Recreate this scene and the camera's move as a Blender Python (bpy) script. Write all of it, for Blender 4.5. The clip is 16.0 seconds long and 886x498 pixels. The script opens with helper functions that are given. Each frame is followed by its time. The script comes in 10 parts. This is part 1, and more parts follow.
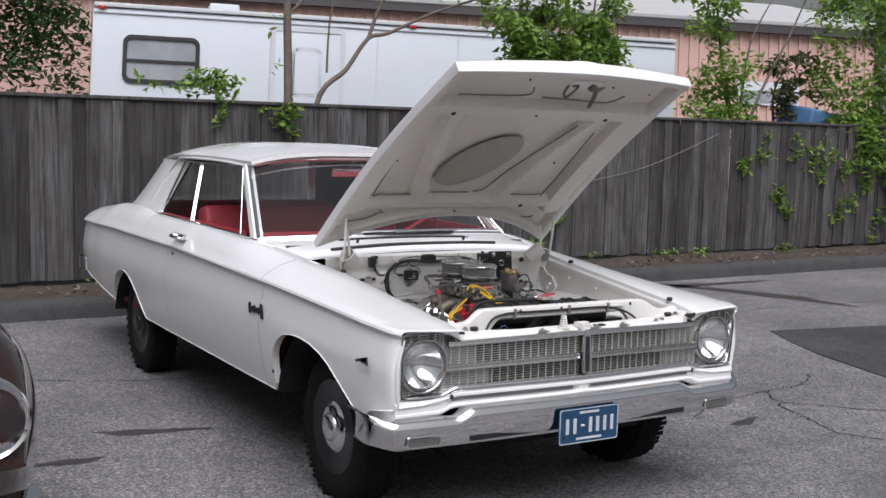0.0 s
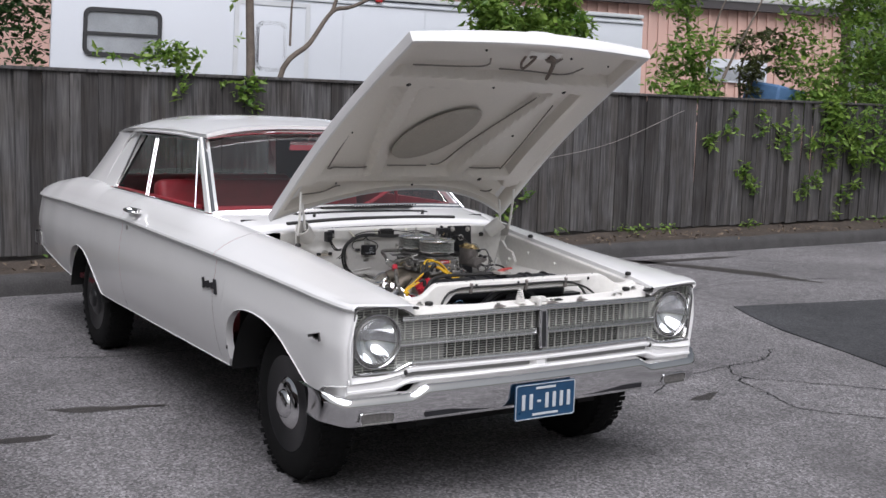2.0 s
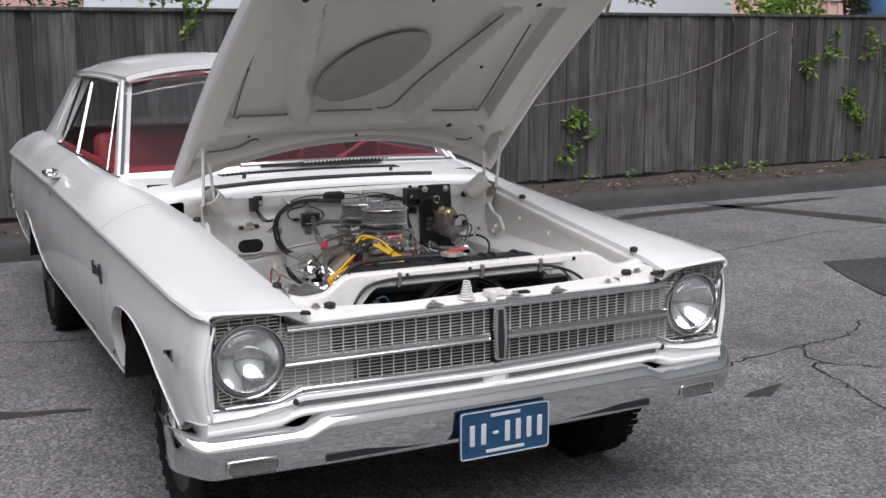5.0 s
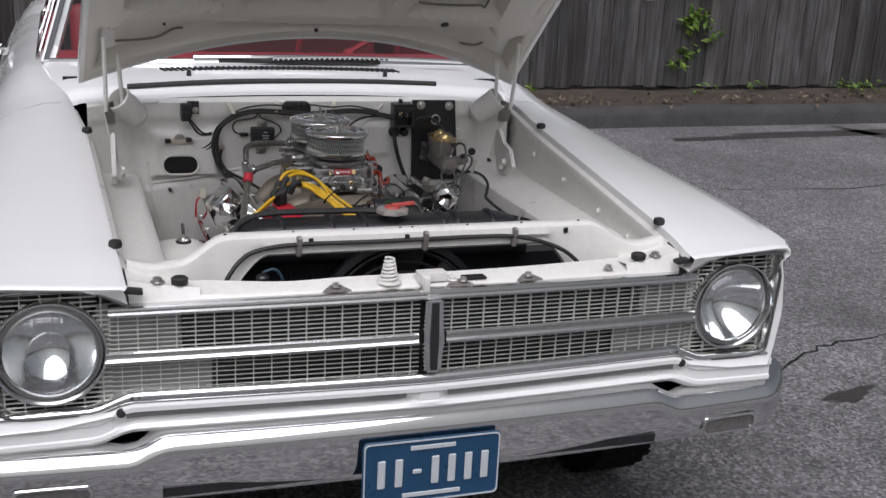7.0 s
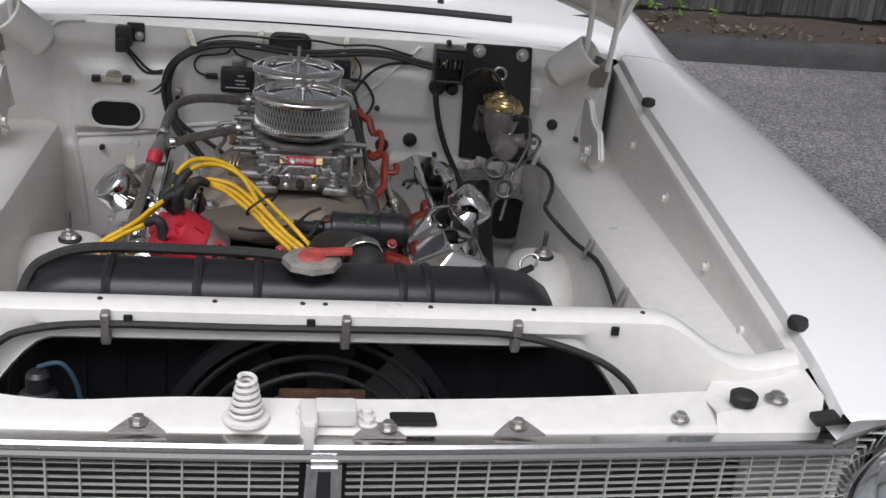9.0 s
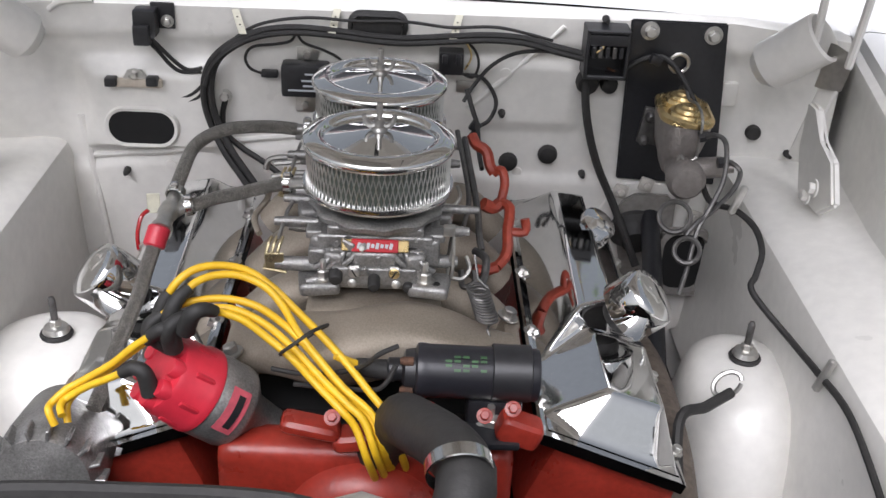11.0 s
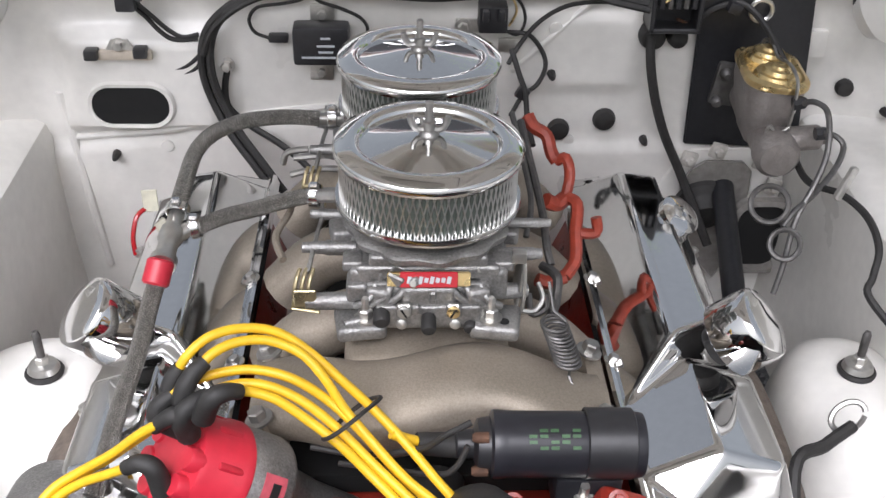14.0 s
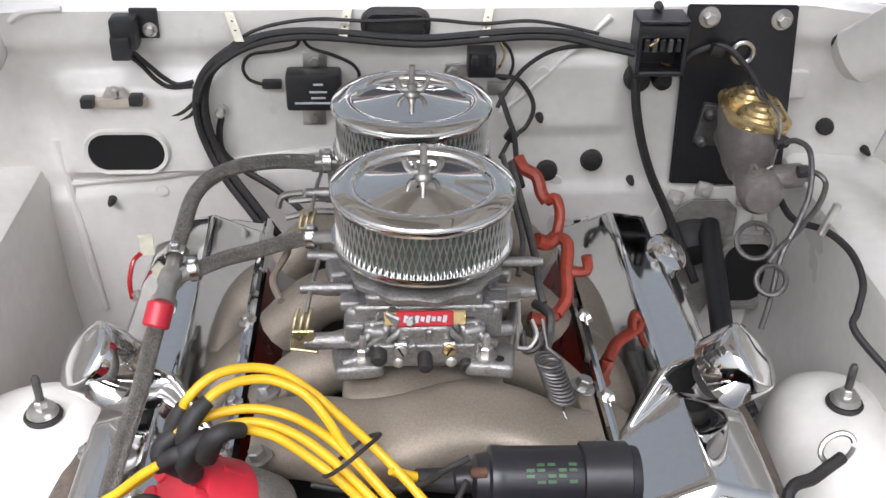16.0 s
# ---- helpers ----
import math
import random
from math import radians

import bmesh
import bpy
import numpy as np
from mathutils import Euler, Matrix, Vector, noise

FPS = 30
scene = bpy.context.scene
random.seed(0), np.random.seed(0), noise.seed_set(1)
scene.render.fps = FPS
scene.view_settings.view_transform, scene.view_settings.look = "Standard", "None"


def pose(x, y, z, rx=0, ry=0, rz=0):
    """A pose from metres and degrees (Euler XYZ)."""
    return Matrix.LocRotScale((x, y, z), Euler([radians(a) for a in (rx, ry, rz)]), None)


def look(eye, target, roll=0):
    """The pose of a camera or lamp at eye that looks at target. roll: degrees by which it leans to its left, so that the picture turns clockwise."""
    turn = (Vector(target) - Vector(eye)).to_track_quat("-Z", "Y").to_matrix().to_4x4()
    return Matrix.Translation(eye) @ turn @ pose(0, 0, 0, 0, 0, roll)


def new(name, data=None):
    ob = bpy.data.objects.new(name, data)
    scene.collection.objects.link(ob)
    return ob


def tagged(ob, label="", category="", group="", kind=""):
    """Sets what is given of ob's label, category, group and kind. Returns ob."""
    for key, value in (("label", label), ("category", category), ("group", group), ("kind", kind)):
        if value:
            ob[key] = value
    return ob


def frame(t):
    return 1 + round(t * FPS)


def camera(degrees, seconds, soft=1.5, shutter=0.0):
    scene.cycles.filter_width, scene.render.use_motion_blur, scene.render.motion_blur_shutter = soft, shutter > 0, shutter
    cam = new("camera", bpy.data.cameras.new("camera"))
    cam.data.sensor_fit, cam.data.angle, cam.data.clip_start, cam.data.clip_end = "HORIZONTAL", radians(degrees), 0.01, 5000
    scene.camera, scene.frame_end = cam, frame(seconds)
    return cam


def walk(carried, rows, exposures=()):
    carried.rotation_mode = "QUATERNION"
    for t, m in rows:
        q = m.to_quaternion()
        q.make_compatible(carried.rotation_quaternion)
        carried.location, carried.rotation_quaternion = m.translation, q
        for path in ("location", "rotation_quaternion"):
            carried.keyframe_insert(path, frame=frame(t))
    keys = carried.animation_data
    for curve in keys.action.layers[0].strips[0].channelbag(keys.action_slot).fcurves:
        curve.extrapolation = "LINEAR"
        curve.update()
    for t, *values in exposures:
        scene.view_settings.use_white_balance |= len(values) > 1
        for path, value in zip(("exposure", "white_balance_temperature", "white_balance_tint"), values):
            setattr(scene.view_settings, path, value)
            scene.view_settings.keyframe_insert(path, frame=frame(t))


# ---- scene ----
cam = camera(44.1, 16.0, soft=1.5)
PATH = [
    (0, (-2.787, -3.504, 1.561), (-1.767, -1.795, 1.366), 1.5),
    (0.5, (-2.78, -3.499, 1.564), (-1.753, -1.794, 1.37), 1.5),
    (1, (-2.762, -3.495, 1.555), (-1.73, -1.794, 1.351), 1.2),
    (1.5, (-2.744, -3.482, 1.548), (-1.701, -1.789, 1.333), 1.2),
    (2, (-2.697, -3.48, 1.542), (-1.633, -1.803, 1.307), 1.7),
    (2.5, (-2.591, -3.432, 1.531), (-1.517, -1.763, 1.279), 1.0),
    (3, (-2.444, -3.307, 1.544), (-1.354, -1.647, 1.306), 2.8),
    (3.5, (-2.272, -3.212, 1.541), (-1.177, -1.557, 1.294), 1.8),
    (4, (-1.985, -3.102, 1.543), (-0.983, -1.393, 1.276), 3.6),
    (4.5, (-1.757, -2.983, 1.532), (-0.819, -1.246, 1.206), 1.9),
    (4.7, (-1.678, -2.878, 1.524), (-0.756, -1.135, 1.188), 0.6),
    (6.8, (-0.752, -2.099, 1.526), (-0.101, -0.288, 0.979), 2.7),
    (7, (-0.702, -2.004, 1.517), (-0.057, -0.196, 0.955), 3.0),
    (7.5, (-0.483, -1.755, 1.501), (0.004, 0.094, 0.916), 4.0),
    (8, (-0.3, -1.535, 1.488), (0.07, 0.32, 0.837), 5.0),
    (8.5, (-0.185, -1.274, 1.494), (0.247, 0.55, 0.798), 6.6),
    (9, (-0.071, -1.015, 1.462), (0.249, 0.81, 0.708), 5.8),
    (9.5, (0.026, -0.823, 1.477), (0.112, 1.007, 0.673), 2.8),
    (9.7, (0.035, -0.751, 1.466), (0.09, 1.073, 0.647), 2.6),
    (11.8, (-0.02, -0.128, 1.435), (0.066, 1.574, 0.388), 3.3),
    (12, (-0.029, -0.107, 1.431), (0.053, 1.578, 0.357), 2.2),
    (12.5, (-0.041, -0.073, 1.428), (0.043, 1.583, 0.311), 2.3),
    (13, (-0.045, -0.056, 1.431), (0.036, 1.597, 0.307), 2.4),
    (13.5, (-0.043, -0.045, 1.429), (0.04, 1.609, 0.308), 1.8),
    (14, (-0.045, -0.043, 1.434), (0.038, 1.622, 0.33), 1.6),
    (14.5, (-0.045, -0.043, 1.438), (0.043, 1.641, 0.362), 1.4),
    (15, (-0.046, -0.042, 1.44), (0.047, 1.654, 0.384), 1.5),
    (15.5, (-0.047, -0.048, 1.443), (0.054, 1.654, 0.398), 1.5),
    (16, (-0.054, -0.062, 1.443), (0.055, 1.644, 0.405), 1.3),
]
EXPOSURE = [(0, 0.08), (4.7, 0.06), (7, -0.26), (9, -0.16), (9.5, -0.08), (12, 0.98), (13.5, 1.0), (16, 1.02)]
walk(cam, [(t, look(eye, target, roll)) for t, eye, target, roll in PATH], EXPOSURE)

# world: bright overcast sky with one wide, weak sun
world = bpy.data.worlds.new("overcast_sky")
scene.world = world
world.use_nodes = True
wn, wl = world.node_tree.nodes, world.node_tree.links
wn.clear()
sky = wn.new("ShaderNodeTexSky")
sky.sky_type = "NISHITA"
sky.sun_disc = False
sky.sun_elevation, sky.sun_rotation = radians(57), radians(199)
sky.air_density, sky.dust_density, sky.ozone_density = 1.0, 6.0, 1.0
grey = wn.new("ShaderNodeHueSaturation")
grey.inputs["Saturation"].default_value = 0.36
back = wn.new("ShaderNodeBackground")
back.inputs["Strength"].default_value = 0.08
wout = wn.new("ShaderNodeOutputWorld")
wl.new(sky.outputs[0], grey.inputs["Color"])
wl.new(grey.outputs[0], back.inputs[0])
wl.new(back.outputs[0], wout.inputs[0])
sun = new("sun", bpy.data.lights.new("sun", "SUN"))
sun.data.energy, sun.data.angle, sun.data.color = 2.6, radians(55), (0.95, 0.955, 1.09)
sun.matrix_basis = look((-1.9, -5.4, 8.8), (0, 0, 0))

# ---- materials ----
def material(name, base, rough=0.5, metal=0.0, vary=0.12, scale=8.0, fine=120.0, bump=0.0, bump_scale=150.0,
             second=None, coat=0.0, island=False, spec=0.5, object_random=False, rough_vary=0.0):
    """A surface with colour variation at two scales, and fine relief."""
    m = bpy.data.materials.new(name)
    m.use_nodes = True
    n, l = m.node_tree.nodes, m.node_tree.links
    b = n["Principled BSDF"]
    b.inputs["Roughness"].default_value, b.inputs["Metallic"].default_value = rough, metal
    b.inputs["Coat Weight"].default_value = coat
    b.inputs["Coat Roughness"].default_value = 0.06
    b.inputs["Specular IOR Level"].default_value = spec
    co = n.new("ShaderNodeTexCoord")
    big, small = n.new("ShaderNodeTexNoise"), n.new("ShaderNodeTexNoise")
    for t, s, d in ((big, scale, 5), (small, fine, 3)):
        t.inputs["Scale"].default_value, t.inputs["Detail"].default_value = s, d
        l.new(co.outputs["Object"], t.inputs["Vector"])
    both = n.new("ShaderNodeMath")
    both.operation = "ADD"
    l.new(big.outputs["Fac"], both.inputs[0])
    l.new(small.outputs["Fac"], both.inputs[1])
    half = n.new("ShaderNodeMath")
    half.operation = "MULTIPLY"
    half.inputs[1].default_value = 0.5
    l.new(both.outputs[0], half.inputs[0])
    last = half.outputs[0]
    if island or object_random:
        src = n.new("ShaderNodeNewGeometry").outputs["Random Per Island"] if island else n.new("ShaderNodeObjectInfo").outputs["Random"]
        mix = n.new("ShaderNodeMix")
        mix.inputs[0].default_value = 0.55
        l.new(last, mix.inputs[2])
        l.new(src, mix.inputs[3])
        last = mix.outputs[0]
    ramp = n.new("ShaderNodeValToRGB")
    dark = second or tuple(c * (1 - vary) for c in base)
    light = base if second else tuple(min(1, c * (1 + vary)) for c in base)
    ramp.color_ramp.elements[0].position, ramp.color_ramp.elements[1].position = (0.15, 0.85) if (island or object_random) else (0.35, 0.65)
    ramp.color_ramp.elements[0].color, ramp.color_ramp.elements[1].color = (*dark, 1), (*light, 1)
    l.new(last, ramp.inputs[0])
    l.new(ramp.outputs[0], b.inputs["Base Color"])
    if rough_vary:
        rr = n.new("ShaderNodeMapRange")
        rr.inputs[1].default_value, rr.inputs[2].default_value = 0.3, 0.7
        rr.inputs[3].default_value, rr.inputs[4].default_value = max(0.02, rough - rough_vary), min(1, rough + rough_vary)
        l.new(big.outputs["Fac"], rr.inputs[0])
        l.new(rr.outputs[0], b.inputs["Roughness"])
    if bump:
        bt = n.new("ShaderNodeTexNoise")
        bt.inputs["Scale"].default_value, bt.inputs["Detail"].default_value = bump_scale, 4
        l.new(co.outputs["Object"], bt.inputs["Vector"])
        bp = n.new("ShaderNodeBump")
        bp.inputs["Strength"].default_value, bp.inputs["Distance"].default_value = bump, 0.01
        l.new(bt.outputs["Fac"], bp.inputs["Height"])
        l.new(bp.outputs[0], b.inputs["Normal"])
    return m


def glass_material(name, tint, rough=0.0, sharp=4.5, strength=0.38, least=0.05):
    m = bpy.data.materials.new(name)
    m.use_nodes = True
    n, l = m.node_tree.nodes, m.node_tree.links
    n.remove(n["Principled BSDF"])
    clear, gloss, mix = n.new("ShaderNodeBsdfTransparent"), n.new("ShaderNodeBsdfGlossy"), n.new("ShaderNodeMixShader")
    clear.inputs[0].default_value = (*tint, 1)
    gloss.inputs["Roughness"].default_value = rough
    facing, power, gain = n.new("ShaderNodeLayerWeight"), n.new("ShaderNodeMath"), n.new("ShaderNodeMath")
    facing.inputs["Blend"].default_value = 0.5
    power.operation, power.inputs[1].default_value = "POWER", sharp
    gain.operation, gain.inputs[1].default_value, gain.inputs[2].default_value = "MULTIPLY_ADD", strength, least
    l.new(facing.outputs["Facing"], power.inputs[0])
    l.new(power.outputs[0], gain.inputs[0])
    l.new(gain.outputs[0], mix.inputs[0])
    l.new(clear.outputs[0], mix.inputs[1])
    l.new(gloss.outputs[0], mix.inputs[2])
    l.new(mix.outputs[0], n["Material Output"].inputs[0])
    return m


M = {}
M["paint"] = material("white_car_paint", (0.83, 0.825, 0.81), 0.18, vary=0.012, scale=2.5, coat=0.5, bump=0.012, bump_scale=4, rough_vary=0.04)
M["bay"] = material("cream_white_bay_paint", (0.74, 0.725, 0.685), 0.34, vary=0.055, scale=7, fine=60, coat=0.15, bump=0.03, bump_scale=9, rough_vary=0.08)
M["hoodin"] = material("cream_hood_underside_paint", (0.68, 0.645, 0.585), 0.4, vary=0.04, scale=4, bump=0.03, bump_scale=10, rough_vary=0.08)
# grey-tan plate, its colour lowered for the shade under the bonnet
M["pad"] = material("grey_tan_plate_with_shade", (0.37, 0.345, 0.30), 0.6, vary=0.08, scale=12, bump=0.05)
M["chrome"] = material("chrome_plate", (0.78, 0.78, 0.78), 0.05, 1.0, vary=0.03, scale=6, rough_vary=0.03)
M["brushed"] = material("brushed_trim_metal", (0.66, 0.66, 0.65), 0.20, 1.0, vary=0.03, scale=6, rough_vary=0.03)
M["mesh"] = material("anodised_grille_bars", (0.66, 0.67, 0.62), 0.38, 0.5, vary=0.08, scale=30)
M["alu"] = material("cast_aluminium", (0.30, 0.295, 0.285), 0.42, 0.75, vary=0.28, scale=45, fine=400, bump=0.18, bump_scale=420, rough_vary=0.12)
M["castman"] = material("cast_intake_metal", (0.34, 0.295, 0.24), 0.52, 0.55, vary=0.2, scale=14, fine=500, bump=0.16, bump_scale=800, rough_vary=0.12)
M["steel"] = material("dull_steel", (0.40, 0.39, 0.37), 0.38, 0.9, vary=0.18, scale=40, rough_vary=0.1)
M["black"] = material("satin_black_paint", (0.014, 0.0145, 0.017), 0.40, vary=0.3, scale=15, bump=0.04)
M["blackpl"] = material("black_plastic", (0.02, 0.02, 0.022), 0.38, vary=0.2, scale=30)
M["rubber"] = material("black_rubber", (0.022, 0.021, 0.02), 0.62, vary=0.25, scale=25, bump=0.08)
M["darksteel"] = material("oily_dark_steel", (0.16, 0.155, 0.15), 0.45, 0.8, vary=0.25, scale=40, rough_vary=0.1)
# near black: shade inside openings, cavities and cracks, put into the colour
M["hole"] = material("cavity_shade_black", (0.006, 0.006, 0.006), 0.8, vary=0.2)
M["red"] = material("orange_red_engine_paint", (0.26, 0.026, 0.016), 0.36, vary=0.22, scale=22, bump=0.06, rough_vary=0.1)
M["redcap"] = material("red_distributor_plastic", (0.52, 0.025, 0.045), 0.36, vary=0.08, scale=25, rough_vary=0.06)
M["yellow"] = material("yellow_silicone_wire", (0.74, 0.45, 0.02), 0.42, vary=0.1, scale=40)
M["gold"] = material("gold_cadmium_plate", (0.70, 0.53, 0.26), 0.30, 0.9, vary=0.15, scale=35, rough_vary=0.1)
M["zinc"] = material("zinc_bolt", (0.55, 0.54, 0.51), 0.35, 0.9, vary=0.12, scale=50)
M["taniron"] = material("tan_grey_cast_iron", (0.30, 0.275, 0.26), 0.45, 0.6, vary=0.12, scale=30, bump=0.2, bump_scale=250)
M["seat"] = material("red_vinyl", (0.42, 0.035, 0.05), 0.42, vary=0.12, scale=14, bump=0.06)
# black rubber, colour and gloss lowered for the shade under the arches
M["tyre"] = material("tyre_rubber", (0.008, 0.008, 0.008), 0.85, spec=0.2, vary=0.25, scale=18, bump=0.15, bump_scale=90)
M["wheel"] = material("black_steel_wheel", (0.016, 0.016, 0.017), 0.35, vary=0.2, scale=15)
M["brown"] = material("dark_brown_car_paint", (0.020, 0.0065, 0.004), 0.12, vary=0.2, scale=8, coat=0.8)
M["asphalt"] = None
M["wood"] = None
M["trailer"] = material("white_trailer_sheet", (0.58, 0.61, 0.645), 0.45, vary=0.03, scale=1.2, bump=0.02, bump_scale=3)
M["trailergrey"] = material("grey_trailer_trim", (0.55, 0.57, 0.58), 0.5, vary=0.05, scale=5)
M["salmon"] = material("salmon_metal_siding", (0.55, 0.36, 0.30), 0.55, vary=0.06, scale=1.5)
M["roofgrey"] = material("grey_metal_roof", (0.52, 0.52, 0.51), 0.5, vary=0.06, scale=1.0)
M["gutter"] = material("dark_gutter", (0.05, 0.045, 0.045), 0.5, vary=0.1)
M["bark"] = material("grey_bark", (0.13, 0.105, 0.085), 0.85, vary=0.3, scale=9, fine=60, bump=0.5, bump_scale=40)
M["leaf"] = material("spring_leaves", (0.30, 0.43, 0.085), 0.5, second=(0.08, 0.18, 0.035), island=True)
# darker copy of the leaves, with the far trees' shade in its colour
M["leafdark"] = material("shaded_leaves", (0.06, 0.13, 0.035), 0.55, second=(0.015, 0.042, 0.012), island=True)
M["leafolive"] = material("olive_red_leaves", (0.14, 0.17, 0.06), 0.5, second=(0.06, 0.06, 0.03), island=True)
M["plate"] = material("blue_plate_enamel", (0.012, 0.055, 0.12), 0.35, vary=0.12, scale=25, rough_vary=0.1)
M["platewhite"] = material("white_plate_enamel", (0.5, 0.53, 0.55), 0.4, vary=0.05, scale=30)
M["lens"] = None
M["concrete"] = material("old_kerb_asphalt", (0.05, 0.048, 0.047), 0.85, vary=0.3, scale=5, fine=90, bump=0.5, bump_scale=60)
M["earth"] = material("leaf_littered_earth", (0.055, 0.042, 0.032), 0.95, vary=0.4, scale=8, fine=70, bump=0.7, bump_scale=45)
M["litter"] = material("dry_leaf_litter", (0.22, 0.17, 0.12), 0.8, second=(0.06, 0.042, 0.03), island=True)
M["glass"] = glass_material("window_glass", (0.82, 0.86, 0.84))
M["screenglass"] = glass_material("windscreen_glass", (0.80, 0.82, 0.82), 0.0, 2.0, 0.6, 0.07)
M["redtail"] = material("red_lamp_lens", (0.35, 0.01, 0.015), 0.2, vary=0.1, coat=0.5)
M["carpet"] = material("dark_red_carpet", (0.10, 0.012, 0.018), 0.9, vary=0.25, scale=30)
M["bluehose"] = material("blue_tubing", (0.03, 0.06, 0.09), 0.4, vary=0.1)
M["blueclip"] = material("faded_blue_tarp", (0.08, 0.17, 0.32), 0.7, vary=0.15)


for key in ("leaf", "leafdark", "leafolive"):
    n_, l_ = M[key].node_tree.nodes, M[key].node_tree.links
    thin, both_ = n_.new("ShaderNodeBsdfTranslucent"), n_.new("ShaderNodeMixShader")
    both_.inputs[0].default_value = 0.42
    l_.new(n_["Color Ramp"].outputs[0], thin.inputs["Color"])
    l_.new(n_["Principled BSDF"].outputs[0], both_.inputs[1])
    l_.new(thin.outputs[0], both_.inputs[2])
    l_.new(both_.outputs[0], n_["Material Output"].inputs[0])


def asphalt_material(name, base, wear, crack):
    """Speckled stone in dark binder, with broad wear, damp stains and fine cracks."""
    m = bpy.data.materials.new(name)
    m.use_nodes = True
    n, l = m.node_tree.nodes, m.node_tree.links
    b = n["Principled BSDF"]
    b.inputs["Roughness"].default_value = 0.85
    co = n.new("ShaderNodeTexCoord")
    def noise_tex(s, d=4, r=0.6):
        t = n.new("ShaderNodeTexNoise")
        t.inputs["Scale"].default_value, t.inputs["Detail"].default_value, t.inputs["Roughness"].default_value = s, d, r
        l.new(co.outputs["Object"], t.inputs["Vector"])
        return t.outputs["Fac"]
    def ramp(f, *stops):
        r = n.new("ShaderNodeValToRGB")
        while len(r.color_ramp.elements) < len(stops):
            r.color_ramp.elements.new(0.5)
        for e, (p, c) in zip(r.color_ramp.elements, stops):
            e.position, e.color = p, (*c, 1)
        l.new(f, r.inputs[0])
        return r.outputs[0]
    def mix(kind, f, a, c):
        x = n.new("ShaderNodeMix")
        x.data_type, x.blend_type = "RGBA", kind
        if isinstance(f, float):
            x.inputs[0].default_value = f
        else:
            l.new(f, x.inputs[0])
        for v, i in ((a, 6), (c, 7)):
            if isinstance(v, tuple):
                x.inputs[i].default_value = (*v, 1)
            else:
                l.new(v, x.inputs[i])
        return x.outputs[2]
    v = n.new("ShaderNodeTexVoronoi")
    v.inputs["Scale"].default_value = 95
    l.new(co.outputs["Object"], v.inputs["Vector"])
    stones = ramp(v.outputs["Color"], (0.1, tuple(c * 0.42 for c in base)), (0.55, base), (0.95, tuple(min(1, c * 2.0) for c in base)))
    broad = ramp(noise_tex(0.55, 5), (0.3, (0.72,) * 3), (0.7, (1.25,) * 3))
    colour = mix("MULTIPLY", 1.0, stones, broad)
    mid = ramp(noise_tex(5.5, 5), (0.3, (0.82,) * 3), (0.7, (1.12,) * 3))
    colour = mix("MULTIPLY", 1.0, colour, mid)
    if wear:
        spots = ramp(noise_tex(0.9, 3, 0.4), (0.60, (0, 0, 0)), (0.72, (0.45,) * 3))
        colour = mix("MIX", spots, colour, tuple(c * 0.45 for c in base))
    l.new(colour, b.inputs["Base Color"])
    bp = n.new("ShaderNodeBump")
    bp.inputs["Strength"].default_value, bp.inputs["Distance"].default_value = 0.55, 0.006
    l.new(v.outputs["Distance"], bp.inputs["Height"])
    l.new(bp.outputs[0], b.inputs["Normal"])
    return m


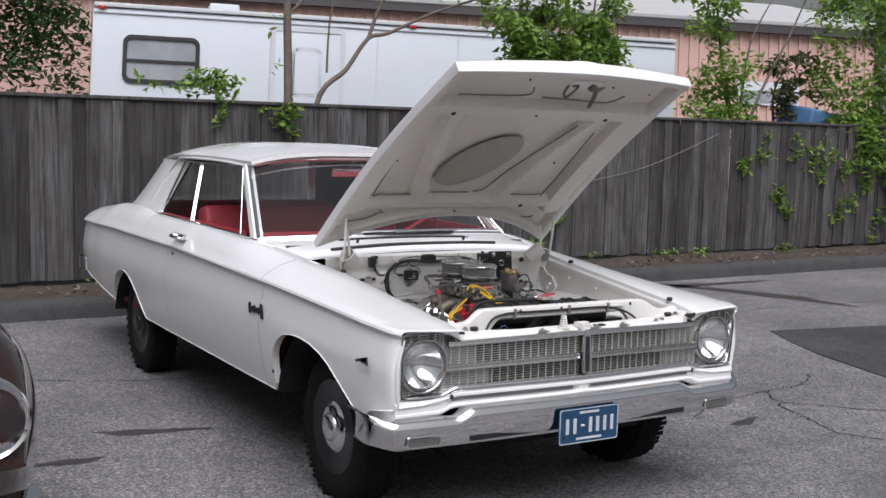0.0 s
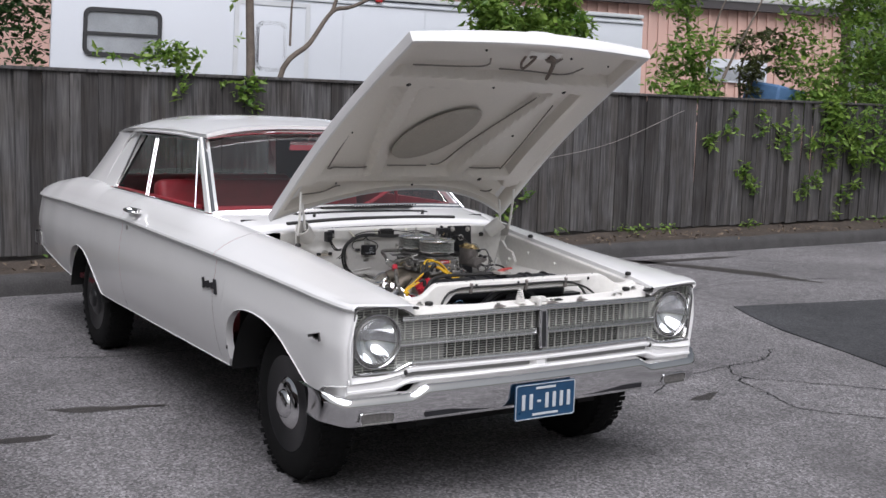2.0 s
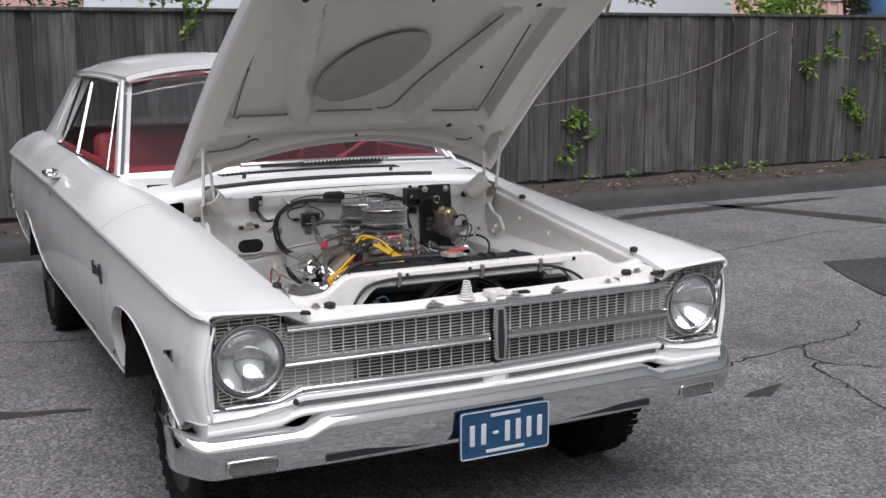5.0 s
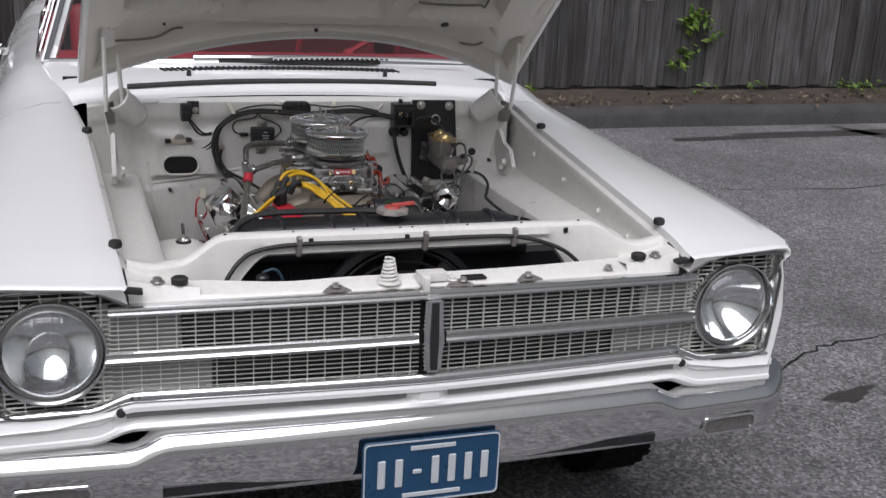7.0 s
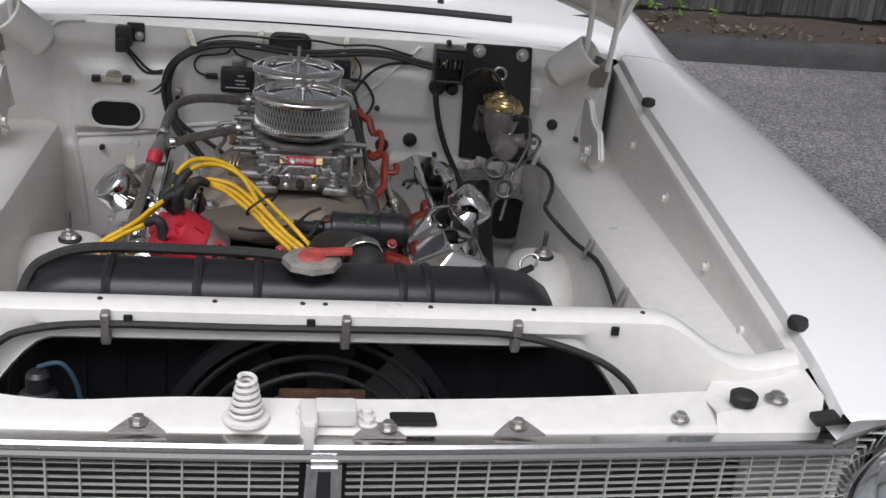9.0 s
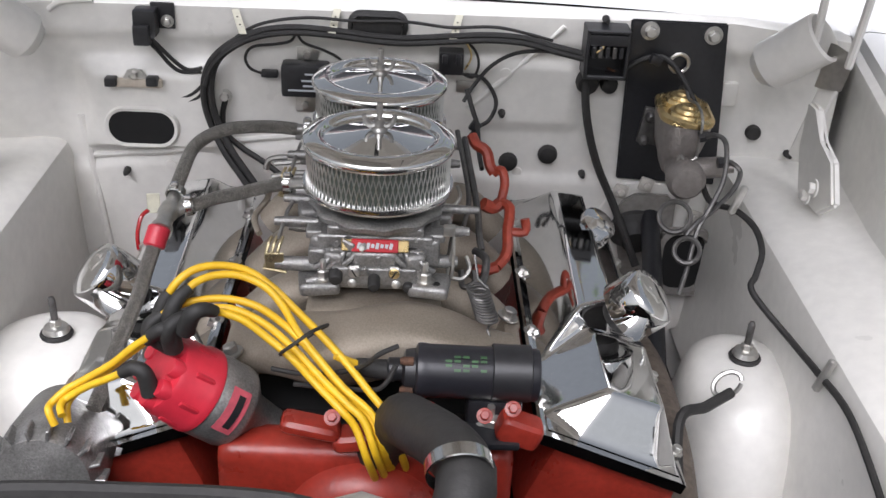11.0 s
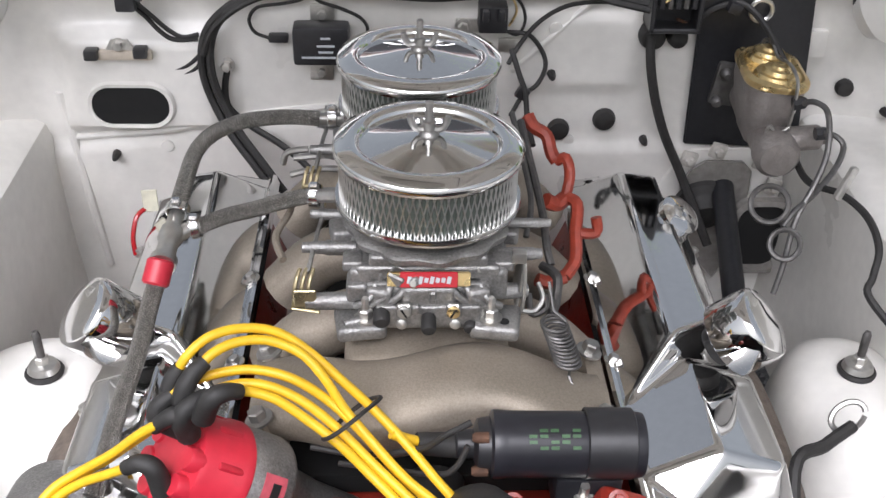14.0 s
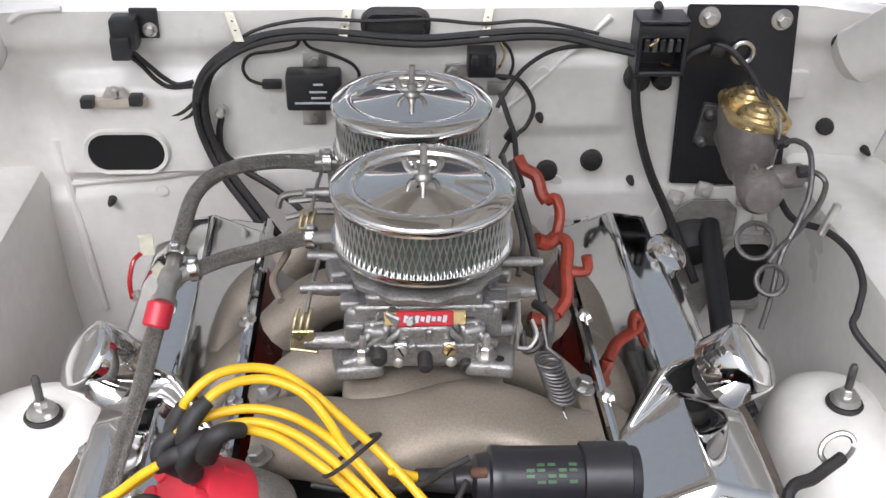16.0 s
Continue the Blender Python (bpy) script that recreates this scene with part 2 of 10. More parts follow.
def wood_material():
    """Weathered grey boards: vertical grain, knots, brown patches, each board of its own shade."""
    m = bpy.data.materials.new("weathered_grey_wood")
    m.use_nodes = True
    n, l = m.node_tree.nodes, m.node_tree.links
    b = n["Principled BSDF"]
    b.inputs["Roughness"].default_value = 0.85
    co, info = n.new("ShaderNodeTexCoord"), n.new("ShaderNodeObjectInfo")
    shift = n.new("ShaderNodeVectorMath")
    shift.operation = "MULTIPLY_ADD"
    shift.inputs[1].default_value = (1, 1, 1)
    off = n.new("ShaderNodeCombineXYZ")
    times = n.new("ShaderNodeMath")
    times.operation = "MULTIPLY"
    times.inputs[1].default_value = 37.0
    l.new(info.outputs["Random"], times.inputs[0])
    l.new(times.outputs[0], off.inputs[0])
    l.new(times.outputs[0], off.inputs[2])
    l.new(co.outputs["Object"], shift.inputs[0])
    l.new(off.outputs[0], shift.inputs[2])
    mp = n.new("ShaderNodeMapping")
    mp.inputs["Scale"].default_value = (14, 14, 0.7)
    l.new(shift.outputs[0], mp.inputs[0])
    grain = n.new("ShaderNodeTexNoise")
    grain.inputs["Scale"].default_value, grain.inputs["Detail"].default_value, grain.inputs["Distortion"].default_value = 2.2, 8, 1.2
    l.new(mp.outputs[0], grain.inputs["Vector"])
    patch = n.new("ShaderNodeTexNoise")
    patch.inputs["Scale"].default_value = 2.3
    l.new(shift.outputs[0], patch.inputs["Vector"])
    r1 = n.new("ShaderNodeValToRGB")
    for e, (p, c) in zip(r1.color_ramp.elements, ((0.3, (0.029, 0.0285, 0.029)), (0.72, (0.110, 0.109, 0.109)))):
        e.position, e.color = p, (*c, 1)
    l.new(grain.outputs["Fac"], r1.inputs[0])
    mx = n.new("ShaderNodeMix")
    mx.data_type, mx.blend_type = "RGBA", "MULTIPLY"
    mx.inputs[0].default_value = 1.0
    tone = n.new("ShaderNodeValToRGB")
    for e, (p, c) in zip(tone.color_ramp.elements, ((0.0, (0.55, 0.52, 0.50)), (1.0, (1.4, 1.38, 1.36)))):
        e.position, e.color = p, (*c, 1)
    l.new(info.outputs["Random"], tone.inputs[0])
    l.new(r1.outputs[0], mx.inputs[6])
    l.new(tone.outputs[0], mx.inputs[7])
    mx2 = n.new("ShaderNodeMix")
    mx2.data_type, mx2.blend_type = "RGBA", "MULTIPLY"
    mx2.inputs[0].default_value = 0.8
    r2 = n.new("ShaderNodeValToRGB")
    for e, (p, c) in zip(r2.color_ramp.elements, ((0.35, (0.72, 0.66, 0.6)), (0.62, (1.1, 1.1, 1.12)))):
        e.position, e.color = p, (*c, 1)
    l.new(patch.outputs["Fac"], r2.inputs[0])
    l.new(mx.outputs[2], mx2.inputs[6])
    l.new(r2.outputs[0], mx2.inputs[7])
    l.new(mx2.outputs[2], b.inputs["Base Color"])
    bp = n.new("ShaderNodeBump")
    bp.inputs["Strength"].default_value, bp.inputs["Distance"].default_value = 0.5, 0.004
    l.new(grain.outputs["Fac"], bp.inputs["Height"])
    l.new(bp.outputs[0], b.inputs["Normal"])
    return m


M["asphalt"] = asphalt_material("worn_grey_asphalt", (0.168, 0.161, 0.163), True, True)
M["patch"] = asphalt_material("new_dark_asphalt_patch", (0.05, 0.051, 0.054), False, False)
M["wood"] = wood_material()

# ---- mesh helpers ----
CAR_BASE = Vector((0.0, 2.4, 0.0))


def link(name, bm, mat, parent=None, label="", smooth=35, base=None):
    me = bpy.data.meshes.new(name)
    bmesh.ops.remove_doubles(bm, verts=bm.verts, dist=1e-6)
    bmesh.ops.recalc_face_normals(bm, faces=bm.faces)
    bm.to_mesh(me)
    bm.free()
    me.materials.append(M[mat] if isinstance(mat, str) else mat)
    me.shade_smooth()
    me.set_sharp_from_angle(angle=radians(smooth))
    ob = new(name, me)
    if parent is not None:
        ob.parent = parent
        if parent.type == "EMPTY":
            ob.matrix_parent_inverse = parent.matrix_basis.inverted()
    if label:
        tagged(ob, label=label)
    return ob


def part(name, bm, material_name, parent, label="", smooth=35):
    """One mesh object under a thing or a part; coordinates are the world's."""
    return link(name, bm, material_name, parent, label, smooth)


def thing(name, place, label, category, group="", kind=""):
    ob = new(name)
    ob.empty_display_size = 0.2
    ob.matrix_basis = Matrix.Translation(place)
    return tagged(ob, label, category, group, kind)


def box(bm, centre, size, rot=(0, 0, 0), bevel=0.0, seg=2):
    m = Matrix.LocRotScale(centre, Euler([radians(a) for a in rot]), size)
    made = bmesh.ops.create_cube(bm, size=1.0, matrix=m)
    if bevel:
        edges = list({e for v in made["verts"] for e in v.link_edges})
        bmesh.ops.bevel(bm, geom=edges, offset=bevel, segments=seg, affect="EDGES", profile=0.6)
    return bm


def grid(bm, rows, close_u=False, close_v=False, flip=False):
    """Quads over rows of points."""
    vs = [[bm.verts.new(p) for p in row] for row in rows]
    nu, nv = len(vs), len(vs[0])
    for i in range(nu if close_u else nu - 1):
        for j in range(nv if close_v else nv - 1):
            q = [vs[i][j], vs[(i + 1) % nu][j], vs[(i + 1) % nu][(j + 1) % nv], vs[i][(j + 1) % nv]]
            try:
                bm.faces.new(q[::-1] if flip else q)
            except ValueError:
                pass
    return vs


def shell(bm, thickness):
    bmesh.ops.remove_doubles(bm, verts=bm.verts, dist=1e-5)
    bmesh.ops.recalc_face_normals(bm, faces=bm.faces)
    bmesh.ops.solidify(bm, geom=list(bm.faces), thickness=thickness)
    return bm


def frame_of(axis):
    a = Vector(axis).normalized()
    side = a.orthogonal().normalized()
    return a, side, a.cross(side)


def lathe(bm, base, axis, profile, seg=32, cap=True):
    """Turns (radius, height) points round an axis."""
    a, s, t = frame_of(axis)
    base = Vector(base)
    rows = []
    for r, h in profile:
        rows.append([base + a * h + (s * math.cos(2 * math.pi * k / seg) + t * math.sin(2 * math.pi * k / seg)) * max(r, 1e-4) for k in range(seg)])
    vs = grid(bm, rows, close_v=True)
    if cap:
        for ring in (vs[0], vs[-1]):
            try:
                bm.faces.new(ring)
            except ValueError:
                pass
    return bm


def smooth_line(points, step=6, closed=False):
    """Catmull-Rom through the points."""
    p = [Vector(q) for q in points]
    if len(p) < 3:
        return p
    out = []
    n = len(p)
    for i in range(n if closed else n - 1):
        if closed:
            a, b, c, d = p[i - 1], p[i], p[(i + 1) % n], p[(i + 2) % n]
        else:
            a, b, c, d = p[max(i - 1, 0)], p[i], p[i + 1], p[min(i + 2, n - 1)]
        for k in range(step):
            u = k / step
            out.append(0.5 * (2 * b + (c - a) * u + (2 * a - 5 * b + 4 * c - d) * u * u + (3 * b - a - 3 * c + d) * u ** 3))
    if not closed:
        out.append(p[-1])
    return out


def tube(bm, points, radius, seg=10, step=6, smooth=True, closed=False):
    """A round tube along a smooth line."""
    line = smooth_line(points, step, closed) if smooth else [Vector(q) for q in points]
    rows, side = [], None
    n = len(line)
    for i, q in enumerate(line):
        ahead = (line[(i + 1) % n] - line[i - 1]) if closed else (line[min(i + 1, n - 1)] - line[max(i - 1, 0)])
        if ahead.length < 1e-9:
            continue
        ahead.normalize()
        side = ahead.orthogonal().normalized() if side is None else (side - ahead * side.dot(ahead)).normalized()
        up = ahead.cross(side)
        r = radius(i / max(n - 1, 1)) if callable(radius) else radius
        rows.append([q + (side * math.cos(2 * math.pi * k / seg) + up * math.sin(2 * math.pi * k / seg)) * r for k in range(seg)])
    vs = grid(bm, rows, close_u=closed, close_v=True)
    if not closed:
        for ring in (vs[0], vs[-1]):
            bm.faces.new(ring)
    return bm


def bolt(bm, place, axis, r=0.008, h=0.007):
    """A washer with a six-sided head."""
    lathe(bm, place, axis, [(r * 1.55, 0), (r * 1.55, h * 0.3), (r * 1.3, h * 0.35)], 16)
    lathe(bm, Vector(place) + Vector(axis).normalized() * h * 0.3, axis, [(r, 0), (r, h), (r * 0.8, h * 1.15)], 6)
    return bm


def lerp(y, table):
    xs, vs = zip(*table)
    return float(np.interp(y, xs, vs))


def flat_shape(bm, outline, depth_axis, thickness):
    """A prism over an outline (list of 3D points), pushed along an axis."""
    d = Vector(depth_axis).normalized() * thickness
    a = [bm.verts.new(Vector(p)) for p in outline]
    b = [bm.verts.new(Vector(p) + d) for p in outline]
    bm.faces.new(a)
    bm.faces.new(b[::-1])
    n = len(a)
    for i in range(n):
        bm.faces.new((a[i], b[i], b[(i + 1) % n], a[(i + 1) % n]))
    return bm


def rounded(cx, cz, w, h, r, seg=6):
    """Points of a rounded rectangle in two coordinates."""
    out = []
    for qx, qz, a0 in ((1, 1, 0), (-1, 1, 90), (-1, -1, 180), (1, -1, 270)):
        for k in range(seg + 1):
            a = radians(a0 + 90 * k / seg)
            out.append((cx + qx * (w / 2 - r) + r * math.cos(a), cz + qz * (h / 2 - r) + r * math.sin(a)))
    return out



def lens_material():
    """Fluted lamp glass: clear, with vertical ribs in its gloss."""
    m = glass_material("fluted_lamp_glass", (0.95, 0.96, 0.96), 0.04)
    n, l = m.node_tree.nodes, m.node_tree.links
    co = n.new("ShaderNodeTexCoord")
    w = n.new("ShaderNodeTexWave")
    w.inputs["Scale"].default_value = 26
    w.inputs["Distortion"].default_value = 0.6
    l.new(co.outputs["Object"], w.inputs["Vector"])
    bp = n.new("ShaderNodeBump")
    bp.inputs["Strength"].default_value, bp.inputs["Distance"].default_value = 0.25, 0.003
    l.new(w.outputs["Fac"], bp.inputs["Height"])
    l.new(bp.outputs[0], n["Glossy BSDF"].inputs["Normal"])
    return m


M["lens"] = lens_material()
M["markerlens"] = material("grey_lamp_lens", (0.10, 0.095, 0.09), 0.25, vary=0.15, scale=60, coat=0.4, bump=0.2, bump_scale=120)

M["greymetal"] = material("grey_grimy_metal", (0.30, 0.285, 0.265), 0.55, 0.3, vary=0.2, scale=25, bump=0.15, bump_scale=120)
M["castgrey"] = material("grimy_cream_metal", (0.48, 0.46, 0.42), 0.5, 0.1, vary=0.2, scale=40)
M["clipcream"] = material("cream_painted_clip", (0.55, 0.53, 0.42), 0.5, vary=0.12, scale=40)
# manifold iron, darkened to hold the shade of the gap beside the engine
M["exhaust"] = material("rusty_iron_darkened_for_shade", (0.13, 0.105, 0.085), 0.7, 0.2, vary=0.3, scale=30, bump=0.2, bump_scale=200)
M["brass"] = material("yellow_zinc_plate", (0.46, 0.39, 0.24), 0.32, 0.9, vary=0.15, scale=40, rough_vary=0.1)
M["lidchrome"] = material("polished_lid_chrome", (0.80, 0.80, 0.79), 0.05, 1.0, vary=0.03, scale=10, rough_vary=0.03)
M["coilblack"] = material("satin_black_can", (0.018, 0.018, 0.022), 0.34, vary=0.2, scale=20)
M["redbracket"] = material("orange_red_bracket_paint", (0.36, 0.055, 0.03), 0.45, vary=0.2, scale=30, bump=0.08)
M["reflector"] = material("silvered_lamp_bowl", (0.85, 0.86, 0.87), 0.10, 1.0, vary=0.05, scale=30, bump=0.05, bump_scale=40)
M["rust"] = material("rusty_steel", (0.10, 0.05, 0.03), 0.8, 0.2, vary=0.4, scale=30)
M["ceramic"] = material("pale_ceramic", (0.52, 0.46, 0.38), 0.6, vary=0.12, scale=40)
M["greenprint"] = material("faded_green_print", (0.04, 0.10, 0.04), 0.5, vary=0.2, scale=60)
M["labelpink"] = material("pink_red_label", (0.55, 0.10, 0.13), 0.4, vary=0.15, scale=60)
# ---- the setting: ground, kerb, fence, trailer, building, trees ----
bm = bmesh.new()
grid(bm, [[(x, y, 0.0) for x in (-400, -30, -6, 0, 6, 20, 400)] for y in (-400, -30, -6, 0, 6, 20, 400)])
tagged(link("ground", bm, "asphalt"), "worn grey asphalt car park with cracks and stains", "ground", kind="structure")

bm = bmesh.new()
flat_shape(bm, [(4.47, 3.08, 0.0), (5.8, 2.85, 0.0), (9.5, 2.2, 0.0), (7.6, -1.2, 0.0), (3.45, 0.5, 0.0), (3.74, 1.33, 0.0), (3.99, 2.14, 0.0), (4.2, 2.6, 0.0)], (0, 0, 1), 0.008)
tagged(link("pavement_patch", bm, "patch"), "smooth darker asphalt repair patch in the car park", "pavement", kind="structure")


def crack_lines():
    """Thin dark cracks, slightly sunk strips on the asphalt."""
    rng = random.Random(4)
    bm = bmesh.new()
    for pts in (((1.7, 1.1), (2.1, 1.32), (2.64, 1.43), (2.98, 1.46), (3.4, 1.7)),
                ((2.5, 1.14), (2.37, 1.07), (2.3, 0.8), (2.21, 0.44), (2.6, 0.0)),
                ((2.64, 1.43), (2.5, 1.14), (2.9, 0.7), (3.3, 0.3)),
                ((-1.5, 3.6), (-0.8, 3.3), (0.2, 3.4)), ((3.0, 3.9), (4.2, 3.8), (5.6, 4.1), (7.4, 3.9)),
                ((2.2, -0.6), (2.9, -0.4), (3.4, -0.7))):
        line = smooth_line([(x, y, 0.003) for x, y in pts], 10)
        rows = []
        for i, p in enumerate(line):
            d = (line[min(i + 1, len(line) - 1)] - line[max(i - 1, 0)]).normalized()
            s = Vector((-d.y, d.x, 0)) * rng.uniform(0.002, 0.007)
            j = Vector((rng.uniform(-0.02, 0.02), rng.uniform(-0.02, 0.02), 0))
            rows.append((p + s + j, p - s + j))
        grid(bm, rows)
    return bm


tagged(link("ground_cracks", crack_lines(), "hole"), "thin dark cracks in the asphalt", "crack", kind="stuff")


def stain(name, centre, size, turn, seed, label):
    rng = random.Random(seed)
    pts = []
    for k in range(36):
        a = 2 * math.pi * k / 36
        r = 1 + 0.22 * math.sin(3 * a + seed) + 0.12 * math.sin(7 * a + 2 * seed) + rng.uniform(-0.08, 0.08)
        x, y = size[0] * r * math.cos(a), size[1] * r * math.sin(a)
        c, s = math.cos(turn), math.sin(turn)
        pts.append((centre[0] + c * x - s * y, centre[1] + s * x + c * y, 0.0025))
    bm = bmesh.new()
    bm.faces.new([bm.verts.new(p) for p in pts])
    tagged(link(name, bm, STAIN), label, "stain", kind="structure")


STAIN = material("oil_soaked_asphalt", (0.05, 0.045, 0.042), 0.55, vary=0.35, scale=6, fine=95, bump=0.5, bump_scale=95)
stain("oil_stain", (-1.2, 2.12), (0.27, 0.05), -0.25, 1, "dark oil stain on the asphalt")
stain("oil_stain", (-1.75, 1.75), (0.22, 0.04), -0.1, 5, "dark oil stain on the asphalt")
stain("damp_streak", (6.2, 4.9), (0.16, 1.05), 0.35, 2, "dark damp streak running off the kerb")
stain("damp_streak", (5.5, 5.65), (1.6, 0.12), 0.07, 3, "dark damp streak along the kerb")
stain("oil_stain", (1.9, 0.9), (0.13, 0.04), 0.3, 7, "dark oil stain on the asphalt")

FENCE_SLOPE = 0.045


def fence_y(x):
    return 6.60 + FENCE_SLOPE * x


def kerb_y(x):
    return 5.86 + 0.035 * (x + 1.0)


bm = bmesh.new()
rows = []
for i in range(161):
    x = -12 + 0.22 * i
    n1 = noise.noise((x * 1.3, 0, 0)) * 0.025
    n2 = noise.noise((x * 2.1, 5, 0)) * 0.012
    y = kerb_y(x) + n1
    rows.append([(x, y, -0.02), (x, y + 0.015, 0.09 + n2), (x, y + 0.04, 0.148 + n2), (x, y + 0.09, 0.168 + n2), (x, y + 0.17, 0.16 + n2), (x, y + 0.19, 0.12), (x, y + 0.19, -0.02)])
grid(bm, rows)
tagged(link("kerb", bm, "concrete", smooth=50), "low worn dark asphalt kerb before the fence", "kerb", kind="structure")

bm = bmesh.new()
rows = []
for i in range(241):
    x = -12 + 0.15 * i
    a, b = kerb_y(x) + 0.15, fence_y(x) + 0.5
    rows.append([(x, a + (b - a) * k / 8, 0.13 + 0.11 * (k / 8) ** 0.7 + 0.035 * noise.noise((x * 2.2, k * 0.9, 1))) for k in range(9)])
grid(bm, rows)
tagged(link("verge", bm, "earth", smooth=80), "earth verge with dead leaves between kerb and fence", "verge", kind="structure")


def leaf_cloud(name, clumps, mat, size, seed, label, category, kind="stuff", parent=None, droop=0.3):
    """Many small bent leaves round clump centres: (centre, radii, count)."""
    rng = random.Random(seed)
    verts, faces = [], []
    for c, rad, count in clumps:
        for _ in range(count):
            while True:
                p = Vector((rng.uniform(-1, 1), rng.uniform(-1, 1), rng.uniform(-1, 1)))
                if p.length < 1:
                    break
            p = Vector(c) + Vector((p.x * rad[0], p.y * rad[1], p.z * rad[2]))
            d = Vector((rng.gauss(0, 1), rng.gauss(0, 1), rng.gauss(0, 0.6) - droop)).normalized()
            s = d.cross(Vector((rng.gauss(0, 0.5), rng.gauss(0, 0.5), 1))).normalized()
            n = d.cross(s)
            L = size * rng.uniform(0.6, 1.35)
            w = L * rng.uniform(0.2, 0.3)
            i = len(verts)
            verts += [p, p + d * L * 0.4 + s * w - n * w * 0.3, p + d * L - n * L * 0.12, p + d * L * 0.4 - s * w - n * w * 0.3, p + d * L * 0.45]
            faces += [(i, i + 1, i + 4), (i + 1, i + 2, i + 4), (i + 2, i + 3, i + 4), (i + 3, i, i + 4)]
    me = bpy.data.meshes.new(name)
    me.from_pydata([tuple(v) for v in verts], [], faces)
    me.materials.append(M[mat])
    ob = new(name, me)
    if parent is not None:
        ob.parent = parent
        if parent.type == "EMPTY":
            ob.matrix_parent_inverse = parent.matrix_basis.inverted()
        return tagged(ob, label=label)
    return tagged(ob, label, category, kind=kind)


rng = random.Random(12)
leaf_cloud("leaf_litter", [((x, kerb_y(x) + rng.uniform(0.1, 0.55), 0.19), (0.25, 0.2, 0.03), 7) for x in [rng.uniform(-8, 14) for _ in range(150)]], "litter", 0.055, 3, "dead brown leaves strewn along the verge", "leaves", droop=0.0)


def tree(name, foot, limbs, clumps, mat, leaf, seed, label, trunk_r=0.05):
    """Tapered trunk and limbs, and a crown of many leaves."""
    rng = random.Random(seed)
    root = thing(name, foot, label, "tree")
    bm = bmesh.new()
    for pts, r0, r1 in limbs:
        tube(bm, pts, lambda u, r0=r0, r1=r1: r0 + (r1 - r0) * u, 8, 5)
    part("trunk", bm, "bark", root, "grey-brown bark", 60)
    leaf_cloud("crown", clumps, mat, leaf, seed, "green leaves in loose clumps", "", parent=root)
    return root


# trailer and building stand far behind the fence
TR0, TRU, TRN = Vector((0.425, 11.37, 0)), Vector((0.9645, -0.264, 0)), Vector((-0.264, -0.9645, 0))


def trailer_point(s, z, out=0.0):
    return TR0 + TRU * s + Vector((0, 0, z)) + TRN * out


def trailer_box(bm, s0, s1, z0, z1, o0, o1, bevel=0.0):
    c = trailer_point((s0 + s1) / 2, (z0 + z1) / 2, (o0 + o1) / 2)
    return box(bm, c, (s1 - s0, abs(o1 - o0), z1 - z0), (0, 0, math.degrees(math.atan2(TRU.y, TRU.x))), bevel)


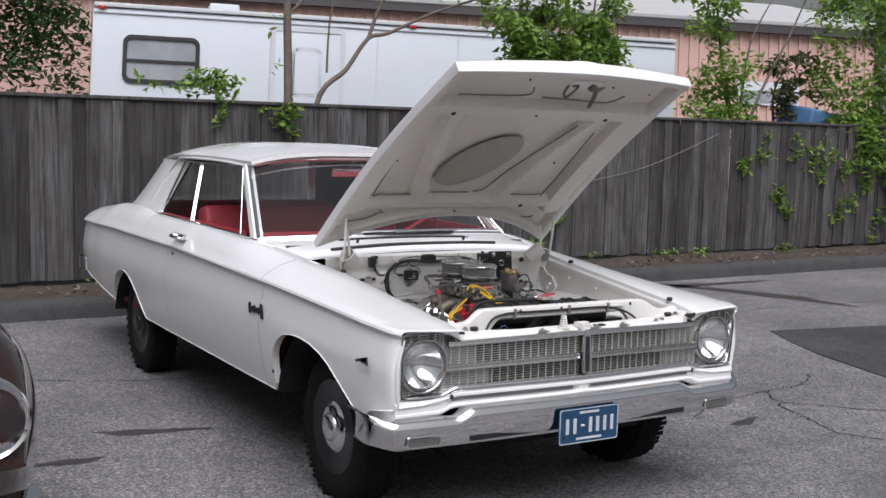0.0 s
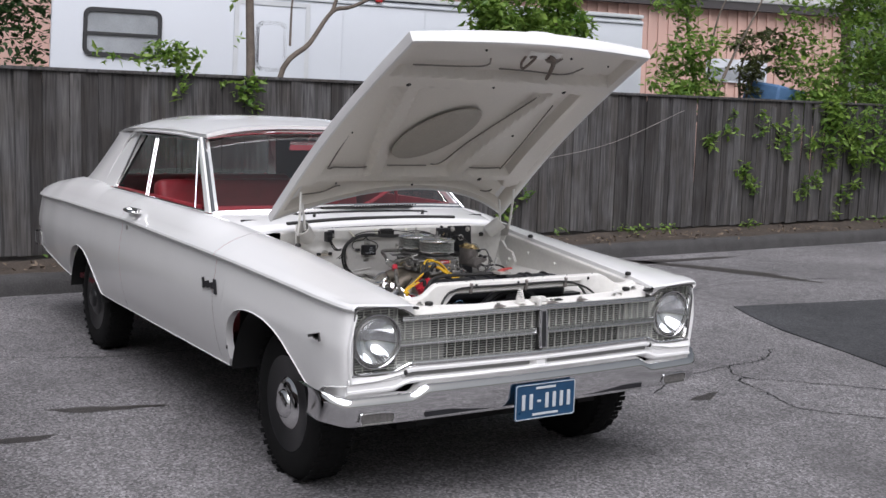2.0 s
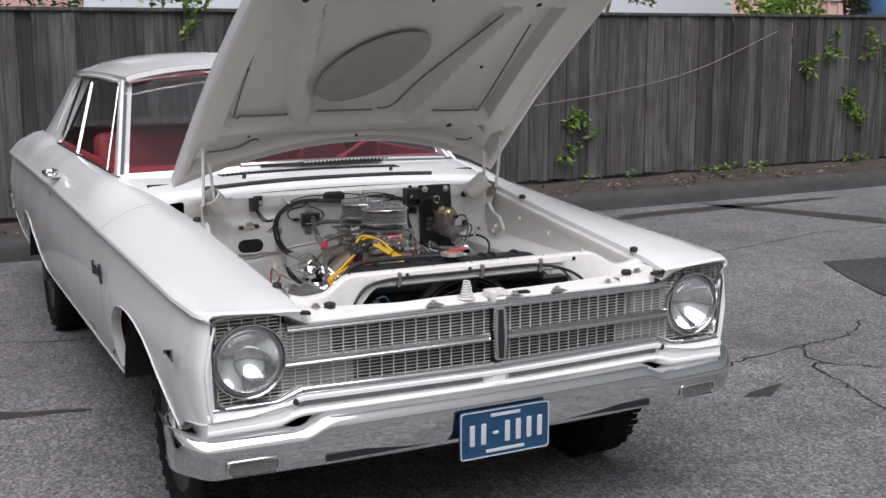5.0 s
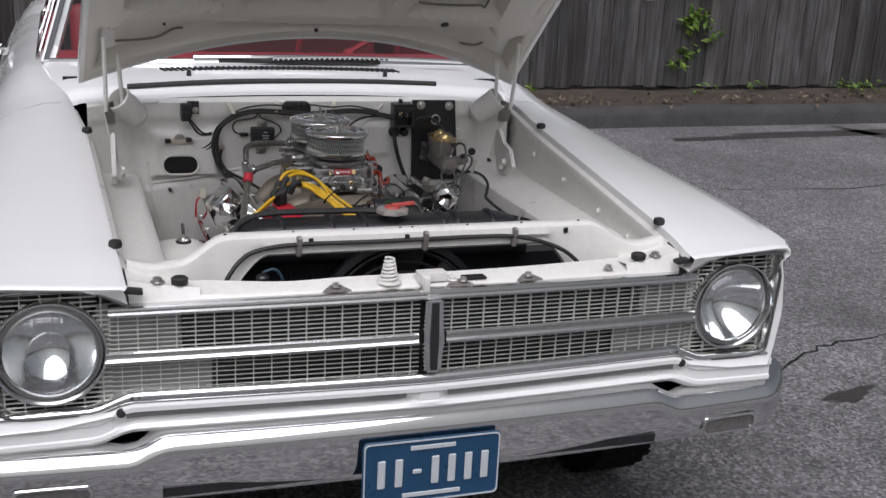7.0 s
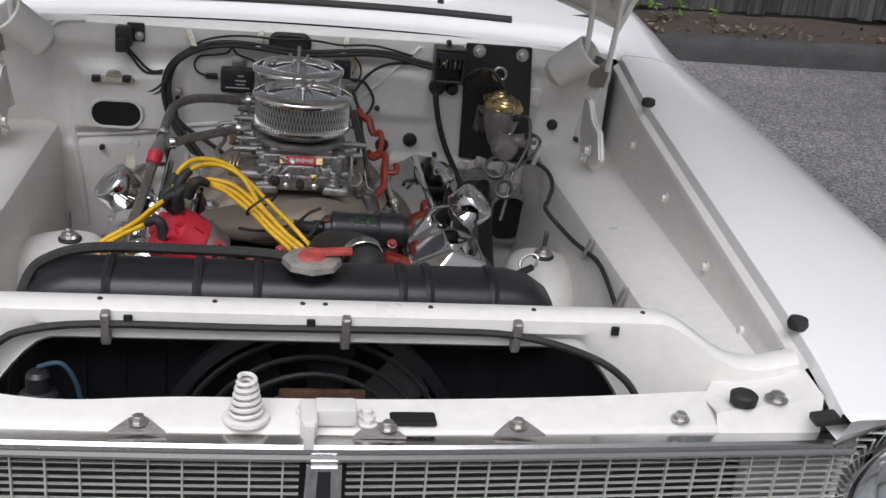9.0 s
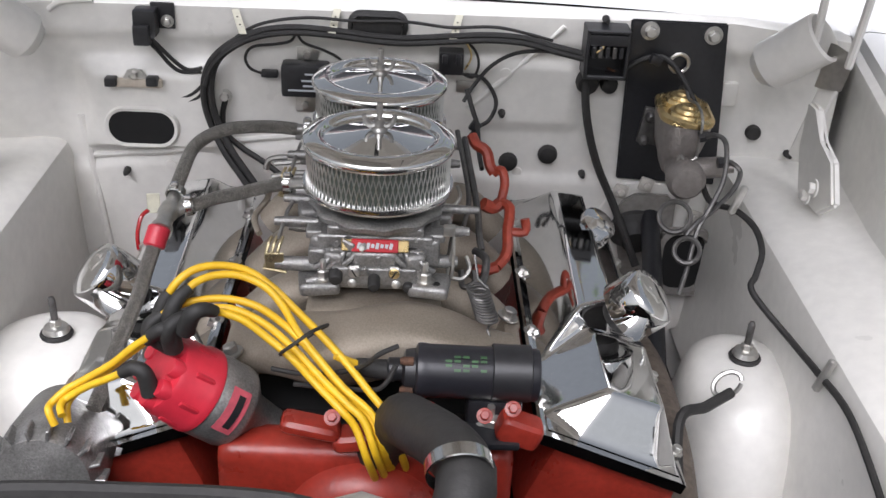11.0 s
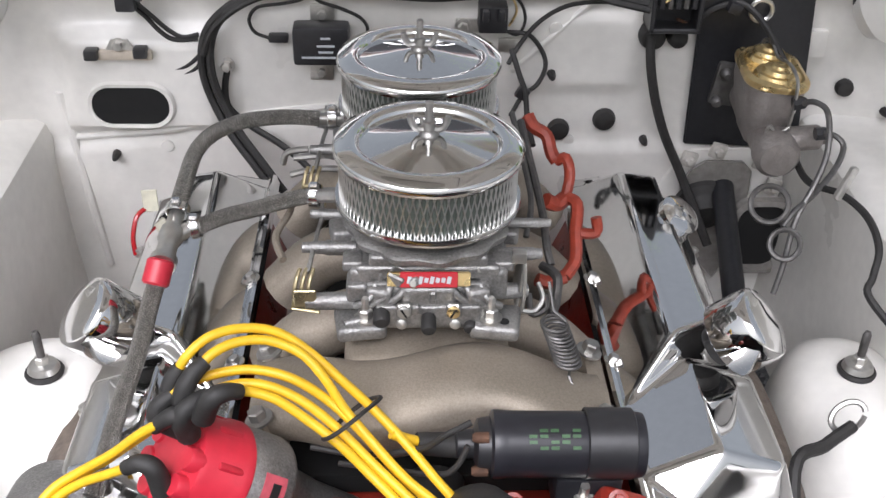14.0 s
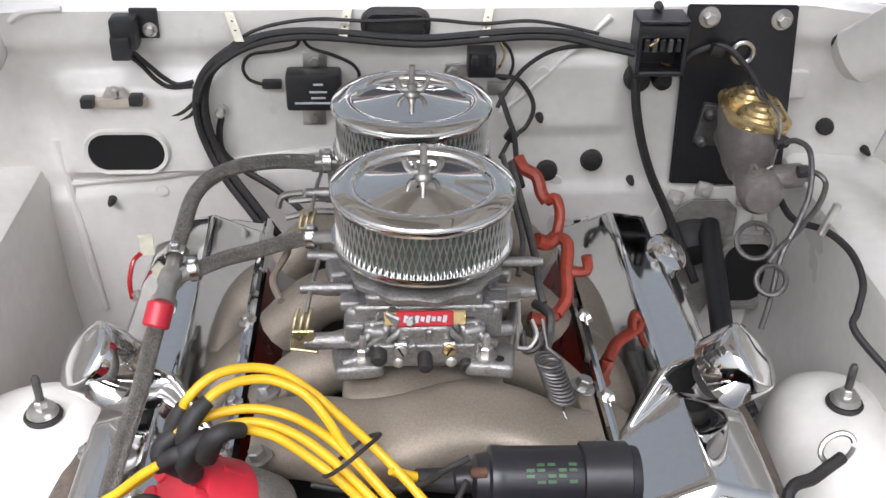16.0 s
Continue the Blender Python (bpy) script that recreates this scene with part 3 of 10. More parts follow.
def build_trailer():
    root = thing("trailer", (4.5, 11.4, 0), "long white box trailer with a dark window and a side door", "trailer")
    part("body", trailer_box(bmesh.new(), 0, 8.6, 0.7, 3.27, 0, -2.4, 0.06), "trailer", root, "white painted sheet metal")
    part("roof", trailer_box(bmesh.new(), 0.02, 8.58, 3.272, 3.33, 0.03, -2.43, 0.015), "trailergrey", root, "grey roof edge")
    bm = bmesh.new()
    trailer_box(bm, 0.02, 8.58, 3.19, 3.225, 0.002, 0.022, 0.006)
    part("rain_gutter", bm, "trailer", root)
    for s in (3.9, 5.1, 6.3, 7.5):
        bm = bmesh.new()
        trailer_box(bm, s - 0.012, s + 0.012, 0.72, 3.18, 0.001, 0.007)
        part("panel_seam", bm, "trailer", root)
    def window(s0, s1, z0, z1, split):
        cs, cz, w, h = (s0 + s1) / 2, (z0 + z1) / 2, s1 - s0, z1 - z0
        bm = bmesh.new()
        outer = rounded(cs, cz, w, h, 0.11)
        inner = rounded(cs, cz, w - 0.11, h - 0.11, 0.07)
        rows = [[trailer_point(a, b, o) for a, b in ring] for ring, o in ((outer, 0.0), (outer, 0.03), (inner, 0.03), (inner, 0.0))]
        grid(bm, rows, close_v=True)
        if split:
            trailer_box(bm, s0 + 0.05, s1 - 0.05, split - 0.02, split + 0.02, 0.005, 0.028)
        win = part("window", bm, "blackpl", root, "black rubber window surround")
        bm = bmesh.new()
        bm.faces.new([bm.verts.new(trailer_point(a, b, 0.008)) for a, b in inner])
        part("pane", bm, "trailglass", win, "grey reflecting pane")
    window(0.41, 1.42, 2.28, 2.92, 2.58)
    door = part("door", trailer_box(bmesh.new(), 2.42, 3.38, 1.05, 3.11, 0.002, 0.03, 0.01), "trailer", root, "white trailer door")
    bm = bmesh.new()
    for a, b, c, d in ((2.38, 2.44, 1.0, 3.15), (3.36, 3.42, 1.0, 3.15), (2.44, 3.36, 3.09, 3.15)):
        trailer_box(bm, a, b, c, d, 0.002, 0.04)
    part("door_frame", bm, "trailergrey", door)
    window(2.67, 3.11, 2.19, 2.88, None)
    for s in (0.12, 4.4):
        part("marker_lamp", trailer_box(bmesh.new(), s - 0.05, s + 0.05, 3.235, 3.285, 0.03, 0.05, 0.008), "redtail", root, "small amber marker lamp")
    bm = bmesh.new()
    box(bm, trailer_point(1.75, 3.39, -0.6), (0.42, 0.5, 0.14), (0, 0, -15), 0.04, 3)
    part("roof_vent", bm, "trailer", root, "white roof vent")
    for s in (5.2, 6.1):
        bm = bmesh.new()
        lathe(bm, trailer_point(s, 0.38, -0.25), TRN, [(0.2, 0), (0.38, 0.02), (0.38, 0.2), (0.2, 0.22)], 24)
        part("wheel", bm, "tyre", root, "black tyre")
    for s in (0.3, 8.0):
        part("support_leg", trailer_box(bmesh.new(), s, s + 0.1, 0.0, 0.72, -0.4, -0.5), "steel", root)


M["trailglass"] = material("grey_window_glass", (0.30, 0.32, 0.335), 0.12, vary=0.25, scale=2.5, coat=0.6)
build_trailer()

BU0 = Vector((4.0, 23.9, 0))
BUU = Vector((18.6, -6.3, 0)).normalized()
BUN = Vector((BUU.y, -BUU.x, 0))


def building_box(bm, s0, s1, z0, z1, o0, o1):
    c = BU0 + BUU * (s0 + s1) / 2 + BUN * (o0 + o1) / 2 + Vector((0, 0, (z0 + z1) / 2))
    return box(bm, c, (s1 - s0, abs(o1 - o0), z1 - z0), (0, 0, math.degrees(math.atan2(BUU.y, BUU.x))))


def build_building():
    root = thing("warehouse", (14, 23, 0), "salmon corrugated metal warehouse with a grey metal roof", "building")
    wall = part("wall", building_box(bmesh.new(), -6, 21.5, 0, 5.3, 0, -14), "salmon", root)
    bm = bmesh.new()
    for i in range(90):
        s = -5.9 + 0.305 * i
        if s < 21.4:
            building_box(bm, s - 0.04, s + 0.04, 0.02, 5.28, 0.002, 0.05)
    tagged(part("siding_rib", bm, "salmon", wall), kind="stuff")
    part("gutter", building_box(bmesh.new(), -6.3, 21.8, 5.12, 5.34, 0.06, 0.26), "gutter", root, "dark brown gutter")
    bm = bmesh.new()
    p = [BU0 + BUU * s + BUN * o + Vector((0, 0, z)) for s, o, z in ((-6.3, 0.3, 5.36), (21.8, 0.3, 5.36), (21.8, -7, 7.0), (-6.3, -7, 7.0))]
    bm.faces.new([bm.verts.new(q) for q in p])
    roof = part("roof", shell(bm, 0.08), "roofgrey", root, "grey standing-seam metal")
    bm = bmesh.new()
    for i in range(46):
        s = -6.2 + 0.61 * i
        a, b = (BU0 + BUU * s + BUN * 0.3 + Vector((0, 0, 5.385))), (BU0 + BUU * s + BUN * -7 + Vector((0, 0, 7.03)))
        tube(bm, [a, b], 0.035, 5, smooth=False)
    tagged(part("roof_seam", bm, "roofgrey", roof), kind="stuff")
    for s in (10.5, 16.6):
        win = part("window", building_box(bmesh.new(), s, s + 1.9, 3.1, 3.75, 0.052, 0.09), "trailer", root, "white framed window")
        part("pane", building_box(bmesh.new(), s + 0.08, s + 1.82, 3.16, 3.5, 0.092, 0.1), "trailglass", win)


build_building()


def build_pole(place, r, h, mat, label):
    bm = bmesh.new()
    tube(bm, [place, (place[0] + 0.03, place[1], h)], r, 12, smooth=False)
    tagged(link("utility_pole", bm, mat), label, "pole")


build_pole((13.4, 9.0, 0), 0.11, 9, "bark", "dark wooden utility pole behind the fence")
build_pole((13.05, 8.6, 0), 0.05, 9, "trailer", "white conduit pipe beside the wooden pole")


# trees and climbers
r = random.Random(5)
tree("young_tree", (1.62, 7.1, 0.2),
     [([(1.62, 7.1, 0.2), (1.55, 7.1, 1.2), (1.55, 7.1, 2.0), (1.5, 7.1, 3.0), (1.5, 7.15, 4.2), (1.7, 7.2, 5.6)], 0.062, 0.03),
      ([(1.85, 7.2, 0.3), (1.9, 7.2, 1.9), (2.25, 7.2, 2.35), (2.5, 7.2, 2.7), (2.75, 7.2, 2.78), (3.3, 7.2, 3.05), (4.0, 7.3, 3.3)], 0.035, 0.012),
      ([(2.5, 7.2, 2.7), (2.62, 7.2, 3.05), (2.8, 7.2, 3.4), (2.85, 7.25, 4.0)], 0.024, 0.01),
      ([(2.02, 7.2, 2.3), (2.03, 7.2, 2.8), (2.1, 7.2, 3.3)], 0.014, 0.008),
      ([(1.52, 7.1, 2.85), (1.75, 7.1, 3.1), (2.05, 7.1, 3.25), (2.5, 7.1, 3.6)], 0.018, 0.008)],
     [((1.42 + r.gauss(0, 0.06), 7.05, r.uniform(2.3, 2.9)), (0.1, 0.1, 0.12), 5) for _ in range(3)] +
     [((r.uniform(1, 5), 7.2 + r.gauss(0, 0.3), r.uniform(3.9, 5.5)), (0.35, 0.3, 0.25), 35) for _ in range(26)] +
     [((r.uniform(2.3, 3.6), 7.2, r.uniform(3.15, 3.4)), (0.2, 0.15, 0.06), 6) for _ in range(6)],
     "leaf", 0.075, 21, "slim grey-barked young tree behind the fence")

shoots = []
for cx, cz in ((4.45, 2.9), (4.75, 3.05), (5.6, 3.0), (5.35, 2.8)):
    shoots += [((cx + r.gauss(0, 0.22), 7.1 + r.gauss(0, 0.15), cz + r.gauss(0, 0.33)), (0.2, 0.17, 0.16), 80) for _ in range(19)]
tree("leafy_sapling", (5.0, 7.1, 0.2),
     [([(5.0, 7.1, 0.2), (4.9, 7.1, 1.5), (4.6, 7.1, 2.6), (4.5, 7.1, 3.5)], 0.03, 0.01),
      ([(5.0, 7.1, 0.4), (5.2, 7.1, 1.8), (5.45, 7.1, 2.7), (5.55, 7.1, 3.6)], 0.028, 0.01)],
     shoots, "leaf", 0.10, 22, "bright green sapling with dense spring leaves")

tree("tree_of_heaven", (8.6, 7.6, 0.2),
     [([(8.6, 7.6, 0.2), (8.55, 7.6, 1.6), (8.3, 7.6, 2.4), (8.1, 7.6, 3.4), (8.0, 7.6, 4.2)], 0.04, 0.012),
      ([(8.6, 7.6, 1.0), (8.75, 7.6, 2.0), (9.1, 7.6, 2.7), (9.5, 7.6, 3.3), (9.9, 7.6, 4.0)], 0.03, 0.009),
      ([(8.5, 7.6, 1.5), (8.6, 7.6, 2.4), (8.75, 7.6, 3.2), (9.2, 7.6, 3.9)], 0.022, 0.008)],
     [((8.05 + r.gauss(0, 0.3), 7.5 + r.gauss(0, 0.2), r.uniform(2.2, 4.0)), (0.24, 0.2, 0.16), 52) for _ in range(32)] +
     [((8.0 + r.uniform(-0.7, 0.5), 7.3 + r.gauss(0, 0.1), r.uniform(1.9, 2.25)), (0.2, 0.15, 0.12), 40) for _ in range(16)],
     "leaf", 0.11, 23, "thin many-stemmed tree with pinnate leaves")
tree("sumac", (9.6, 7.7, 0.2),
     [([(9.6, 7.7, 0.2), (9.4, 7.7, 1.8), (9.35, 7.7, 2.5), (9.6, 7.7, 2.9)], 0.03, 0.01),
      ([(9.4, 7.7, 1.9), (9.7, 7.7, 2.5), (10.1, 7.7, 2.8)], 0.02, 0.008)],
     [((9.2 + 0.9 * u + r.gauss(0, 0.1), 7.6 + r.gauss(0, 0.15), 2.75 + 0.15 * math.sin(u * 9) + r.gauss(0, 0.14)), (0.2, 0.15, 0.05), 34) for u in [r.random() for _ in range(20)]] +
     [((9.3 + r.gauss(0, 0.3), 7.6, 2.3 + r.gauss(0, 0.15)), (0.16, 0.15, 0.06), 26) for _ in range(9)],
     "leafolive", 0.10, 24, "spreading sumac with olive and reddish leaves")
tree("climber_thicket", (12.2, 7.6, 0.2),
     [([(12.2, 7.6, 0.2), (12.1, 7.6, 2.0), (11.9, 7.5, 3.4), (11.8, 7.5, 4.6)], 0.04, 0.015)],
     [((9.75 + 4.2 * r.random() ** 0.8, 7.3 + r.gauss(0, 0.15), r.uniform(1.85, 4.6)), (0.3, 0.2, 0.24), 85) for _ in range(170)] +
     [((r.uniform(10.3, 13.2), 6.95, r.uniform(1.25, 2.0)), (0.2, 0.06, 0.22), 40) for _ in range(30)],
     "leaf", 0.11, 25, "dense green climber spilling over the fence")
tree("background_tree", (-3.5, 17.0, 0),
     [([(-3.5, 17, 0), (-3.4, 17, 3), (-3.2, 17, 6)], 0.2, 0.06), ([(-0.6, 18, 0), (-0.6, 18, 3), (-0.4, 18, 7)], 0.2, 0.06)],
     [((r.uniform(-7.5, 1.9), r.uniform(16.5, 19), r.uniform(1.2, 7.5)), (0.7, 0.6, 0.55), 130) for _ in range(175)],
     "leafdark", 0.17, 26, "tall leafy trees beside the trailer, shade put into the leaf colour")


# the yard behind the fence, sheared and stretched to fit the camera's view
VIEW_FIT = Matrix(((0.9974, 0.0245, 0.0631, -0.2069), (0.0049, 1.0202, 0.0807, -0.3007), (-0.0108, -0.0034, 0.9997, 0.0074), (0, 0, 0, 1)))
bpy.context.view_layer.update()
for ob in list(bpy.data.objects):
    top = ob.parent or ob
    top = top.parent or top
    if ob.type == "MESH" and top.name.split(".")[0] in ("trailer", "warehouse", "utility_pole", "young_tree", "leafy_sapling", "tree_of_heaven", "sumac", "climber_thicket", "background_tree"):
        ob.data.transform(VIEW_FIT)


def vine(name, clumps, seed, size=0.085):
    leaf_cloud(name, clumps, "leaf", size, seed, "green creeper growing on the fence boards", "vine")


def on_fence(x, z, out=0.06):
    return (x, fence_y(x) - out, z)


vine("creeper", [(on_fence(0.55 + r.gauss(0, 0.2), 2.08 + r.gauss(0, 0.09), -0.1), (0.13, 0.1, 0.08), 20) for _ in range(15)], 31)
vine("creeper", [(on_fence(0.72 + r.gauss(0, 0.04), 1.72 + 0.11 * k), (0.07, 0.03, 0.08), 14) for k in range(4)], 32)
vine("creeper", [(on_fence(1.42 + r.gauss(0, 0.07), 1.62 + 0.05 * k), (0.09, 0.03, 0.07), 16) for k in range(6)], 33)
vine("creeper", [(on_fence(1.15 + 0.12 * k, 1.84), (0.06, 0.03, 0.03), 5) for k in range(4)], 34)
vine("creeper", [(on_fence(4.72 + r.gauss(0, 0.1), 0.45 + r.uniform(0, 0.45)), (0.09, 0.04, 0.08), 16) for k in range(8)], 35)
for n, (x, z) in enumerate(((9.0, 1.62), (9.35, 1.42), (8.75, 1.0), (8.9, 0.8), (10.2, 1.3), (10.6, 1.0), (10.0, 0.6), (10.9, 0.5), (8.1, 1.25), (10.3, 0.9), (9.6, 1.25), (9.85, 1.5), (8.45, 1.5), (11.2, 0.8), (11.0, 1.2))):
    vine("creeper", [(on_fence(x + r.gauss(0, 0.1), z + r.gauss(0, 0.1)), (0.1, 0.03, 0.09), 13) for _ in range(4)], 40 + n)
vine("weeds", [((x, fence_y(x) - r.uniform(0.08, 0.3), 0.26), (0.13, 0.08, 0.06), 14) for x in [r.uniform(-7, 13) for _ in range(30)]], 60, 0.06)

# a thin cable hangs along the fence
bm = bmesh.new()
tube(bm, [on_fence(4.2, 1.0, 0.05), on_fence(5.2, 1.12, 0.05), on_fence(6.3, 1.33, 0.05), on_fence(7.5, 1.75, 0.05)], 0.004, 6)
tagged(link("cable", bm, "taniron"), "thin grey cable sagging across the fence", "cable")
bm = bmesh.new()
box(bm, (10.1, 7.7, 2.0), (0.8, 0.6, 0.36), (8, 6, 10), 0.08, 3)
tagged(link("tarpaulin", bm, "blueclip"), "faded blue tarpaulin bundle behind the fence", "tarpaulin")
box_bm = bmesh.new()
box(box_bm, (10.1, 7.7, 0.92), (0.7, 0.5, 1.84), (0, 0, 10), 0.02)
tagged(link("crate", box_bm, "wood"), "tall grey wooden crate under the tarpaulin", "crate")


def build_fence():
    root = thing("fence", (0, fence_y(0), 0.2), "tall weathered grey board fence with a capping rail", "fence", kind="structure")
    tilt = math.degrees(math.atan(FENCE_SLOPE))
    for z in (0.55, 1.65):
        bm = bmesh.new()
        box(bm, (1.5, fence_y(1.5) + 0.045, z), (30, 0.04, 0.09), (0, 0, tilt))
        part("rail", bm, "wood", root)
    bm = bmesh.new()
    box(bm, (1.5, fence_y(1.5) - 0.003, 1.893), (30, 0.075, 0.03), (0, -0.34, tilt), 0.004)
    part("capping_rail", bm, "wood", root, "grey capping rail")
    rng = random.Random(8)
    x = -12.5
    k = 0
    protos = []
    for wd in (0.118, 0.132, 0.146):
        bm = bmesh.new()
        box(bm, (0, 0, 0.82), (wd, 0.019, 1.64), (0, 0, 0), 0.003, 1)
        me = bpy.data.meshes.new("board")
        bm.to_mesh(me)
        bm.free()
        me.materials.append(M["wood"])
        protos.append((wd, me))
    while x < 15.5:
        wd, me = rng.choice(protos)
        ob = new("board", me)
        ob.parent = root
        ob.matrix_parent_inverse = root.matrix_basis.inverted()
        base = 0.235 + rng.uniform(-0.012, 0.012)
        top = 1.850 + 0.006 * x
        ob.matrix_basis = Matrix.LocRotScale((x + wd / 2, fence_y(x + wd / 2) + (0.008 if k % 2 else -0.008) + rng.uniform(-0.004, 0.004), base), Euler((rng.gauss(0, 0.004), rng.gauss(0, 0.004), radians(tilt))), (1, 1, (top - base + 0.02) / 1.64))
        x += wd - rng.uniform(0.006, 0.012)
        k += 1
    for x in (-4.8, -2.5, -0.24, 2.2, 4.6, 7.0, 9.3, 11.7, 14.0):
        bm = bmesh.new()
        box(bm, (x, fence_y(x) - 0.02 if x in (-0.24, 9.3) else fence_y(x) + 0.12, 0.95), (0.095, 0.03 if x in (-0.24, 9.3) else 0.095, 1.80), (0, 0, tilt), 0.005)
        part("post", bm, "wood", root, "pale grey post")


build_fence()
# ---- the white two-door saloon: body ----
car = thing("car", CAR_BASE, "white 1960s two-door saloon with its bonnet open", "car")

SIDE_X = [(0.38, 0.872), (0.42, 0.885), (0.50, 0.908), (0.60, 0.926), (0.70, 0.934), (0.80, 0.926), (0.93, 0.915)]
LEDGE = [(-0.03, 0.846), (0.4, 0.868), (1.13, 0.898), (2.7, 0.93), (4.2, 0.925), (5.11, 0.90)]
LEDGE_X = [(-0.03, 0.864), (0.0, 0.867), (0.012, 0.876), (0.03, 0.883), (0.06, 0.889), (0.11, 0.894), (0.25, 0.906), (1.2, 0.926), (3, 0.93), (4.37, 0.918), (4.88, 0.895), (5.11, 0.865)]
TOP_X = [(-0.03, 0.60), (0.2, 0.613), (0.96, 0.642), (1.42, 0.69), (1.5, 0.72), (1.75, 0.755), (3.4, 0.765), (3.6, 0.76), (4.3, 0.73), (5.11, 0.73)]
TOP_Z = [(-0.03, 0.842), (0.1, 0.868), (0.2, 0.878), (0.96, 0.962), (1.42, 1.005), (1.5, 1.018), (1.75, 1.04), (2.7, 1.055), (3.4, 1.053), (3.7, 1.075), (4.3, 1.075), (4.95, 1.0), (5.11, 0.972)]
WHEEL_F, WHEEL_R = 0.70, 3.66
ARCH_F = [(0.245, 0.42), (0.30, 0.478), (0.37, 0.530), (0.45, 0.592), (0.52, 0.638), (0.60, 0.674), (0.70, 0.700), (0.80, 0.709), (0.88, 0.708), (0.95, 0.699), (1.00, 0.684), (1.05, 0.656), (1.09, 0.618), (1.118, 0.570), (1.132, 0.515), (1.138, 0.42)]


def bottom_z(y):
    z = lerp(y, [(-0.03, 0.56), (0.2, 0.52), (0.32, 0.44), (1.1, 0.40), (3.2, 0.405), (4.1, 0.42), (5.11, 0.54)])
    if ARCH_F[0][0] < y < ARCH_F[-1][0]:
        z = max(z, lerp(y, ARCH_F))
    c, cz, r = WHEEL_R + 0.05, 0.27, 0.40
    if abs(y - c) < r:
        z = max(z, cz + math.sqrt(r * r - (y - c) ** 2))
    return z


def side_section(y):
    """Points from the top inner edge, over the shoulder and ledge, to the sill."""
    xt, zt, zl, xl = lerp(y, TOP_X), lerp(y, TOP_Z), lerp(y, LEDGE), lerp(y, LEDGE_X)
    taper = xl / 0.926
    pts = [(xt, zt - 0.02), (xt + 0.004, zt - 0.004), (xt + 0.014, zt)]
    for k in (0.3, 0.6, 0.85):
        x = xt + 0.014 + (xl - 0.016 - xt - 0.014) * k
        pts.append((x, zt + (zl + 0.016 - zt) * k ** 2.0 + 0.004 * math.sin(math.pi * k)))
    pts += [(xl - 0.014, zl + 0.014), (xl - 0.003, zl + 0.005), (xl, zl - 0.005), (xl - 0.010, zl - 0.012), (xl - 0.018, zl - 0.022)]
    zb = bottom_z(y)
    z0 = zl - 0.036
    for k in range(1, 11):
        z = z0 + (zb - z0) * k / 10
        pts.append((lerp(z, SIDE_X) * taper - 0.010 * max(0, 1 - (z0 - z) / 0.12), z))
    x, z = pts[-1]
    pts += [(x + 0.004, z - 0.004), (x - 0.012, z - 0.006), (x - 0.03, z)]
    return pts


def stations(a, b):
    ys = set(np.arange(a, b, 0.09).round(4)) | {a, b} | {y for y in (0.006, 0.012, 0.02, 0.03, 0.044, 0.06) if a < y < b}
    ys |= {round(y, 4) for k in range(40) for y in [0.246 + 0.8915 * math.sin(math.pi / 2 * k / 39) ** 0.9] if a < y < b}
    for c, r in ((WHEEL_R + 0.05, 0.40),):
        for k in range(25):
            y = round(c - (r - 0.0004) * math.cos(math.pi * k / 24), 4)
            if a < y < b:
                ys.add(y)
    ys = sorted(ys)
    return [y for i, y in enumerate(ys) if i == 0 or y - ys[i - 1] > 0.0015 or i == len(ys) - 1]


def nose_lean(y, z):
    """The nose slopes back below the lamps."""
    return (0.06 * max(-0.1, 0.84 - z) + 0.020) * max(0, 1 - y / 0.28)


def side_panel(name, a, b, sign, label=""):
    bm = bmesh.new()
    grid(bm, [[(sign * x, y + nose_lean(y, z), z) for x, z in side_section(y)] for y in stations(a, b)])
    return part(name, bm, "paint", car, label, 32)


HL_X, HL_Z = 0.747, 0.711
for sign in (-1, 1):
    fender = side_panel("front_fender", 0.0, 1.2635, sign)
    side_panel("door", 1.2665, 2.7565, sign)
    side_panel("rear_quarter", 2.7595, 5.11, sign)
    # fender's front rim round the lamp opening
    bm = bmesh.new()
    outline = [(0.604, 0.845)] + [(x, z) for x, z in side_section(0.0)[2:-3]] + [(0.845, 0.556), (0.75, 0.556), (0.63, 0.575)]
    def hole_at(x, z):
        z = min(max(z, 0.586), 0.845 - 0.55 * max(0, 0.67 - x))
        return min(x, 0.848 + (z - 0.60) * 0.03), z
    def inset(x, z, d):
        """Step from the rim towards the lamp's middle."""
        v = Vector((0.735 - x, 0.712 - z)).normalized() * d
        return x + v.x, z + v.y
    rings = [[(sign * a, nose_lean(0, b) + dy, b) for a, b in (inset(x, z, d) for x, z in outline)] for d, dy in ((0, 0), (0.0012, -0.008), (0.004, -0.0125), (0.0075, -0.014), (0.010, -0.012))]
    inn = [(sign * x, nose_lean(0, z) - 0.006, z) for x, z in (hole_at(*p) for p in outline)]
    deep = [(p[0], p[1] + 0.06, p[2]) for p in inn]
    grid(bm, rings + [inn, deep])
    part("fender_nose", bm, "paint", fender, "", 40)

for sign in (-1, 1):
    bm = bmesh.new()
    box(bm, (sign * 0.838, 0.15, 0.522), (0.050, 0.19, 0.09), bevel=0.012, seg=3)
    part("fender_corner", bm, "paint", car)

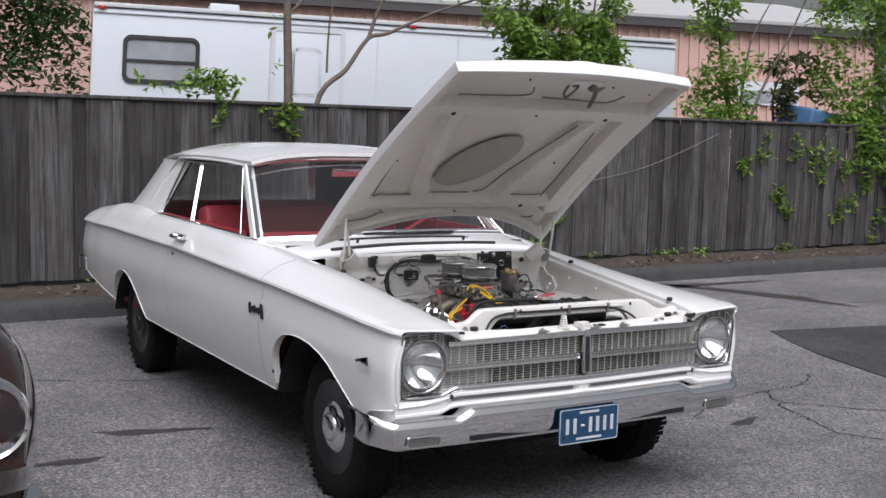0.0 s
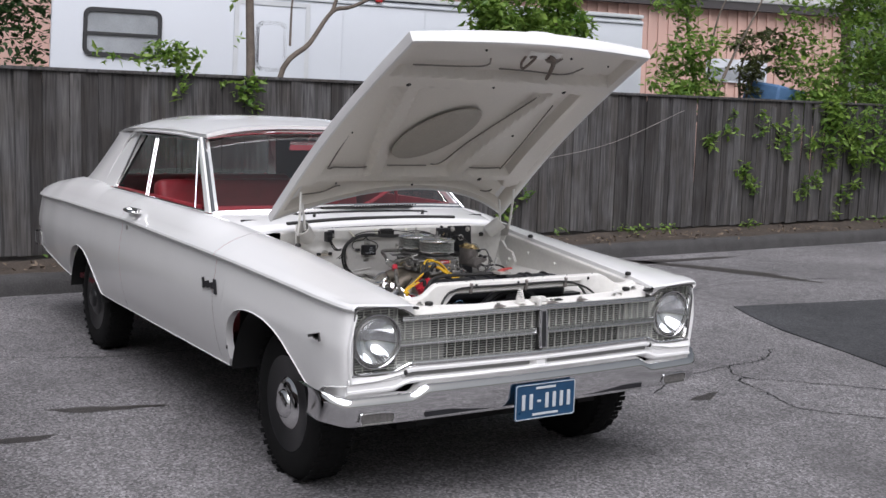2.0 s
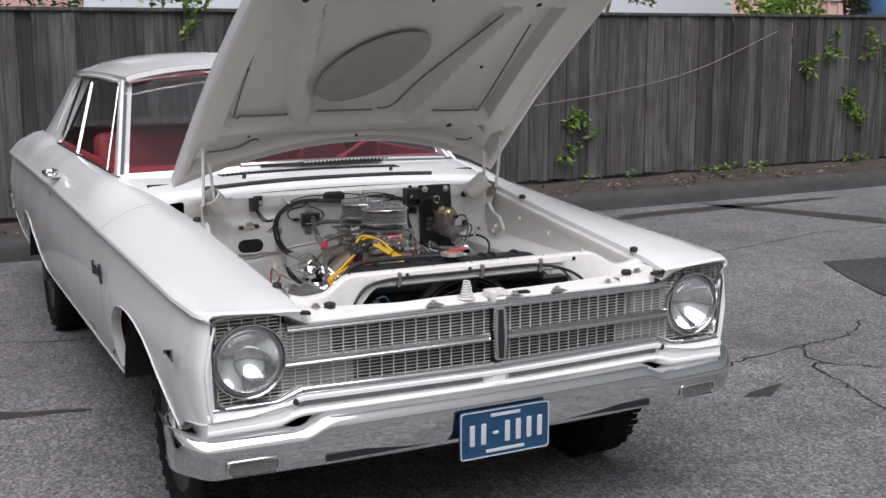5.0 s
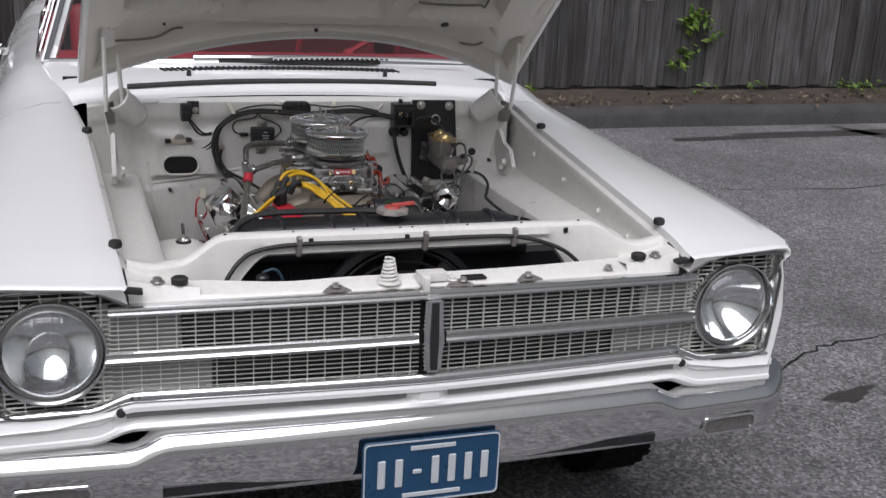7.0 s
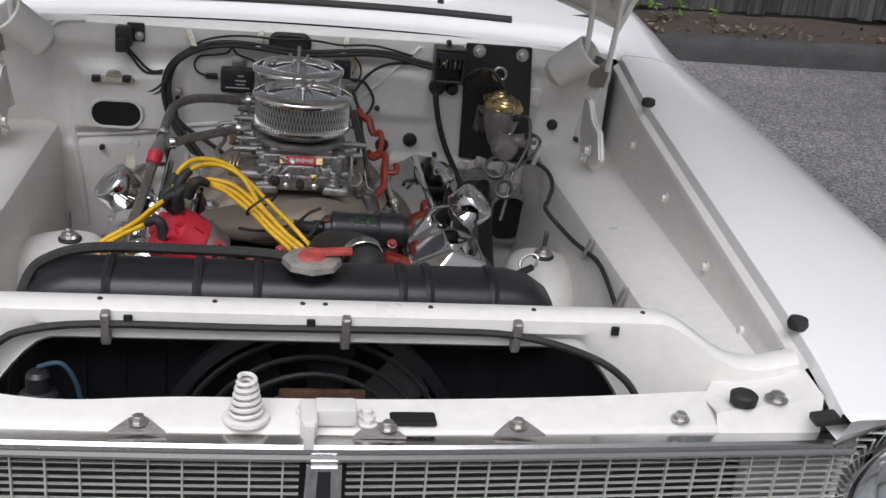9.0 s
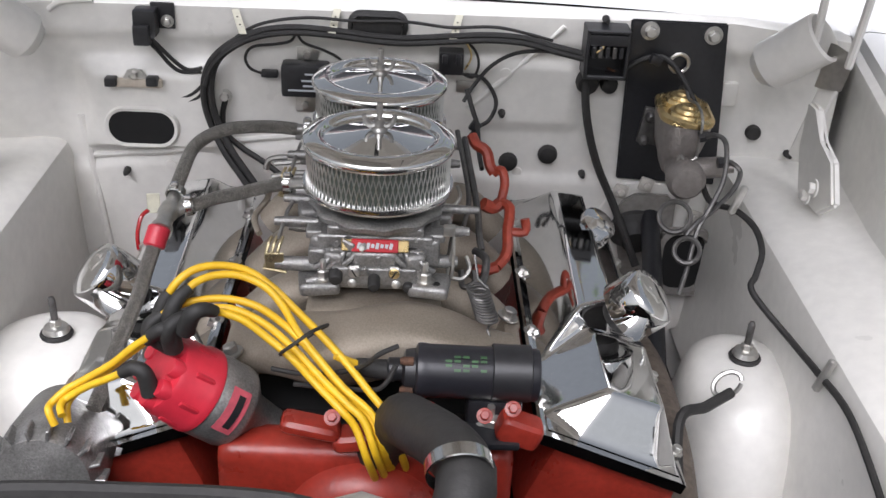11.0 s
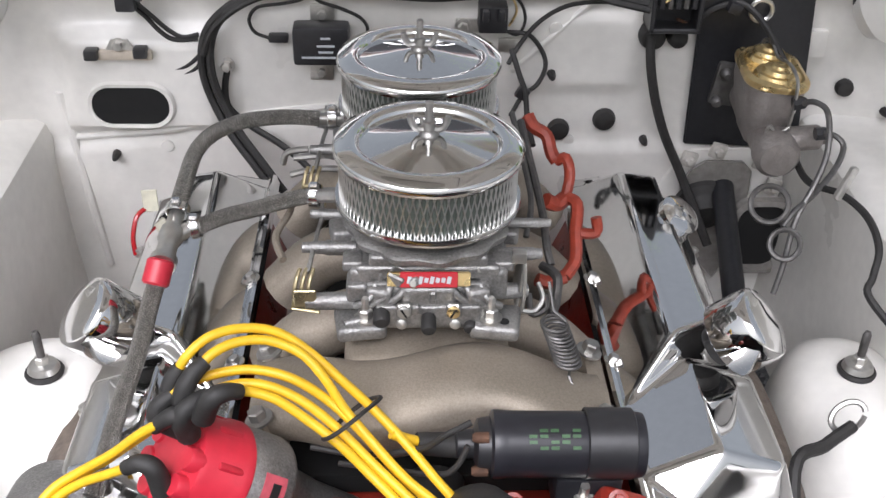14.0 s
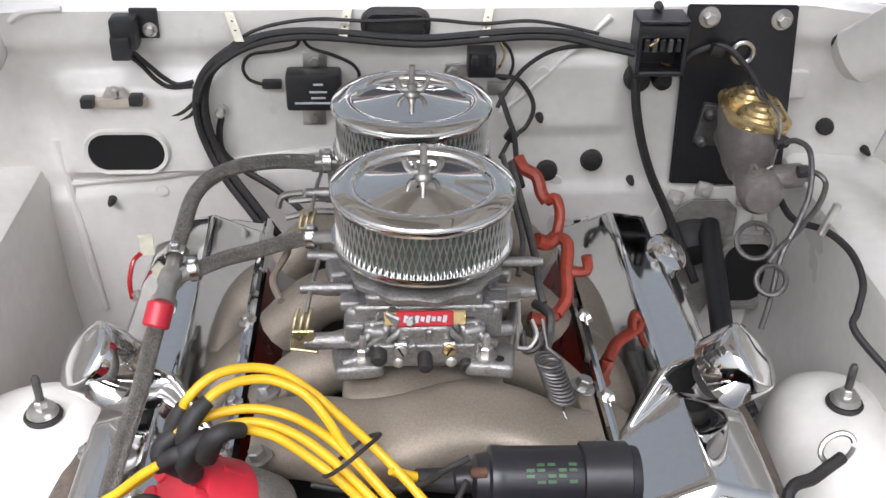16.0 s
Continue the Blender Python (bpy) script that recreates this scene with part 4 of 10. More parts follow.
# wheel wells and floor pan close the body from below; near black for shade
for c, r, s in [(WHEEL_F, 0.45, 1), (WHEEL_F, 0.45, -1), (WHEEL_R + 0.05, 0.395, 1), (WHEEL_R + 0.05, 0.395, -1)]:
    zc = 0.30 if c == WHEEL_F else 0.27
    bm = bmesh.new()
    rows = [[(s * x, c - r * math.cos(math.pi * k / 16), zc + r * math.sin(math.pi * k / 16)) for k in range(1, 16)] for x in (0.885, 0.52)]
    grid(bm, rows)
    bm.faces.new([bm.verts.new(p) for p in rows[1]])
    part("wheel_well", bm, "hole", car, "inner wheel arch, near black for its shade")
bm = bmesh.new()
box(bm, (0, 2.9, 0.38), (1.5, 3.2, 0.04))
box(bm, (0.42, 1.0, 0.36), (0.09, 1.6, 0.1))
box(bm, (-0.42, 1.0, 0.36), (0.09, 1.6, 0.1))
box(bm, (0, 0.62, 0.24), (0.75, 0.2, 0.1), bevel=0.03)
part("underbody", bm, "hole", car, "underbody and front crossmember, near black for their shade")

# wheels
def build_wheel(x, y, sign, cap="chrome"):
    R, W = 0.331, 0.175
    turn = Matrix.Translation((x + sign * 0.005, y, R - 0.006)) @ Matrix.Diagonal((sign, 1, 1, 1))
    def placed(bm):
        bmesh.ops.transform(bm, matrix=turn, verts=bm.verts)
        return bm
    bm = bmesh.new()
    prof = [(0.19, -W / 2 + 0.02), (0.21, -W / 2), (0.27, -W / 2 - 0.004), (0.311, -W / 2 + 0.012), (R, -W / 2 + 0.04), (R + 0.001, 0.0), (R, W / 2 - 0.04), (0.311, W / 2 - 0.012), (0.285, W / 2 + 0.002), (0.23, W / 2 + 0.003), (0.205, W / 2 - 0.005), (0.19, W / 2 - 0.02)]
    lathe(bm, (0, 0, 0), (1, 0, 0), prof, 48, cap=False)
    for k in range(72):
        a = 2 * math.pi * k / 72
        for off in (-0.055, 0.0, 0.055):
            box(bm, (off + 0.01 * (k % 2), math.cos(a) * R, math.sin(a) * R), (0.040, 0.022, 0.004), (math.degrees(a) - 90, 0, 0))
    wheel = part("wheel", placed(bm), "tyre", car, "black tyre")
    bm = bmesh.new()
    lathe(bm, (0, 0, 0), (1, 0, 0), [(0.192, W / 2 - 0.012), (0.205, W / 2 - 0.004), (0.2, W / 2 - 0.02), (0.19, W / 2 - 0.03), (0.185, W / 2 - 0.06), (0.16, W / 2 - 0.065), (0.145, W / 2 - 0.04), (0.12, W / 2 - 0.03), (0.06, W / 2 - 0.03)], 40)
    for k in range(4):
        a = math.pi * (k / 2 + 0.25)
        box(bm, (W / 2 - 0.047, 0.155 * math.cos(a), 0.155 * math.sin(a)), (0.01, 0.03, 0.02), (math.degrees(a), 0, 0), 0.004)
    part("rim", placed(bm), "wheel", wheel, "black painted steel rim")
    bm = bmesh.new()
    lathe(bm, (0, 0, 0), (1, 0, 0), [(0.118, W / 2 - 0.032), (0.122, W / 2 - 0.022), (0.113, W / 2 - 0.014), (0.1, W / 2 - 0.002), (0.085, W / 2 + 0.004), (0.062, W / 2 + 0.006), (0.056, W / 2 + 0.018), (0.045, W / 2 + 0.024), (0.02, W / 2 + 0.026), (0.001, W / 2 + 0.026)], 40)
    part("hubcap", placed(bm), cap, wheel, "domed chrome hubcap" if cap == "chrome" else "hub blackened for the shade it sits in")


for sx in (-1, 1):
    build_wheel(sx * 0.722, WHEEL_F, sx)
    # rear hubs take black instead of chrome, for the shade there
    build_wheel(sx * 0.745, WHEEL_R, sx, "wheel")

# front bumper
def bumper_sweep(x):
    a = abs(x)
    return -0.025 + 0.038 * (a / 0.92) ** 2.2


def bumper_top(x):
    """A high shelf between the lamps, a lower one outside them, rising again to the tips."""
    a = abs(x)
    w = min(1.0, max(0.0, (a - 0.535) / 0.08))
    tip = max(0.0, (a - 0.85) / 0.095)
    return 0.538 - 0.028 * w * w * (3 - 2 * w) + 0.020 * tip ** 2


bm = bmesh.new()
rows = []
for x in np.linspace(-0.945, 0.945, 109):
    a = abs(x)
    y0, zt = bumper_sweep(x), bumper_top(x)
    end = max(0.0, (a - 0.86) / 0.085)
    y0 += 0.055 * end ** 2
    zb = 0.396 + 0.02 * end
    rows.append([(x, y0 + 0.105, zt - 0.006), (x, y0 + 0.034, zt + 0.001), (x, y0 + 0.022, zt - 0.001), (x, y0 + 0.011, zt - 0.010), (x, y0 + 0.003, zt - 0.024), (x, y0, zt - 0.033), (x, y0 + 0.001, zt - 0.043), (x, y0 + 0.005, 0.440), (x, y0 + 0.011, 0.418), (x, y0 + 0.016, zb + 0.006), (x, y0 + 0.022, zb), (x, y0 + 0.06, zb + 0.002)])
grid(bm, rows)
for e, row in ((-1, rows[0]), (1, rows[-1])):
    back = [(p[0] - e * 0.004, p[1] + 0.14, p[2]) for p in row]
    mid = [(p[0] + e * 0.006, p[1] + 0.030, p[2]) for p in row]
    grid(bm, [row, mid, back])
bumper = part("front_bumper", bm, "chrome", car, "polished chrome front bumper", 40)
for s in (-1, 1):
    bm = bmesh.new()
    cx, yy = s * 0.755, bumper_sweep(0.755) + 0.004
    ring = lambda w, h, o: [(a, yy + o + 0.05 * (abs(a) - 0.755), b) for a, b in rounded(cx, 0.428, w, h, 0.012)]
    grid(bm, [ring(0.150, 0.046, -0.001), ring(0.147, 0.043, -0.005), ring(0.136, 0.034, -0.004), ring(0.134, 0.032, 0.012)], close_v=True)
    part("lamp_frame", bm, "chrome", bumper)
    bm = bmesh.new()
    bm.faces.new([bm.verts.new(p) for p in ring(0.135, 0.033, 0.0)])
    part("parking_lamp", bm, "markerlens", bumper, "clear grey parking lamp")

bm = bmesh.new()
box(bm, (0.872, 0.070, 0.526), (0.030, 0.034, 0.022), (0, 0, -20), 0.005)
part("bumper_stop", bm, "rubber", bumper, "black rubber stop")

# number plate with plain bars
PY, PZ = -0.040, 0.422
bm = bmesh.new()
grid(bm, [[(a, y, b) for a, b in rounded(0, PZ, w, h, 0.012)] for w, h, y in ((0.305, 0.148, PY + 0.003), (0.305, 0.148, PY), (0.297, 0.140, PY - 0.002), (0.291, 0.134, PY))], close_v=True)
bm.faces.new([bm.verts.new((a, PY, b)) for a, b in rounded(0, PZ, 0.291, 0.134, 0.009)])
plate = part("number_plate", bm, "plate", car, "dark blue number plate with pale raised bars")
bm = bmesh.new()
grid(bm, [[(a, PY - o, b) for a, b in rounded(0, PZ, w, h, 0.01)] for w, h, o in ((0.300, 0.143, 0.001), (0.300, 0.143, 0.0035), (0.2945, 0.1375, 0.0035), (0.2945, 0.1375, 0.0))], close_v=True)
part("border", bm, "platewhite", plate, "thin white rim")
for cx, w in ((-0.112, 0.017), (-0.074, 0.017), (-0.034, 0.020), (0.006, 0.017), (0.043, 0.017), (0.080, 0.017), (0.117, 0.017)):
    bm = bmesh.new()
    box(bm, (cx, PY - 0.003, PZ), (w, 0.005, 0.064 if w < 0.02 else 0.010), bevel=0.002, seg=1)
    part("bar", bm, "platewhite", plate, "raised white bar")
for cz, w in ((PZ + 0.054, 0.10), (PZ - 0.054, 0.13)):
    bm = bmesh.new()
    box(bm, (0.0, PY - 0.002, cz), (w, 0.003, 0.010), bevel=0.001, seg=1)
    part("bar", bm, "platewhite", plate, "thin white bar")

# dull metal of the backing panels, also the grey for the slots' shade
M["dullback_slotshade"] = material("dull_metal_and_slot_shade", (0.30, 0.30, 0.29), 0.42, 0.7, vary=0.12, scale=12, rough_vary=0.1)


def grille_y(x):
    """How far the grille's face sweeps back towards the lamps."""
    return 0.006 + 0.034 * min(1.0, abs(x) / 0.64) ** 1.3


def trim_z(x):
    w = min(1.0, max(0.0, (abs(x) - 0.595) / 0.085))
    return 0.612 - 0.024 * w * w * (3 - 2 * w)


# valance under the grille, with a long tapering recess on each side
bm = bmesh.new()
rows = []
for x in np.linspace(-0.868, 0.868, 85):
    a = abs(x)
    y, zt = grille_y(x), trim_z(x) - 0.010
    deep = 0.020 * min(1.0, max(0.0, (a - 0.030) / 0.012)) * min(1.0, max(0.0, (0.635 - a) / 0.02))
    low = zt - 0.020 - 0.002 * a
    foot = low - 0.022 - 0.004 * a
    rows.append([(x, y + 0.02, zt), (x, y - 0.010, zt - 0.002), (x, y - 0.013, zt - 0.008), (x, y - 0.012, low + 0.003), (x, y - 0.008 + deep * 0.5, low), (x, y - 0.008 + deep, low - 0.004), (x, y - 0.008 + deep, foot + 0.003), (x, y - 0.012 + deep * 0.3, foot), (x, y - 0.012, foot - 0.008), (x, y + 0.0, foot - 0.020), (x, y + 0.03, foot - 0.03)])
grid(bm, rows)
valance = part("front_valance", bm, "paint", car, "", 30)
for s in (-1, 1):
    bm = bmesh.new()
    rows = []
    for x in np.linspace(0.046, 0.612, 15):
        zt = trim_z(x) - 0.033 - 0.002 * x
        rows.append([(s * x, grille_y(x) + 0.010, zt), (s * x, grille_y(x) + 0.010, zt - 0.014)])
    grid(bm, rows)
    # grey strip puts the slot's shade into a colour
    part("air_slot", shell(bm, 0.002), "dullback_slotshade", valance, "grey strip for the shade in the air slot")
    bm = bmesh.new()
    lathe(bm, (s * 0.622, grille_y(0.62) - 0.008, 0.583), (0, -1, 0), [(0.010, -0.01), (0.010, 0.004), (0.004, 0.006)], 14)
    part("rubber_plug", bm, "rubber", valance, "black rubber plug")

# near-black colour for the shade behind the grille
M["baffle"] = material("black_for_grille_shade", (0.03, 0.031, 0.028), 0.6, vary=0.3, scale=14)


# grille
def grille_bar(bm, z, x0, x1, h, d, out, drop=0.0, groove=0.0):
    """A bar that follows the grille's sweep; drop lowers its outer end, groove hollows its face."""
    rows = []
    for k in range(33):
        x = x0 + (x1 - x0) * k / 32
        y, zz = grille_y(x), z - drop * abs(x) / 0.64
        rows.append([(x, y + d, zz + h / 2), (x, y - out + 0.004, zz + h / 2), (x, y - out, zz + h / 2 - 0.003), (x, y - out - 0.001, zz + h / 5), (x, y - out + groove, zz), (x, y - out - 0.001, zz - h / 5), (x, y - out, zz - h / 2 + 0.003), (x, y - out + 0.004, zz - h / 2), (x, y + d, zz - h / 2)])
    grid(bm, rows)
    return bm


grille = part("grille", grille_bar(bmesh.new(), 0.797, -0.640, 0.640, 0.022, 0.03, 0.010, 0.009, 0.001), "brushed", car, "bright metal grille top rail", 30)
for s in (-1, 1):
    part("crossbar", grille_bar(bmesh.new(), 0.7015, s * 0.030, s * 0.648, 0.027, 0.02, 0.010, 0.008, 0.004), "brushed", grille, "bright crossbar with a grooved face", 30)
    bm = bmesh.new()
    rows = []
    for x in np.linspace(0.0, 0.858, 49):
        y, z = grille_y(x) - 0.008, trim_z(x)
        h = 0.0125 - 0.004 * min(1, max(0, (x - 0.60) / 0.08))
        rows.append([(s * x, y + 0.03, z + h), (s * x, y + 0.002, z + h), (s * x, y - 0.005, z + h * 0.6), (s * x, y - 0.007, z), (s * x, y - 0.004, z - h * 0.6), (s * x, y + 0.004, z - h), (s * x, y + 0.03, z - h)])
    grid(bm, rows)
    trim = part("lower_trim", bm, "chrome", grille, "bright lower trim strip", 60)
    for x in (0.602, 0.588):
        bm = bmesh.new()
        lathe(bm, (s * x, grille_y(x) - 0.014, trim_z(x) + 0.002), (0, -1, 0), [(0.0042, 0), (0.0040, 0.002), (0.001, 0.003)], 12)
        part("screw", bm, "darksteel" if x > 0.6 else "steel", trim)
bm = bmesh.new()
flat_shape(bm, [(-0.019, 0.010, 0.790), (0.019, 0.010, 0.790), (0.022, 0.006, 0.70), (0.018, 0.004, 0.630), (-0.018, 0.004, 0.630), (-0.022, 0.006, 0.70)], (0, -1, 0), 0.020)
bmesh.ops.bevel(bm, geom=list(bm.edges), offset=0.005, segments=2, affect="EDGES")
post = part("centre_post", bm, "chrome", grille, "chrome centre post")
bm = bmesh.new()
flat_shape(bm, [(-0.007, -0.0095, 0.783), (0.007, -0.0095, 0.783), (0.009, -0.0135, 0.70), (0.007, -0.0155, 0.638), (-0.007, -0.0155, 0.638), (-0.009, -0.0135, 0.70)], (0, -1, 0), 0.004)
part("inlay", bm, "blackpl", grille, "black inlay")


def mesh_panel(s, z0, z1, x0, x1, rows_n, cols_n, drop, thick):
    bm = bmesh.new()
    for i in range(rows_n):
        r = []
        for k in range(17):
            x = x0 + (x1 - x0) * k / 16
            y, z = grille_y(x) + 0.004, z0 + (z1 - z0) * (i + 0.5) / rows_n - drop * x / 0.64
            r.append([(s * x, y + 0.0035, z + thick), (s * x, y, z + thick), (s * x, y, z - thick), (s * x, y + 0.0035, z - thick)])
        grid(bm, r, close_v=True)
    for i in range(cols_n):
        x = x0 + (x1 - x0) * (i + 0.5) / cols_n
        y = grille_y(x) + 0.004
        box(bm, (s * x, y + 0.001, (z0 + z1) / 2 - drop * x / 0.64), (0.0022 if thick > 0.0006 else 0.0014, 0.006, z1 - z0))
    part("grille_mesh", bm, "mesh", grille, "fine bright grille mesh")


for s in (-1, 1):
    mesh_panel(s, 0.714, 0.788, 0.026, 0.640, 8, 17, 0.0085, 0.0008)
    mesh_panel(s, 0.622, 0.690, 0.024, 0.635, 7, 17, 0.004, 0.0005)
    for z0, z1, x0 in ((0.70, 0.80, 0.505), (0.60, 0.70, 0.445)):
        bm = bmesh.new()
        grid(bm, [[(s * x, grille_y(x) + 0.020, z) for z in (z0, z1)] for x in np.linspace(x0, 0.66, 6)])
        part("backing_panel", shell(bm, 0.004), "dullback_slotshade", grille, "dull metal backing panel")

# added dark panel stands in for the shade behind the mesh
bm = bmesh.new()
grid(bm, [[(x, 0.075, z) for z in (0.59, 0.70, 0.80)] for x in np.linspace(-0.50, 0.50, 9)])
part("grille_baffle", shell(bm, 0.003), "baffle", grille, "added dark panel for the shade behind the grille")

# headlamps in their surrounds
for s in (-1, 1):
    line = [(0.600, 0.803), (0.632, 0.821), (0.668, 0.837), (0.74, 0.8435), (0.825, 0.842), (0.846, 0.834), (0.852, 0.81), (0.850, 0.72), (0.846, 0.62), (0.838, 0.598), (0.80, 0.5865), (0.70, 0.5865)]
    bm = bmesh.new()
    tube(bm, [(s * x, nose_lean(0, z) - 0.007, z) for x, z in line], 0.0035, 8, 3)
    lamp = part("headlamp", bm, "darksteel", car, "round sealed-beam headlamp in a metal surround")
    bm = bmesh.new()
    rows = []
    for x, z in line[2:]:
        inx = 0.735 + (x - 0.735) * (0.88 if x > 0.735 else 1.0)
        inz = 0.712 + (z - 0.712) * 0.94
        rows.append([(s * x, nose_lean(0, z), z), (s * (x * 0.94 + inx * 0.06), nose_lean(0, z) + 0.004, z * 0.9 + inz * 0.1), (s * inx, 0.058, inz), (s * inx, 0.066, inz)])
    grid(bm, rows)
    part("surround_wall", bm, "brushed", lamp, "dull metal surround", 40)
    bm = bmesh.new()
    def bars(fixed, lo, hi, across):
        """One bar, left out where the round lamp sits."""
        gap = 0.100 ** 2 - (fixed - (HL_Z if across else HL_X)) ** 2
        mid = HL_X if across else HL_Z
        runs = [(lo, hi)] if gap <= 0 else [(lo, mid - math.sqrt(gap)), (mid + math.sqrt(gap), hi)]
        for a, b in runs:
            if b - a > 0.004:
                if across:
                    box(bm, (s * (a + b) / 2, 0.052, fixed), (b - a, 0.004, 0.0024))
                else:
                    box(bm, (s * fixed, 0.053, (a + b) / 2), (0.0026, 0.007, b - a))
    for i in range(24):
        z = 0.602 + 0.0098 * i
        bars(z, 0.635 if z < 0.79 else 0.66, 0.835 + (z - 0.60) * 0.02, True)
    for i in range(6):
        bars(0.652 + 0.036 * i, 0.598, 0.832, False)
    part("surround_mesh", bm, "mesh", lamp, "bright mesh")
    bm = bmesh.new()
    box(bm, (s * 0.742, 0.118, 0.712), (0.22, 0.004, 0.25))
    part("backing_panel", bm, "dullback_slotshade", lamp, "dark metal backing")
    bm = bmesh.new()
    lathe(bm, (s * HL_X, 0.040, HL_Z), (0, -1, 0), [(0.104, -0.03), (0.105, 0.004), (0.1035, 0.009), (0.100, 0.009), (0.098, 0.004), (0.0965, -0.002)], 56, cap=False)
    part("lamp_ring", bm, "chrome", lamp, "chrome ring", 50)
    bm = bmesh.new()
    lathe(bm, (s * HL_X, 0.040, HL_Z), (0, -1, 0), [(0.098, -0.004), (0.094, -0.010), (0.089, -0.006), (0.0875, 0.003), (0.0850, 0.004), (0.0835, -0.002)], 56, cap=False)
    part("retaining_ring", bm, "brushed", lamp, "dull inner retaining ring", 50)
    bm = bmesh.new()
    lathe(bm, (s * HL_X, 0.106, HL_Z), (0, -1, 0), [(r_, 0.0615 * (r_ / 0.084) ** 2) for r_ in np.linspace(0.001, 0.084, 16)], 48, cap=False)
    part("reflector", bm, "reflector", lamp, "bright bowl reflector", 80)
    bm = bmesh.new()
    lathe(bm, (s * HL_X, 0.042, HL_Z), (0, -1, 0), [(0.0845, 0.0), (0.080, 0.008), (0.066, 0.016), (0.046, 0.022), (0.024, 0.025), (0.001, 0.026)], 40, cap=False)
    part("lens", bm, "lens", lamp, "fluted clear glass lens", 80)

# ---- bonnet, propped open on its hinges ----
HANG = radians(34.1)
HU, HN = Vector((0, -math.cos(HANG), math.sin(HANG))), Vector((0, math.sin(HANG), math.cos(HANG)))
H0 = Vector((0, 1.240, 1.050))


def hood_point(x, u, h):
    """A place on the open bonnet: x across, u from its rear edge, h above its underside plane."""
    return H0 + Vector((x, 0, 0)) + HU * u + HN * (h + 0.04 * math.sin(math.pi * min(1.0, max(0.0, u / 1.42))))


def hood_half(u):
    return lerp(u, [(0, 0.655), (0.7, 0.625), (1.35, 0.592), (1.5, 0.588)])


def hood_front(x):
    return 1.428 - 0.04 * (abs(x) / 0.6) ** 1.8


def hood_rear(x):
    return 0.25 * (1 - (abs(x) / 0.65) ** 2)


def hood_crown(x, u):
    return 0.058 - 0.016 * (abs(x) / 0.65) ** 2 + (0.006 if abs(x) < 0.07 else 0.0)


RIB_DEEP = 0.046
RIBS = [(-0.26, 0.34, -0.42, 1.1, 0.030), (0.17, 0.34, 0.345, 1.1, 0.032), (-0.6, 0.335, 0.6, 0.335, 0.022), (-0.6, 1.10, 0.6, 1.10, 0.040),
        (-0.575, 0.30, -0.55, 1.1, 0.035), (0.545, 0.30, 0.52, 1.1, 0.05)]


def seg_far(x, u, a, b, c, d):
    px, pu, dx, du = x - a, u - b, c - a, d - b
    t = min(1, max(0, (px * dx + pu * du) / (dx * dx + du * du)))
    return math.hypot(px - t * dx, pu - t * du)


def hood_relief(x, u, half, front, rear):
    rim = min(half - abs(x), front - u, u - rear)
    solid = 0.0
    for a, b, c, d, w in RIBS:
        solid = max(solid, min(1, max(0, 1 - (seg_far(x, u, a, b, c, d) - w) / 0.014)))
    solid = max(solid, min(1, max(0, 1 - (rim - 0.036) / 0.016)))
    oval = ((x + 0.08) / 0.22) ** 2 + ((u - 0.665) / 0.24) ** 2
    solid *= 1.0 if oval > 1.15 else max(0.0, (oval - 1.0) / 0.15)
    solid = solid * solid * (3 - 2 * solid)
    return RIB_DEEP * (1 - solid)


